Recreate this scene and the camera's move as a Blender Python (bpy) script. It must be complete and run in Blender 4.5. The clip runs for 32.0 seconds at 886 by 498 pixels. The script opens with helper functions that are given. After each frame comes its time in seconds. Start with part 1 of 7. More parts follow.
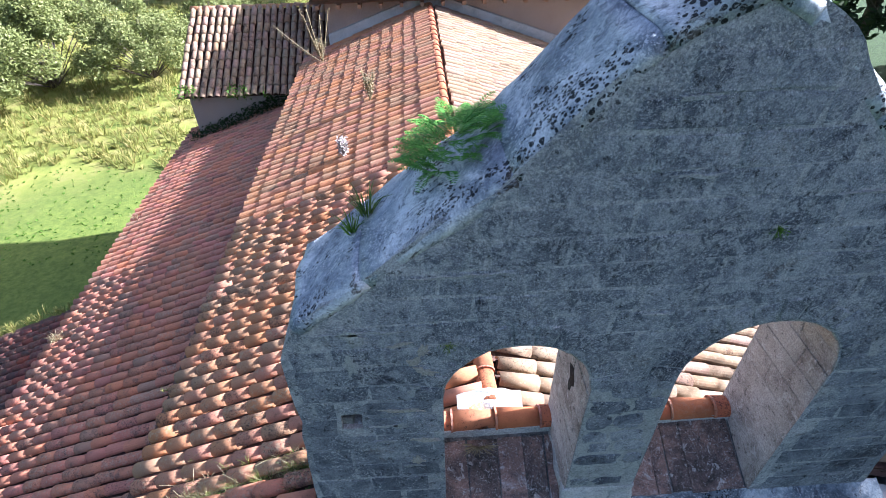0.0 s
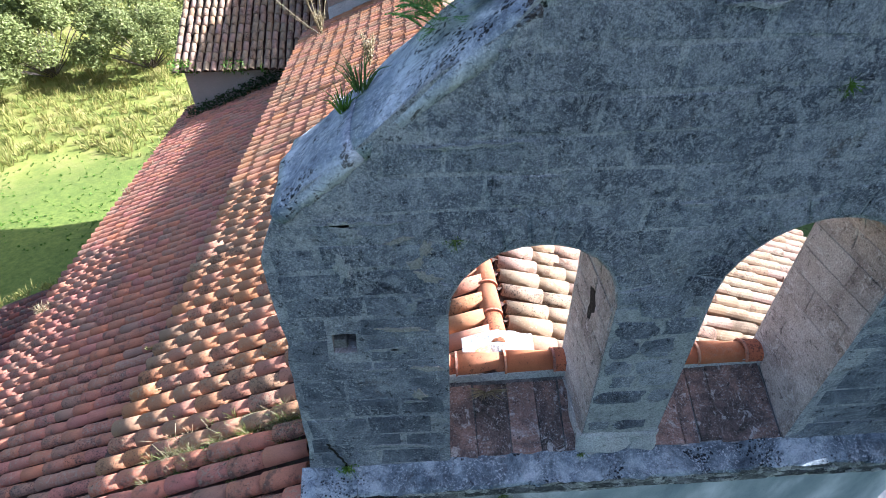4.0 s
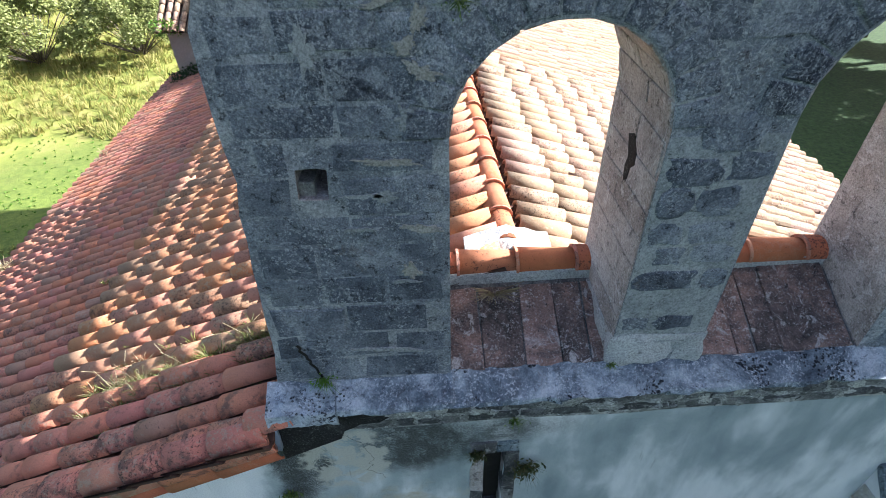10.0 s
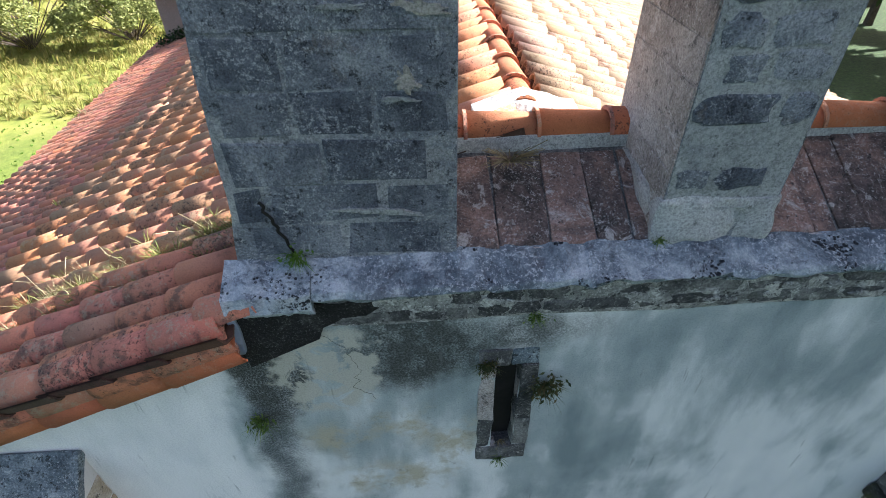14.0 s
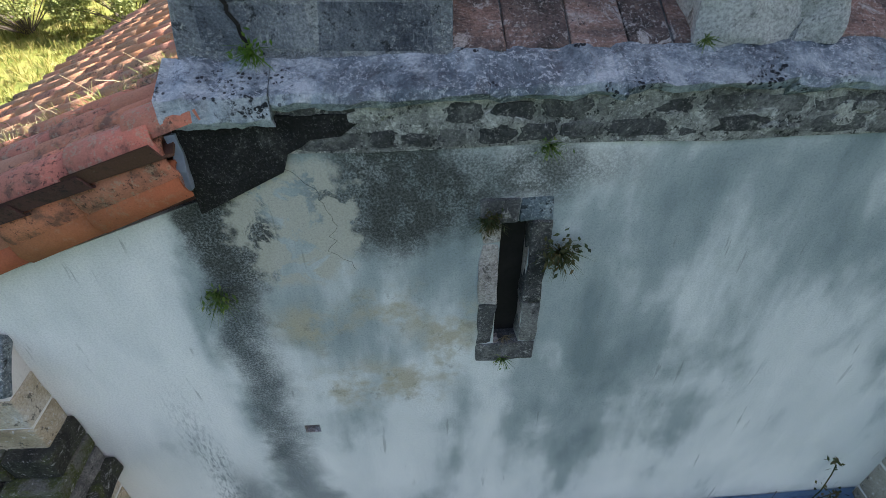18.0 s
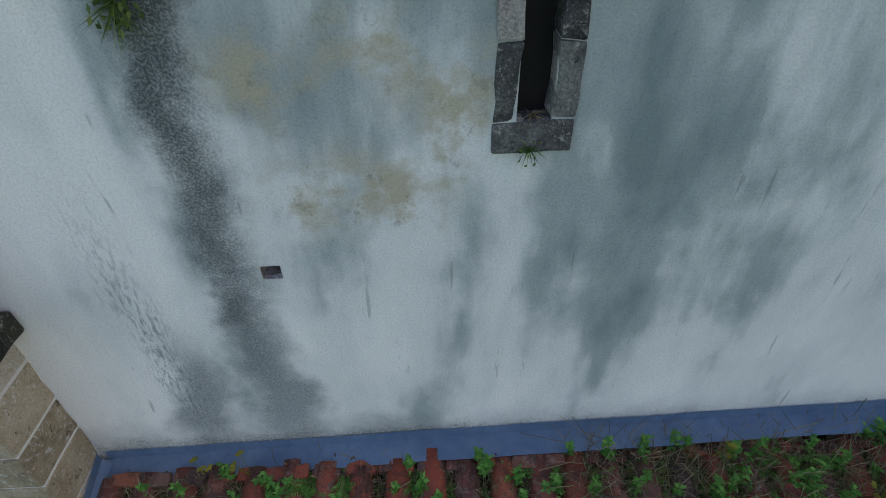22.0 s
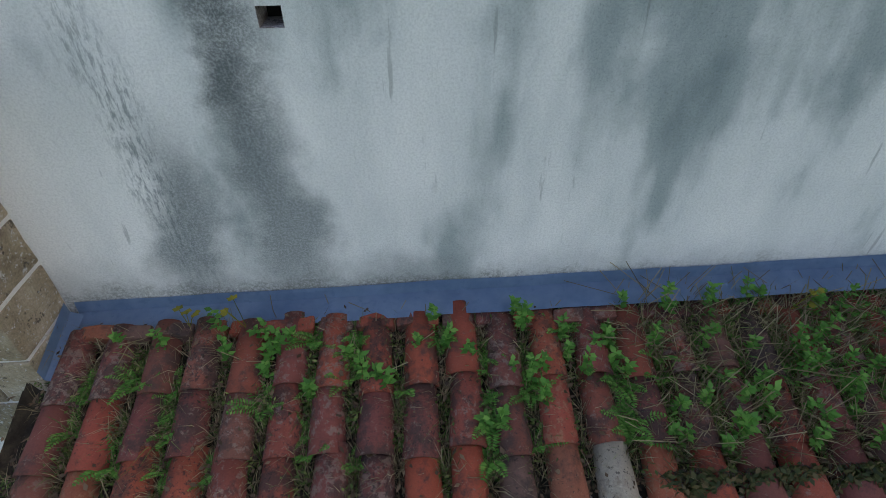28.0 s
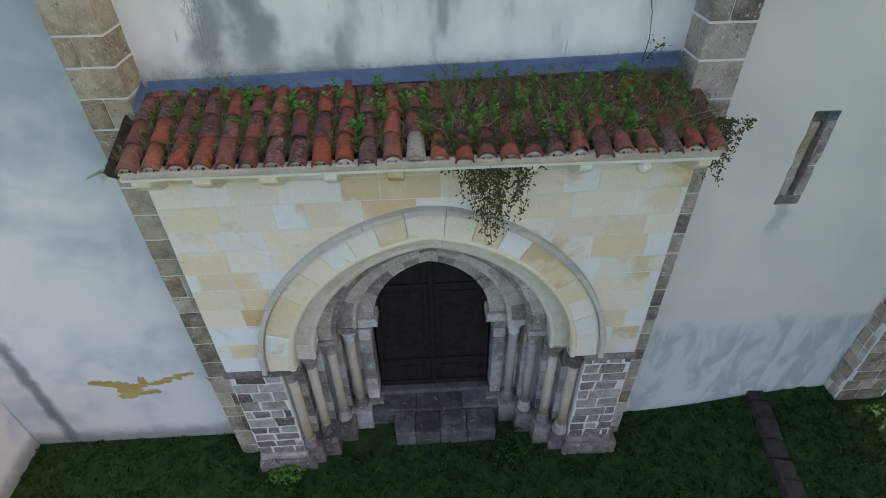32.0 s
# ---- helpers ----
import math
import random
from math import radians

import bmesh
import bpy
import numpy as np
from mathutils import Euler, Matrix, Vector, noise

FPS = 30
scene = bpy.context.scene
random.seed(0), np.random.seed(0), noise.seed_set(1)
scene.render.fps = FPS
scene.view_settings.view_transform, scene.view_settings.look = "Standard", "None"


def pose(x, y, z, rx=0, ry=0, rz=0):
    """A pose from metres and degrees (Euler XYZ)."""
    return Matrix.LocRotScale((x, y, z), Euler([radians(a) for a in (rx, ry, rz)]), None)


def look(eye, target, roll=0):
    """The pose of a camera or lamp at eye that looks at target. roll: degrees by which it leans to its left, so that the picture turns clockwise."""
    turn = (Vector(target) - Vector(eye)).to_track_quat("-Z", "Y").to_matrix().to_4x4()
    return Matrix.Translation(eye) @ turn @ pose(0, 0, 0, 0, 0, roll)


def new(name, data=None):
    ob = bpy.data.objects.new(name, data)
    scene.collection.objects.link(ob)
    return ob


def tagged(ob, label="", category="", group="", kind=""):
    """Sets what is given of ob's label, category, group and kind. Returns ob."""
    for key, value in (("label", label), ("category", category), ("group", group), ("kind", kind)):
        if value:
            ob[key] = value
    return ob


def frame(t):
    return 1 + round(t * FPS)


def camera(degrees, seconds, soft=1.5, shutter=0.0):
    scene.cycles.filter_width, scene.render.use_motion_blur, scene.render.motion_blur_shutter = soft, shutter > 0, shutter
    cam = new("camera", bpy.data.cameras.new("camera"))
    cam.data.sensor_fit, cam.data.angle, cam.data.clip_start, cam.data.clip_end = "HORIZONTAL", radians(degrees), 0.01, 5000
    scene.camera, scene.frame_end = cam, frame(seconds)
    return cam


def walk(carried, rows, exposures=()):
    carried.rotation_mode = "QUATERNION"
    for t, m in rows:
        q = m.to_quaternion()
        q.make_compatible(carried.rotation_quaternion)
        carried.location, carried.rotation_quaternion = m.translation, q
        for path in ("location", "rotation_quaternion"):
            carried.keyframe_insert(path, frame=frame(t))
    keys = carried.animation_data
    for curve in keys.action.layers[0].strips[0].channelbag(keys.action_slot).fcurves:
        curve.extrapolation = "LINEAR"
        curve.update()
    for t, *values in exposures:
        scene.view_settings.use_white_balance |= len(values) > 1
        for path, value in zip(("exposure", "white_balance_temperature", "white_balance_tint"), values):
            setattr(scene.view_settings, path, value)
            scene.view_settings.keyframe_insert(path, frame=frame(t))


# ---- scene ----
cam = camera(80.0, 32.0, soft=0.8)
PATH = [
    (0, (-0.195, -1.883, 14.62), (-0.125, -0.337, 13.353), -1.4),
    (0.5, (-0.188, -1.872, 14.511), (-0.119, -0.327, 13.242), -1.4),
    (1, (-0.19, -1.876, 14.419), (-0.122, -0.329, 13.153), -1.5),
    (1.5, (-0.192, -1.894, 14.347), (-0.122, -0.348, 13.08), -1.4),
    (2, (-0.194, -1.916, 14.27), (-0.125, -0.37, 13.003), -1.5),
    (2.5, (-0.207, -1.93, 14.174), (-0.138, -0.385, 12.906), -1.5),
    (3, (-0.229, -1.927, 14.075), (-0.162, -0.381, 12.808), -1.5),
    (3.5, (-0.238, -1.929, 13.989), (-0.172, -0.382, 12.723), -1.4),
    (5.5, (-0.223, -1.938, 13.633), (-0.156, -0.39, 12.369), -1.3),
    (6, (-0.221, -1.927, 13.543), (-0.154, -0.379, 12.279), -1.3),
    (6.5, (-0.22, -1.917, 13.45), (-0.151, -0.368, 12.186), -1.3),
    (7, (-0.225, -1.894, 13.366), (-0.155, -0.345, 12.102), -1.3),
    (7.5, (-0.231, -1.865, 13.289), (-0.159, -0.316, 12.026), -1.3),
    (8, (-0.239, -1.85, 13.21), (-0.166, -0.301, 11.947), -1.2),
    (8.5, (-0.242, -1.853, 13.124), (-0.169, -0.304, 11.862), -1.3),
    (9, (-0.249, -1.86, 13.037), (-0.174, -0.312, 11.773), -1.3),
    (9.5, (-0.26, -1.875, 12.927), (-0.183, -0.326, 11.664), -1.2),
    (10, (-0.262, -1.888, 12.796), (-0.184, -0.338, 11.535), -1.2),
    (10.5, (-0.26, -1.894, 12.662), (-0.181, -0.345, 11.399), -1.2),
    (11, (-0.257, -1.894, 12.536), (-0.178, -0.344, 11.274), -1.2),
    (11.5, (-0.257, -1.875, 12.416), (-0.177, -0.326, 11.153), -1.1),
    (12, (-0.261, -1.852, 12.287), (-0.181, -0.303, 11.025), -1.1),
    (12.5, (-0.267, -1.835, 12.164), (-0.187, -0.283, 10.904), -1.0),
    (13, (-0.276, -1.821, 12.046), (-0.196, -0.269, 10.787), -1.0),
    (13.5, (-0.295, -1.823, 11.926), (-0.212, -0.27, 10.669), -0.9),
    (14, (-0.303, -1.844, 11.805), (-0.217, -0.291, 10.547), -0.9),
    (14.5, (-0.297, -1.86, 11.683), (-0.21, -0.308, 10.425), -0.8),
    (16.5, (-0.282, -1.902, 11.329), (-0.201, -0.35, 10.071), -0.8),
    (17, (-0.285, -1.925, 11.203), (-0.205, -0.372, 9.946), -0.9),
    (17.5, (-0.281, -1.935, 11.048), (-0.204, -0.381, 9.791), -0.9),
    (18, (-0.283, -1.935, 10.891), (-0.203, -0.38, 9.636), -0.8),
    (18.5, (-0.293, -1.946, 10.726), (-0.215, -0.388, 9.474), -0.8),
    (19, (-0.295, -1.951, 10.535), (-0.222, -0.39, 9.287), -0.8),
    (19.5, (-0.283, -1.965, 10.343), (-0.214, -0.404, 9.094), -0.9),
    (20, (-0.29, -1.989, 10.177), (-0.222, -0.427, 8.929), -0.8),
    (20.5, (-0.285, -1.993, 10.005), (-0.21, -0.428, 8.761), -0.6),
    (21, (-0.258, -1.956, 9.854), (-0.196, -0.394, 8.606), -1.1),
    (21.5, (-0.271, -1.93, 9.704), (-0.207, -0.366, 8.459), -0.9),
    (22, (-0.288, -1.922, 9.548), (-0.225, -0.357, 8.304), -0.9),
    (22.5, (-0.302, -1.929, 9.395), (-0.236, -0.361, 8.156), -0.8),
    (23, (-0.311, -1.936, 9.261), (-0.242, -0.368, 8.023), -0.7),
    (23.5, (-0.3, -1.942, 9.134), (-0.235, -0.375, 7.893), -0.6),
    (24, (-0.307, -1.921, 9.008), (-0.236, -0.366, 7.753), -0.3),
    (24.5, (-0.293, -1.927, 8.887), (-0.222, -0.37, 7.634), -0.2),
    (25, (-0.276, -1.932, 8.808), (-0.207, -0.376, 7.553), -0.2),
    (25.5, (-0.255, -1.952, 8.728), (-0.196, -0.388, 7.484), -0.5),
    (27.5, (-0.426, -1.884, 8.496), (-0.359, -0.329, 7.239), -0.4),
    (28, (-0.471, -2.108, 8.484), (-0.408, -0.556, 7.224), -0.7),
    (28.5, (-0.514, -2.53, 8.463), (-0.445, -0.98, 7.202), -0.6),
    (29, (-0.535, -2.79, 8.474), (-0.457, -1.24, 7.213), -0.5),
    (29.5, (-0.585, -3.217, 8.491), (-0.513, -1.67, 7.226), -0.9),
    (30, (-0.702, -3.872, 8.49), (-0.632, -2.324, 7.226), -1.0),
    (30.5, (-0.785, -4.341, 8.493), (-0.716, -2.788, 7.234), -1.0),
    (31, (-0.55, -4.739, 8.491), (-0.484, -3.184, 7.235), -1.1),
    (31.5, (-0.103, -5.096, 8.509), (-0.037, -3.542, 7.251), -1.0),
    (32, (0.407, -5.429, 8.51), (0.473, -3.872, 7.256), -1.0),
]
walk(cam, [(t, look(eye, target, roll)) for t, eye, target, roll in PATH], exposures=[(0, 2.23, 5400, 18), (6, 2.31, 5500, 14), (14, 2.33, 6150, 15), (17.5, 2.45, 6300, 16), (20, 2.37, 6450, 16), (26, 2.40, 6600, 17), (28, 2.49, 6700, 17), (30, 2.70, 6850, 18), (32, 2.77, 7000, 18)])

# ---- light ----
SUN = Vector((1.0, 0.19, 0.635)).normalized()          # towards the sun
world = bpy.data.worlds.new("sky")
scene.world = world
world.use_nodes = True
wn = world.node_tree
wn.nodes.clear()
sky = wn.nodes.new("ShaderNodeTexSky")
sky.sky_type, sky.sun_disc = "NISHITA", False
sky.sun_elevation = math.asin(SUN.z)
sky.sun_rotation = math.atan2(SUN.x, SUN.y)
bg = wn.nodes.new("ShaderNodeBackground")
sky.dust_density, sky.ozone_density = 4.0, 0.6
bg.inputs["Strength"].default_value = 0.064
wo = wn.nodes.new("ShaderNodeOutputWorld")
wn.links.new(sky.outputs[0], bg.inputs[0])
wn.links.new(bg.outputs[0], wo.inputs[0])
sun = new("sun", bpy.data.lights.new("sun", "SUN"))
sun.data.energy, sun.data.angle, sun.data.color = 5.0, radians(0.6), (1.0, 0.965, 0.89)
sun.matrix_world = look(SUN * 60, (0, 0, 0))


# ---- materials ----
class Nodes:
    """A few short forms for building a material's node tree."""

    def __init__(self, name):
        self.mat = bpy.data.materials.new(name)
        self.mat.use_nodes = True
        self.nt = self.mat.node_tree
        self.bsdf = self.nt.nodes["Principled BSDF"]
        self.geo = self.nt.nodes.new("ShaderNodeNewGeometry")
        self.pos = self.geo.outputs["Position"]

    def put(self, socket, value):
        if isinstance(value, bpy.types.NodeSocket):
            self.nt.links.new(value, socket)
        else:
            socket.default_value = value

    def m(self, op, a, b=0.0, c=None):
        n = self.nt.nodes.new("ShaderNodeMath")
        n.operation = op
        self.put(n.inputs[0], a), self.put(n.inputs[1], b)
        if c is not None:
            self.put(n.inputs[2], c)
        return n.outputs[0]

    def noise(self, scale, detail=4.0, rough=0.6, stretch=None, vec=None, warp=0.0):
        v = vec or self.pos
        if stretch:
            mp = self.nt.nodes.new("ShaderNodeMapping")
            mp.inputs["Scale"].default_value = stretch
            self.nt.links.new(v, mp.inputs[0])
            v = mp.outputs[0]
        n = self.nt.nodes.new("ShaderNodeTexNoise")
        self.nt.links.new(v, n.inputs["Vector"])
        n.inputs["Scale"].default_value, n.inputs["Detail"].default_value = scale, detail
        n.inputs["Roughness"].default_value, n.inputs["Distortion"].default_value = rough, warp
        return n.outputs["Fac"]

    def dots(self, scale, size, vec=None):
        """Round spots: 1 inside a spot, 0 between them."""
        n = self.nt.nodes.new("ShaderNodeTexVoronoi")
        self.nt.links.new(vec or self.pos, n.inputs["Vector"])
        n.inputs["Scale"].default_value = scale
        return self.step(n.outputs["Distance"], size, size * 0.75)

    def ramp(self, fac, stops):
        n = self.nt.nodes.new("ShaderNodeValToRGB")
        self.put(n.inputs[0], fac)
        while len(n.color_ramp.elements) < len(stops):
            n.color_ramp.elements.new(0.5)
        for e, (p, c) in zip(n.color_ramp.elements, stops):
            e.position = p
            e.color = (*c, 1) if isinstance(c, tuple) else (c, c, c, 1)
        return n.outputs[0]

    def step(self, fac, lo, hi):
        n = self.nt.nodes.new("ShaderNodeMapRange")
        n.interpolation_type = "SMOOTHSTEP"
        self.put(n.inputs[0], fac)
        n.inputs[1].default_value, n.inputs[2].default_value = lo, hi
        return n.outputs[0]

    def mix(self, a, b, fac, blend="MIX"):
        n = self.nt.nodes.new("ShaderNodeMix")
        n.data_type, n.blend_type = "RGBA", blend
        self.put(n.inputs[0], fac)
        for s, v in ((n.inputs[6], a), (n.inputs[7], b)):
            self.put(s, (*v, 1) if isinstance(v, tuple) else v)
        return n.outputs[2]

    def xyz(self):
        n = self.nt.nodes.new("ShaderNodeSeparateXYZ")
        self.nt.links.new(self.pos, n.inputs[0])
        return n.outputs

    def chance(self):
        """A random value for each object and each loose piece."""
        o = self.nt.nodes.new("ShaderNodeObjectInfo")
        return self.m("FRACT", self.m("ADD", o.outputs["Random"], self.geo.outputs["Random Per Island"]))

    def done(self, colour, rough=0.85, bump=None, depth=0.01, metal=0.0, strength=0.6):
        self.put(self.bsdf.inputs["Base Color"], (*colour, 1) if isinstance(colour, tuple) else colour)
        self.put(self.bsdf.inputs["Roughness"], rough)
        self.bsdf.inputs["Metallic"].default_value = metal
        self.bsdf.inputs["Specular IOR Level"].default_value = 0.3
        if bump is not None:
            n = self.nt.nodes.new("ShaderNodeBump")
            n.inputs["Strength"].default_value, n.inputs["Distance"].default_value = strength, depth
            self.nt.links.new(bump, n.inputs["Height"])
            self.nt.links.new(n.outputs[0], self.bsdf.inputs["Normal"])
        return self.mat


def tile_material(name, fresh, old, dirt, lichen, dirty):
    """Fired clay: a tone for each tile, lichen crusts on some, black spots and soot on others."""
    n = Nodes(name)
    r = n.chance()
    r2, r3 = n.m("FRACT", n.m("MULTIPLY", r, 7.13)), n.m("FRACT", n.m("MULTIPLY", r, 13.7))
    mean = tuple(0.5 * (p + q) for p, q in zip(fresh, old))
    grey = tuple(0.35 * p + 0.35 * q + 0.3 * w for p, q, w in zip(old, lichen, dirt))
    rose = (old[0] * 1.05, old[1] * 0.92, old[2] * 1.12)
    base = n.ramp(r, [(0.0, fresh), (0.16, old), (0.32, rose), (0.46, mean), (0.60, grey), (0.70, fresh), (0.84, rose), (0.94, old), (1.0, grey)])
    base = n.mix(base, n.ramp(n.noise(5, 5, 0.65), [(0.32, 0.74), (0.62, 1.0)]), 0.7, "MULTIPLY")
    blot = n.step(n.m("ADD", n.noise(8, 6, 0.7), n.m("MULTIPLY", r3, 0.12)), 0.62 - 0.1 * dirty, 0.74 - 0.06 * dirty)
    c = n.mix(base, dirt, n.m("MULTIPLY", blot, 0.75))
    crust = n.step(n.m("ADD", n.noise(24, 7, 0.78), n.m("MULTIPLY", r2, 0.13)), 0.62, 0.69)
    c = n.mix(c, lichen, n.m("MULTIPLY", crust, 0.65))
    spots = n.step(n.m("ADD", n.noise(46, 5, 0.8), n.m("MULTIPLY", r3, 0.14)), 0.66, 0.70)
    c = n.mix(c, (0.035, 0.028, 0.025), n.m("MULTIPLY", spots, 0.75))
    c = n.mix(c, n.ramp(n.noise(120, 4, 0.8), [(0.38, 0.6), (0.58, 1.0)]), 0.45, "MULTIPLY")
    return n.done(c, 0.88, n.noise(80, 6, 0.75), 0.006, strength=0.7)


def gable_material(name, tones, pale, patchy, hide=None):
    """Dark weathered masonry with salt-like lichen grains, painted paler high up for the sky's light there; where hide
    is given, that tone covers the coat in patches.
    """
    n = Nodes(name)
    f = n.m("ADD", n.noise(2.3, 8, 0.74, warp=0.5), n.m("MULTIPLY", n.m("SUBTRACT", n.chance(), 0.5), 0.11))
    c = n.ramp(f, tones)
    c = n.mix(c, n.ramp(n.noise(1.1, 5, 0.62, warp=0.5), [(0.34, (0.70, 0.69, 0.69)), (0.56, (1.0, 1.0, 1.0))]), 0.85, "MULTIPLY")
    if hide:
        c = n.mix(c, hide, n.m("MULTIPLY", n.step(n.noise(2.6, 6, 0.7, warp=0.6), 0.41, 0.53), 0.9))
    c = n.mix(c, pale, n.m("MULTIPLY", n.step(n.noise(7.0, 8, 0.8, warp=0.9), 0.575, 0.635), patchy))
    c = n.mix(c, (0.20, 0.165, 0.14), n.m("MULTIPLY", n.step(n.noise(3.7, 7, 0.72, warp=0.6), 0.60, 0.68), 0.55))
    c = n.mix(c, (0.022, 0.026, 0.032), n.m("MULTIPLY", n.step(n.noise(17, 6, 0.78), 0.565, 0.62), 0.8))
    # Crust and grains gain paleness with height, standing in for more skylight.
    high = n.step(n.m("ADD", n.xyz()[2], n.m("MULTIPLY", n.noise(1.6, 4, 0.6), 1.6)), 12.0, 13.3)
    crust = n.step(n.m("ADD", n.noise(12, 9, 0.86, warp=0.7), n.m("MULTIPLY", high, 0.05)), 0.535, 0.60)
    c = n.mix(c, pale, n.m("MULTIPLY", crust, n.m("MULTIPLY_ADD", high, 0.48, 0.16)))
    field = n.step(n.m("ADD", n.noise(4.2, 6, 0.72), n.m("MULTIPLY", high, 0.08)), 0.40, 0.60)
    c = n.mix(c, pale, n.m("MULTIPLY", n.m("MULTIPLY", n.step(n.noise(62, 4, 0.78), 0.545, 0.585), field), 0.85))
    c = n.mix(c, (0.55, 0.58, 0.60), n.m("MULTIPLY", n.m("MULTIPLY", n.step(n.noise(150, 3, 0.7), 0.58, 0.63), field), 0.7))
    c = n.mix(c, n.ramp(n.noise(95, 5, 0.85), [(0.40, 0.28), (0.58, 1.0)]), 0.75, "MULTIPLY")
    h = n.m("ADD", n.noise(14, 8, 0.75), n.m("MULTIPLY", n.noise(85, 4, 0.75), 0.45))
    return n.done(c, 0.93, h, 0.035, strength=1.0)


def coping_material(name, stops, many_at=0.525, pale=(0.76, 0.78, 0.80), brown=0.85):
    """Blue-white lichened slabs with clusters of black lichen spots."""
    n = Nodes(name)
    c = n.ramp(n.noise(2.4, 8, 0.72, warp=0.4), stops)
    c = n.mix(c, (0.13, 0.15, 0.185), n.m("MULTIPLY", n.step(n.noise(6.0, 8, 0.78, warp=0.5), 0.54, 0.62), 0.75))
    c = n.mix(c, pale, n.m("MULTIPLY", n.step(n.noise(1.3, 6, 0.7, warp=0.7), 0.53, 0.60), 0.7))
    c = n.mix(c, (0.075, 0.085, 0.105), n.m("MULTIPLY", n.step(n.noise(15, 8, 0.82, warp=0.5), 0.53, 0.62), 0.7))
    _, y, _ = n.xyz()
    many = n.m("ADD", n.noise(3.4, 5, 0.65), n.m("MULTIPLY", n.step(y, 0.42, 0.16), 0.06))
    spots = n.m("MAXIMUM", n.m("MULTIPLY", n.dots(26, 0.40), n.step(many, many_at + 0.035, many_at + 0.05)), n.m("MULTIPLY", n.dots(48, 0.42), n.step(many, many_at, many_at + 0.05)))
    c = n.mix(c, (0.008, 0.009, 0.013), n.m("MULTIPLY", spots, 0.96))
    c = n.mix(c, (0.07, 0.055, 0.045), n.m("MULTIPLY", n.step(n.m("ADD", n.noise(3.0, 7, 0.75, warp=0.6), n.m("MULTIPLY", n.step(y, 0.30, 0.10), 0.08)), 0.64, 0.68), brown))
    c = n.mix(c, pale, n.m("MULTIPLY", n.m("MULTIPLY", n.step(n.noise(55, 5, 0.8), 0.53, 0.58), n.step(n.noise(5, 5, 0.7), 0.36, 0.60)), 0.8))
    c = n.mix(c, n.ramp(n.noise(90, 5, 0.8), [(0.38, 0.5), (0.58, 1.0)]), 0.6, "MULTIPLY")
    return n.done(c, 0.92, n.m("ADD", n.noise(12, 8, 0.7), n.m("MULTIPLY", n.noise(80, 4, 0.7), 0.3)), 0.025, strength=0.9)


def stone_material(name, stops, scale, joint_grey=None, speck=0.6, pale=(0.5, 0.5, 0.48), pale_at=0.60, dark=(0.03, 0.03, 0.032), dark_at=0.60, vary=0.3, flecks=0.6, salt=0.0, cluster=0.0, grain=0.7):
    n = Nodes(name)
    f = n.m("ADD", n.noise(scale, 8, 0.72, warp=0.4), n.m("MULTIPLY", n.m("SUBTRACT", n.chance(), 0.5), vary))
    c = n.ramp(f, stops)
    c = n.mix(c, pale, n.m("MULTIPLY", n.step(n.noise(scale * 3.1, 8, 0.75, warp=0.6), pale_at, pale_at + 0.06), 0.75))
    c = n.mix(c, pale, n.m("MULTIPLY", n.step(n.noise(scale * 15, 5, 0.75), 0.59, 0.64), flecks))
    c = n.mix(c, dark, n.m("MULTIPLY", n.step(n.noise(scale * 6.0, 6, 0.75), dark_at, dark_at + 0.05), speck))
    if cluster:
        spots = n.m("MULTIPLY", n.step(n.noise(30, 4, 0.6), 0.51, 0.545), n.step(n.noise(2.6, 4, 0.65), 0.46, 0.54))
        c = n.mix(c, dark, n.m("MULTIPLY", spots, cluster))
        c = n.mix(c, (0.10, 0.07, 0.055), n.m("MULTIPLY", n.step(n.noise(1.9, 5, 0.7, warp=0.8), 0.61, 0.66), 0.9 * cluster))
    c = n.mix(c, n.ramp(n.noise(80, 5, 0.8), [(0.38, 0.30), (0.58, 1.0)]), grain, "MULTIPLY")
    if salt:
        grains = n.m("MULTIPLY", n.step(n.noise(72, 4, 0.75), 0.57, 0.61), n.step(n.noise(5, 5, 0.7), 0.38, 0.62))
        c = n.mix(c, pale, n.m("MULTIPLY", grains, salt))
    h = n.m("ADD", n.noise(14, 8, 0.75), n.m("MULTIPLY", n.noise(85, 4, 0.7), 0.35))
    return n.done(c, 0.92, h, 0.03, strength=0.9)


M_TILE = tile_material("terracotta", (0.52, 0.225, 0.095), (0.47, 0.24, 0.13), (0.17, 0.09, 0.052), (0.44, 0.33, 0.205), 0.0)
# Less orange clay: the sun's washed-out look on these slopes put into the colour.
M_TILE_PALE = tile_material("sunlit_terracotta", (0.30, 0.185, 0.105), (0.32, 0.23, 0.145), (0.15, 0.085, 0.05), (0.36, 0.30, 0.205), 0.2)
M_TILE_FRONT = tile_material("damp_terracotta", (0.66, 0.245, 0.135), (0.55, 0.225, 0.135), (0.11, 0.076, 0.058), (0.42, 0.315, 0.22), 0.7)
M_TILE_OLD = tile_material("weathered_terracotta", (0.58, 0.22, 0.115), (0.49, 0.215, 0.13), (0.19, 0.115, 0.085), (0.42, 0.305, 0.215), 0.4)
M_TILE_NEW = tile_material("new_terracotta", (0.50, 0.175, 0.075), (0.45, 0.155, 0.066), (0.33, 0.12, 0.055), (0.42, 0.20, 0.115), -0.8)
M_TILE_PORCH = tile_material("mossy_terracotta", (0.362, 0.081, 0.043), (0.188, 0.069, 0.048), (0.050, 0.039, 0.034), (0.250, 0.188, 0.150), 1.1)
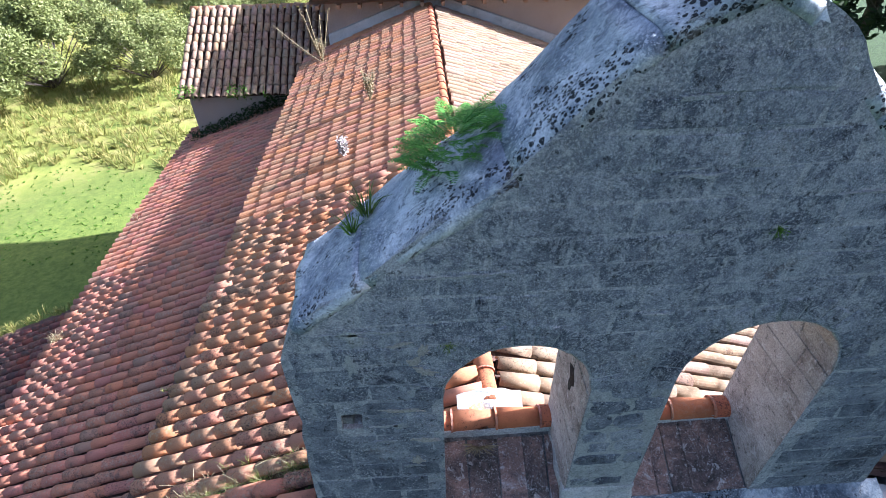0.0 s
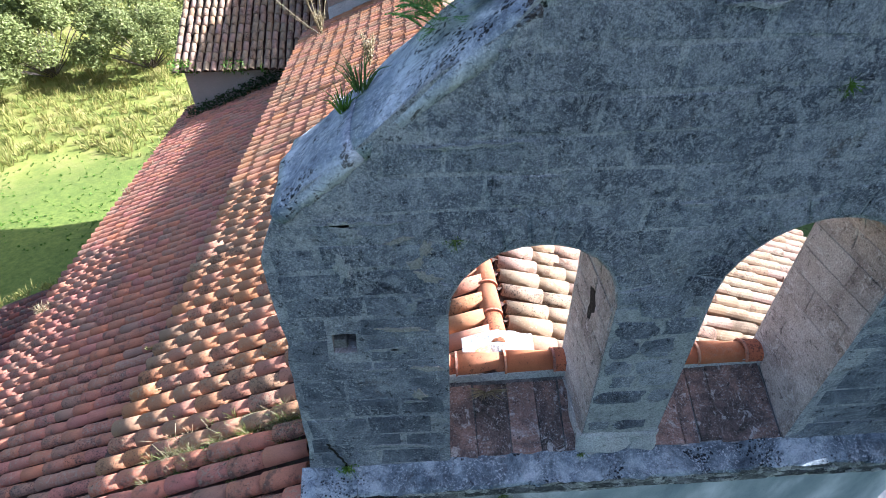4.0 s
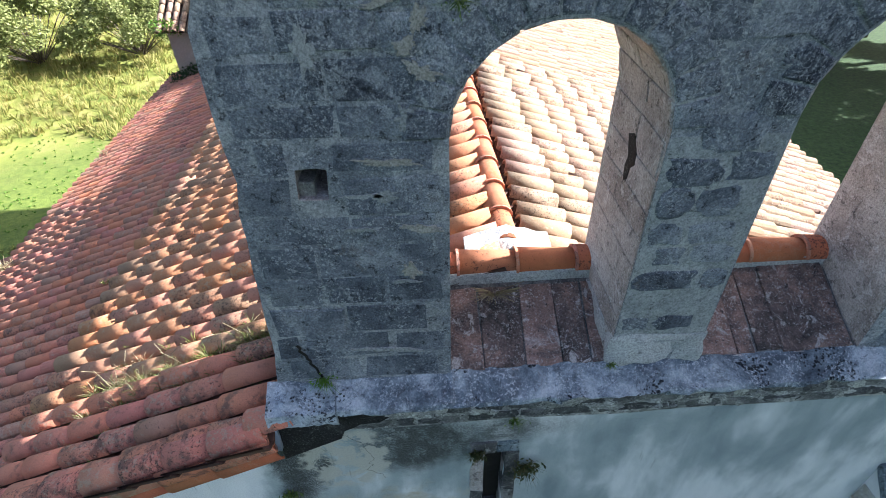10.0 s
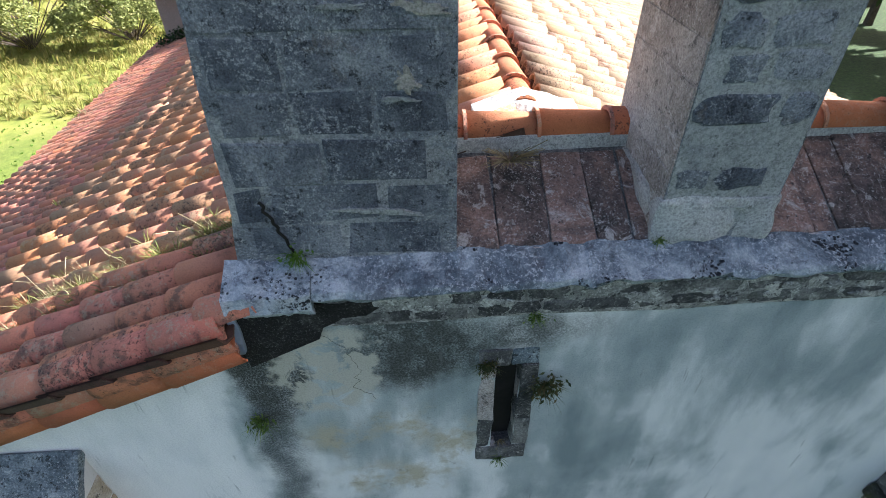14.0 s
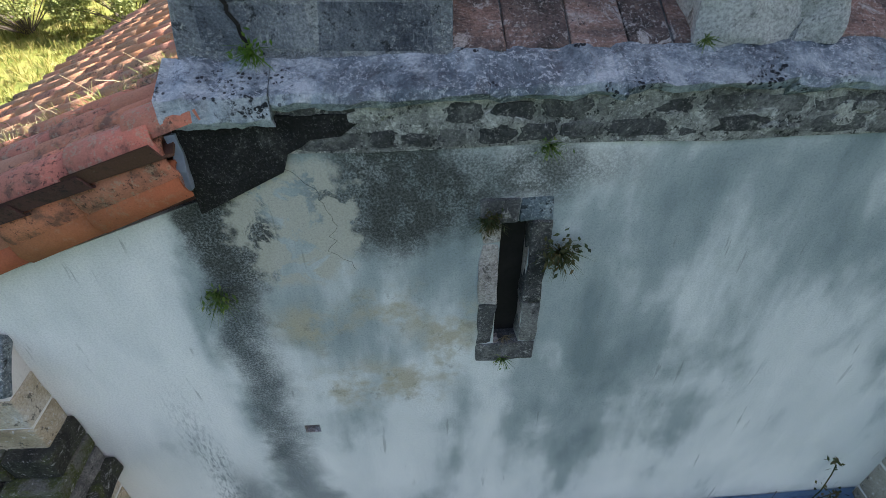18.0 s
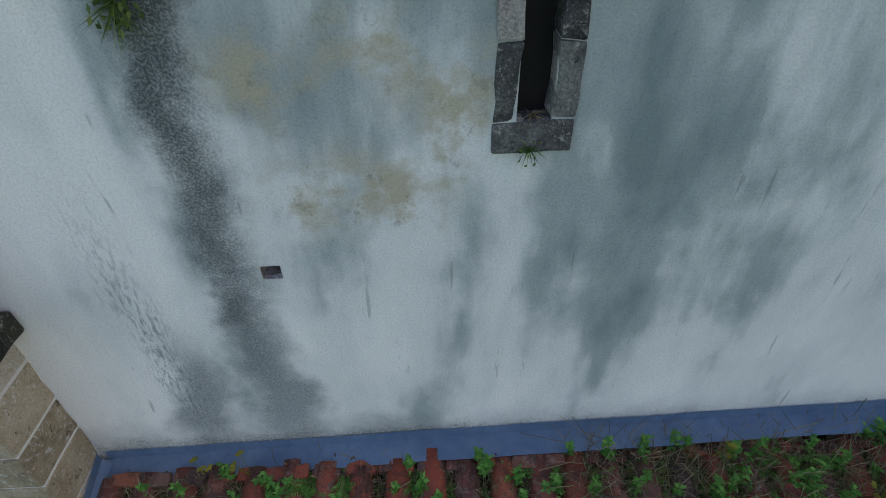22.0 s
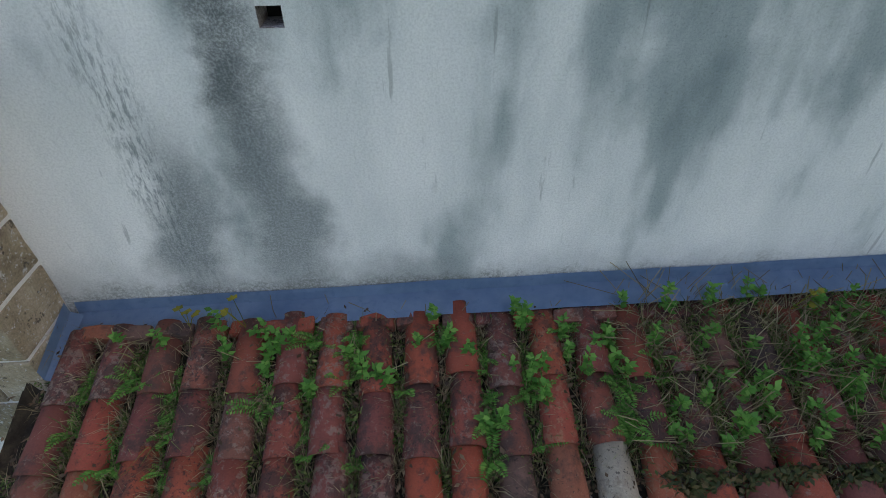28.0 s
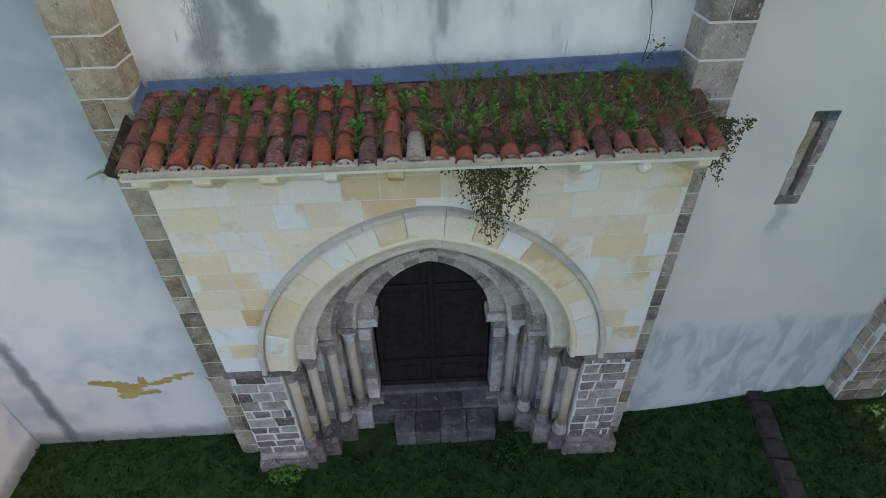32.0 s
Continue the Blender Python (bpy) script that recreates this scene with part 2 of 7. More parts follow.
# Far darker clay: the shade in the gaps between covers is in the colour.
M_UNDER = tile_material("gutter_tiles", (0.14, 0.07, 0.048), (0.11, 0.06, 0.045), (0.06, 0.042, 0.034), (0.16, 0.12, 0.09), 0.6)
M_SILL = stone_material("sill_tile_clay", [(0.32, (0.053, 0.047, 0.045)), (0.46, (0.181, 0.133, 0.119)), (0.58, (0.351, 0.224, 0.186)), (0.72, (0.552, 0.478, 0.446))], 3.2, pale=(0.595, 0.564, 0.541), pale_at=0.56, speck=0.9, vary=0.16, salt=0.6)

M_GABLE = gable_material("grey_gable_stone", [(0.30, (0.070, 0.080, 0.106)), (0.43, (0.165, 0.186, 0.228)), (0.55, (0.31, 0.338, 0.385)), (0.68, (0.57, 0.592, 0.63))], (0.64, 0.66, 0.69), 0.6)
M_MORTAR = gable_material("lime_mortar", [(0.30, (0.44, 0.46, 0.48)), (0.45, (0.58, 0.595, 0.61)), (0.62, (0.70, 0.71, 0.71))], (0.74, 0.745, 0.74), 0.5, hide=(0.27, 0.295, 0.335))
M_SMEAR = stone_material("lime_smear", [(0.3, (0.27, 0.29, 0.295)), (0.5, (0.43, 0.445, 0.44)), (0.7, (0.56, 0.57, 0.56))], 4.0, pale=(0.62, 0.63, 0.62), speck=0.6, vary=0.12, dark_at=0.59)
M_TANLIME = stone_material("tan_lime", [(0.3, (0.34, 0.32, 0.285)), (0.5, (0.45, 0.425, 0.375)), (0.7, (0.53, 0.51, 0.46))], 4.0, pale=(0.56, 0.55, 0.52), speck=0.5, vary=0.12, dark_at=0.60)
M_JAMB = stone_material("jamb_stone", [(0.28, (0.20, 0.172, 0.158)), (0.42, (0.40, 0.35, 0.325)), (0.55, (0.57, 0.52, 0.49)), (0.72, (0.72, 0.685, 0.66))], 2.8, vary=0.10, pale=(0.76, 0.745, 0.735), pale_at=0.545, dark_at=0.58, speck=0.6, salt=0.6)
M_COPING = coping_material("lichened_coping", [(0.32, (0.14, 0.165, 0.20)), (0.43, (0.27, 0.31, 0.36)), (0.52, (0.46, 0.50, 0.54)), (0.60, (0.72, 0.75, 0.78))])
M_LEDGE = coping_material("lichened_cornice", [(0.32, (0.04, 0.052, 0.066)), (0.43, (0.115, 0.145, 0.175)), (0.52, (0.26, 0.31, 0.35)), (0.60, (0.48, 0.53, 0.57))], 0.60, (0.56, 0.61, 0.65), 0.2)
M_BAND = stone_material("rubble_mortar", [(0.30, (0.097, 0.100, 0.097)), (0.44, (0.306, 0.306, 0.290)), (0.56, (0.580, 0.572, 0.531)), (0.70, (0.805, 0.789, 0.733))], 5.0, pale=(0.850, 0.850, 0.821), pale_at=0.56, speck=0.9, dark_at=0.56, vary=0.1, salt=0.5)
M_CORNICE = stone_material("cornice_stone", [(0.30, (0.035, 0.046, 0.056)), (0.43, (0.10, 0.132, 0.158)), (0.54, (0.20, 0.25, 0.285)), (0.68, (0.44, 0.505, 0.54))], 4.5, pale=(0.60, 0.66, 0.69), pale_at=0.575, speck=0.85, dark=(0.035, 0.04, 0.042), dark_at=0.55, vary=0.14, flecks=0.7, salt=0.6)
M_RUBBLE = stone_material("dark_rubble", [(0.28, (0.04, 0.042, 0.044)), (0.48, (0.12, 0.122, 0.122)), (0.68, (0.33, 0.325, 0.31))], 4.5, pale=(0.48, 0.47, 0.44), pale_at=0.57, speck=0.7, vary=0.25, salt=0.5)
M_BUTTRESS = stone_material("buttress_stone", [(0.27, (0.17, 0.14, 0.10)), (0.44, (0.40, 0.33, 0.225)), (0.60, (0.55, 0.475, 0.35)), (0.75, (0.66, 0.62, 0.54))], 2.6, pale=(0.78, 0.785, 0.78), pale_at=0.585, speck=0.7, flecks=0.8, dark_at=0.59, vary=0.4, grain=0.45)
M_GREYBUTT = stone_material("grey_buttress_stone", [(0.27, (0.17, 0.15, 0.125)), (0.44, (0.36, 0.325, 0.265)), (0.60, (0.52, 0.48, 0.41)), (0.75, (0.64, 0.61, 0.55))], 2.6, pale=(0.76, 0.765, 0.76), pale_at=0.57, speck=0.7, flecks=0.8, dark_at=0.59, vary=0.35, grain=0.45)
M_PORCHLOW = stone_material("jamb_masonry", [(0.25, (0.13, 0.112, 0.105)), (0.45, (0.27, 0.235, 0.215)), (0.62, (0.40, 0.365, 0.34)), (0.80, (0.58, 0.56, 0.54))], 5.0, pale=(0.70, 0.70, 0.70), pale_at=0.585, flecks=0.5, vary=0.5, grain=0.4)
M_PALEJOINT = stone_material("pale_joint", [(0.3, (0.80, 0.79, 0.765)), (0.7, (0.85, 0.845, 0.83))], 6.0, speck=0.1, vary=0.05, flecks=0.0, grain=0.1)
M_SHAFT = stone_material("shaft_stone", [(0.25, (0.52, 0.45, 0.36)), (0.5, (0.66, 0.58, 0.47)), (0.75, (0.74, 0.68, 0.58))], 3.0, speck=0.2, pale_at=0.66, flecks=0.2, grain=0.3)
M_DARKSHAFT = stone_material("grey_shaft_stone", [(0.2, (0.28, 0.26, 0.255)), (0.5, (0.42, 0.395, 0.38)), (0.8, (0.56, 0.535, 0.51))], 4.0, speck=0.3, grain=0.3)
M_ARCH = stone_material("archivolt_stone", [(0.25, (0.64, 0.58, 0.46)), (0.5, (0.82, 0.77, 0.65)), (0.75, (0.86, 0.84, 0.78))], 4.0, speck=0.3, pale=(0.86, 0.87, 0.88), pale_at=0.56, vary=0.35, flecks=0.3, grain=0.3)
M_INNERARCH = stone_material("grey_archivolt_stone", [(0.22, (0.25, 0.235, 0.225)), (0.42, (0.50, 0.47, 0.445)), (0.58, (0.66, 0.61, 0.54)), (0.80, (0.82, 0.81, 0.80))], 5.0, speck=0.75, flecks=0.6, pale=(0.84, 0.85, 0.86), pale_at=0.57, dark_at=0.58, vary=0.6, grain=0.4)
M_HOOD = stone_material("grey_hood_stone", [(0.25, (0.52, 0.50, 0.45)), (0.5, (0.68, 0.655, 0.59)), (0.75, (0.76, 0.745, 0.70))], 3.0, speck=0.4, pale=(0.78, 0.78, 0.76), pale_at=0.6, vary=0.2, flecks=0.3, grain=0.3)
M_MOSS = stone_material("mossy_stone", [(0.3, (0.022, 0.024, 0.020)), (0.48, (0.06, 0.062, 0.048)), (0.56, (0.075, 0.095, 0.022)), (0.66, (0.16, 0.16, 0.14))], 5.0, pale=(0.50, 0.51, 0.50), pale_at=0.585, flecks=0.5, speck=0.7, vary=0.3)
M_PATCH = stone_material("ochre_undercoat", [(0.3, (0.52, 0.36, 0.12)), (0.7, (0.64, 0.47, 0.19))], 6.0, speck=0.2, pale=(0.6, 0.48, 0.25), grain=0.3)
M_FARWALL = stone_material("pink_plaster", [(0.3, (0.360, 0.295, 0.259)), (0.7, (0.432, 0.360, 0.317))], 0.8, speck=0.1, pale=(0.475, 0.432, 0.396), pale_at=0.65, vary=0.05)


def ashlar_material():
    n = Nodes("cream_ashlar")
    r = n.chance()
    c = n.ramp(r, [(0.0, (0.80, 0.81, 0.82)), (0.18, (0.78, 0.68, 0.50)), (0.36, (0.83, 0.77, 0.64)), (0.52, (0.79, 0.80, 0.80)), (0.66, (0.76, 0.61, 0.38)), (0.80, (0.82, 0.76, 0.64)), (0.93, (0.66, 0.46, 0.23)), (1.0, (0.78, 0.72, 0.62))])
    veins = n.m("MULTIPLY", n.step(n.noise(1.7, 5, 0.6, warp=0.5), 0.50, 0.66), n.step(n.m("FRACT", n.m("MULTIPLY", r, 7.3)), 0.35, 0.8))
    c = n.mix(c, (0.58, 0.42, 0.20), n.m("MULTIPLY", veins, 0.7))
    c = n.mix(c, (0.80, 0.815, 0.83), n.m("MULTIPLY", n.step(n.noise(1.3, 5, 0.6), 0.52, 0.68), 0.5))
    c = n.mix(c, (0.30, 0.27, 0.22), n.m("MULTIPLY", n.step(n.noise(9, 6, 0.7), 0.60, 0.74), 0.45))
    c = n.mix(c, n.ramp(n.noise(60, 5, 0.75), [(0.36, 0.78), (0.56, 1.0)]), 0.5, "MULTIPLY")
    return n.done(c, 0.9, n.noise(45, 6, 0.7), 0.008)


def plaster_material():
    """White plaster with grey water streaks, a black run below the cornice's end and ochre damp patches."""
    n = Nodes("stained_plaster")
    x, _, z = n.xyz()
    add, mul, sub = (lambda a, b: n.m("ADD", a, b)), (lambda a, b: n.m("MULTIPLY", a, b)), (lambda a, b: n.m("SUBTRACT", a, b))
    wob = mul(sub(n.noise(1.6, 4, 0.6), 0.5), 0.8)
    tight = mul(sub(n.noise(3.5, 6, 0.7), 0.5), 0.30)
    xs, xt, zt = add(x, wob), add(x, tight), add(z, mul(tight, 1.2))

    def blob(x0, z0, wx, wz, power=1.0, edge=0.25, xx=xs):
        dx, dz = n.m("DIVIDE", sub(xx, x0), wx), n.m("DIVIDE", sub(zt, z0), wz)
        d = n.m("SQRT", add(mul(dx, dx), mul(dz, dz)))
        return mul(n.step(d, 1.0, edge), power)

    # how grey the coat is: most right of the window and high up, least on the clean strip and low down
    puffs = n.noise(2.3, 4, 0.52, stretch=(1.0, 1.0, 0.55), warp=0.25)
    runs = n.noise(2.8, 5, 0.54, stretch=(1.0, 1.0, 0.20), warp=0.06)
    level = n.m("MULTIPLY_ADD", sub(add(mul(puffs, 0.58), mul(runs, 0.42)), 0.5), 1.8, 0.52)
    level = sub(level, blob(0.68, 8.65, 0.62, 2.0, 0.25))
    level = sub(level, blob(-0.45, 9.3, 1.0, 1.2, 0.17))
    level = sub(level, blob(2.2, 9.7, 2.2, 1.0, 0.22))
    level = add(level, blob(2.3, 7.7, 1.2, 1.2, 0.16))
    level = add(level, blob(-0.55, 7.5, 0.6, 0.7, 0.10))
    level = add(level, mul(n.step(zt, 7.9, 7.2), 0.07))
    level = add(level, mul(n.step(xt, -1.38, -1.62), 0.20))
    c = n.ramp(level, [(0.14, (0.235, 0.285, 0.295)), (0.26, (0.315, 0.365, 0.37)), (0.37, (0.40, 0.445, 0.448)), (0.46, (0.56, 0.59, 0.587)), (0.56, (0.73, 0.74, 0.733)), (0.80, (0.86, 0.85, 0.835))])
    # ochre and yellow damp
    soft = n.step(n.noise(3.6, 5, 0.65), 0.42, 0.60)
    damp = n.m("MAXIMUM", n.m("MAXIMUM", blob(-0.85, 8.82, 0.34, 0.30), blob(-0.55, 8.34, 0.62, 0.30)), n.m("MAXIMUM", blob(-0.35, 8.92, 0.48, 0.28), blob(-0.13, 8.62, 0.22, 0.48)))
    c = n.mix(c, (0.47, 0.42, 0.31), mul(mul(damp, soft), 0.9))
    c = n.mix(c, (0.20, 0.195, 0.155), mul(mul(damp, n.step(n.noise(9, 6, 0.75), 0.55, 0.66)), 0.5))
    # black algae: a band below the cornice's end, clouds under the cornice
    fine = n.step(n.noise(85, 5, 0.8), 0.42, 0.56)
    off = add(xt, 1.26)
    band = mul(mul(n.step(off, -0.15, 0.0), n.step(off, 0.26, 0.03)), mul(n.step(zt, 6.8, 7.7), n.step(z, 10.2, 10.0)))
    c = n.mix(c, (0.16, 0.185, 0.195), mul(band, n.m("MULTIPLY_ADD", n.step(n.noise(5, 5, 0.65), 0.35, 0.6), 0.35, 0.55)))
    c = n.mix(c, (0.045, 0.052, 0.052), mul(mul(band, fine), n.m("MULTIPLY_ADD", n.step(z, 7.2, 9.2), 0.40, 0.45)))
    crisp = n.step(n.noise(6.0, 7, 0.75), 0.42, 0.52)
    top = n.m("MAXIMUM", blob(-0.34, 9.66, 0.50, 0.48, 1.0, 0.45), n.m("MAXIMUM", blob(-1.14, 9.45, 0.22, 0.55, 1.0, 0.5), blob(0.0, 9.72, 0.9, 0.20, 0.8)))
    c = n.mix(c, (0.105, 0.11, 0.105), mul(n.m("MAXIMUM", mul(top, crisp), mul(top, 0.55)), 0.95))
    c = n.mix(c, (0.025, 0.028, 0.025), mul(mul(top, fine), 0.8))
    beige = mul(blob(-0.83, 9.50, 0.33, 0.40, 1.0, 0.75, add(xt, mul(sub(n.noise(8, 4, 0.6), 0.5), 0.4))), n.step(n.noise(5.0, 5, 0.7, warp=0.5), 0.42, 0.48))
    c = n.mix(c, (0.50, 0.48, 0.41), mul(beige, 0.9))
    # hatched run on the clean strip, spreading into a grey pool above the flashing
    line = n.m("ABSOLUTE", add(xt, n.m("MULTIPLY_ADD", z, 0.071, 1.184)))
    near = mul(n.step(line, 0.17, 0.02), mul(n.step(z, 8.7, 7.4), n.step(z, 6.4, 6.8)))
    hatch = n.step(n.noise(55, 5, 0.75, stretch=(1.0, 1.0, 0.22)), 0.46, 0.60)
    c = n.mix(c, (0.20, 0.225, 0.235), mul(mul(near, hatch), 0.75))
    pool = n.m("MAXIMUM", n.m("MAXIMUM", blob(-1.60, 6.95, 0.30, 0.75), blob(-1.15, 7.0, 0.28, 0.8)), blob(-0.55, 6.5, 0.5, 0.35, 0.6))
    c = n.mix(c, (0.24, 0.275, 0.29), mul(pool, 0.75))
    c = n.mix(c, (0.055, 0.06, 0.06), mul(mul(pool, fine), 0.35))
    # lichen crust just above the flashing, over a soft grey shade painted into the coat
    strip = mul(n.step(x, -2.6, -2.35), n.step(x, 3.4, 3.1))
    c = n.mix(c, (0.33, 0.345, 0.335), mul(mul(n.step(zt, 6.82, 6.55), strip), 0.42))
    crust = mul(n.step(add(z, mul(sub(n.noise(5.0, 5, 0.7), 0.5), 0.45)), 6.66, 6.52), n.step(n.noise(50, 5, 0.8), 0.34, 0.60))
    c = n.mix(c, (0.085, 0.09, 0.07), mul(mul(crust, strip), 0.6))
    # peppering and fine dark drips
    pep = n.step(n.noise(70, 6, 0.85), 0.54, 0.64)
    c = n.mix(c, (0.14, 0.16, 0.16), mul(pep, mul(n.step(level, 0.58, 0.34), 0.5)))
    hair = mul(n.step(n.noise(20, 3, 0.6, stretch=(1.0, 1.0, 0.10)), 0.62, 0.68), n.step(n.noise(1.4, 3, 0.6), 0.48, 0.58))
    c = n.mix(c, (0.17, 0.18, 0.17), mul(hair, 0.4))
    # the broad side faces: cleaner, with soft blue-grey clouds high on one and a swept grey coat low on the other
    left, right = n.step(x, -2.85, -2.95), n.step(x, 3.58, 3.64)
    haze = sub(n.noise(0.75, 5, 0.55, warp=0.3), mul(n.step(z, 3.0, 6.2), 0.15))
    lc = n.ramp(haze, [(0.28, (0.44, 0.49, 0.52)), (0.38, (0.60, 0.63, 0.645)), (0.48, (0.76, 0.75, 0.73)), (0.62, (0.81, 0.79, 0.755))])
    lc = n.mix(lc, (0.12, 0.135, 0.15), mul(mul(n.step(n.m("ABSOLUTE", add(xt, 5.84)), 0.17, 0.03), n.step(zt, 3.2, 2.5)), 0.75))
    lc = n.mix(lc, (0.16, 0.18, 0.17), mul(n.step(zt, 0.62, 0.25), 0.7))
    c = n.mix(c, lc, left)
    rc = n.ramp(n.noise(0.8, 5, 0.6), [(0.35, (0.76, 0.735, 0.70)), (0.6, (0.85, 0.81, 0.745))])
    rc = n.mix(rc, (0.40, 0.43, 0.44), mul(blob(5.06, 4.45, 0.18, 0.45), 0.6))
    swept = add(zt, mul(sub(n.noise(0.9, 4, 0.6), 0.5), 0.7))
    brush = n.step(n.noise(2.6, 5, 0.6, stretch=(1.0, 1.0, 0.35), warp=0.8), 0.40, 0.56)
    rc = n.mix(rc, n.mix((0.48, 0.545, 0.545), (0.70, 0.735, 0.72), brush), mul(n.step(swept, 2.55, 2.25), 0.9))
    c = n.mix(c, rc, right)
    c = n.mix(c, n.ramp(n.noise(95, 5, 0.8), [(0.38, 0.55), (0.56, 1.0)]), 0.42, "MULTIPLY")
    return n.done(c, 0.88, n.noise(40, 6, 0.7), 0.006, strength=0.4)


M_ASHLAR = ashlar_material()
M_PLASTER = plaster_material()


def plain(name, a, b, scale=6.0, rough=0.7, metal=0.0, bump=0.004):
    n = Nodes(name)
    c = n.mix(n.ramp(n.noise(scale, 5, 0.65), [(0.35, a), (0.65, b)]), a, n.m("MULTIPLY", n.step(n.noise(scale * 9, 3), 0.55, 0.7), 0.5))
    return n.done(c, rough, n.noise(scale * 8, 4), bump, metal)


M_FLASH = plain("blue_grey_flashing", (0.155, 0.255, 0.41), (0.25, 0.36, 0.52), 3.0, 0.45)
M_LEAD = plain("lead", (0.22, 0.27, 0.34), (0.32, 0.37, 0.44), 8.0, 0.5)
M_DOOR = plain("dark_door_wood", (0.012, 0.011, 0.012), (0.032, 0.028, 0.028), 9.0, 0.42)
M_IRON = plain("iron", (0.02, 0.02, 0.02), (0.05, 0.045, 0.04), 12, 0.5, 0.6)
M_DARK = plain("unlit_black", (0.012, 0.011, 0.010), (0.022, 0.02, 0.018), 4.0, 0.95)
M_WOOD = plain("rafter_wood", (0.20, 0.12, 0.07), (0.30, 0.19, 0.12), 9.0, 0.8)
M_STEP = stone_material("worn_step_stone", [(0.3, (0.05, 0.05, 0.054)), (0.48, (0.12, 0.118, 0.12)), (0.66, (0.23, 0.23, 0.235))], 3.0, pale=(0.36, 0.37, 0.38), pale_at=0.58, speck=0.6, vary=0.2, flecks=0.3)
M_BLACK = stone_material("black_algae_and_hole_shade", [(0.3, (0.010, 0.010, 0.010)), (0.55, (0.028, 0.027, 0.026)), (0.72, (0.10, 0.098, 0.094))], 5.0, pale=(0.32, 0.32, 0.31), pale_at=0.66, flecks=0.35, speck=0.6, vary=0.1, salt=0.35)
M_CEMENT = stone_material("pale_cement", [(0.3, (0.42, 0.43, 0.425)), (0.5, (0.60, 0.605, 0.595)), (0.7, (0.70, 0.70, 0.69))], 3.0, speck=0.5, pale=(0.74, 0.74, 0.73), vary=0.05)
M_EARTH = plain("kerb_earth", (0.03, 0.025, 0.022), (0.06, 0.052, 0.047), 7.0, 0.95, bump=0.02)


def leaf_material(name, stops, gloss=0.6):
    n = Nodes(name)
    c = n.ramp(n.m("ADD", n.m("MULTIPLY", n.chance(), 0.75), n.m("MULTIPLY", n.noise(1.2, 3), 0.25)), stops)
    n.done(c, gloss)
    thin, both = n.nt.nodes.new("ShaderNodeBsdfTranslucent"), n.nt.nodes.new("ShaderNodeMixShader")
    n.nt.links.new(c, thin.inputs["Color"])
    both.inputs[0].default_value = 0.35
    n.nt.links.new(n.bsdf.outputs[0], both.inputs[1])
    n.nt.links.new(thin.outputs[0], both.inputs[2])
    n.nt.links.new(both.outputs[0], n.nt.nodes["Material Output"].inputs["Surface"])
    return n.mat


M_FERN = leaf_material("fern_leaves", [(0.1, (0.062, 0.177, 0.030)), (0.6, (0.116, 0.317, 0.052)), (0.95, (0.245, 0.465, 0.098))])
M_WEED = leaf_material("weed_leaves", [(0.1, (0.047, 0.081, 0.024)), (0.6, (0.115, 0.189, 0.043)), (0.95, (0.297, 0.338, 0.108))])
M_YELLOW = leaf_material("yellow_leaves", [(0.1, (0.154, 0.168, 0.021)), (0.9, (0.336, 0.294, 0.035))])
M_DRY = leaf_material("dry_grass", [(0.1, (0.154, 0.121, 0.072)), (0.6, (0.308, 0.253, 0.143)), (0.95, (0.462, 0.396, 0.242))])
M_LAWN = leaf_material("lawn_blades", [(0.1, (0.014, 0.042, 0.009)), (0.6, (0.032, 0.09, 0.016)), (0.95, (0.085, 0.17, 0.03))])
M_MEADOW = leaf_material("meadow_grass", [(0.1, (0.126, 0.163, 0.031)), (0.5, (0.242, 0.242, 0.062)), (0.95, (0.378, 0.306, 0.117))])
M_ROOFGRASS = leaf_material("roof_grass", [(0.1, (0.085, 0.119, 0.025)), (0.6, (0.153, 0.178, 0.043)), (0.95, (0.289, 0.264, 0.102))])
M_CLOVER = leaf_material("bright_clover", [(0.1, (0.072, 0.156, 0.015)), (0.9, (0.132, 0.240, 0.036))])
M_WILLOW = leaf_material("willow_leaves", [(0.1, (0.121, 0.146, 0.041)), (0.6, (0.211, 0.243, 0.081)), (0.95, (0.324, 0.332, 0.146))])
M_WOODLAND = leaf_material("woodland_leaves", [(0.1, (0.012, 0.03, 0.010)), (0.9, (0.04, 0.075, 0.02))])
M_CREEPER = leaf_material("creeper_leaves", [(0.1, (0.035, 0.05, 0.022)), (0.5, (0.07, 0.085, 0.03)), (0.95, (0.16, 0.11, 0.05))])
M_BARK = plain("bark", (0.05, 0.04, 0.03), (0.11, 0.09, 0.07), 8.0, 0.9, bump=0.02)


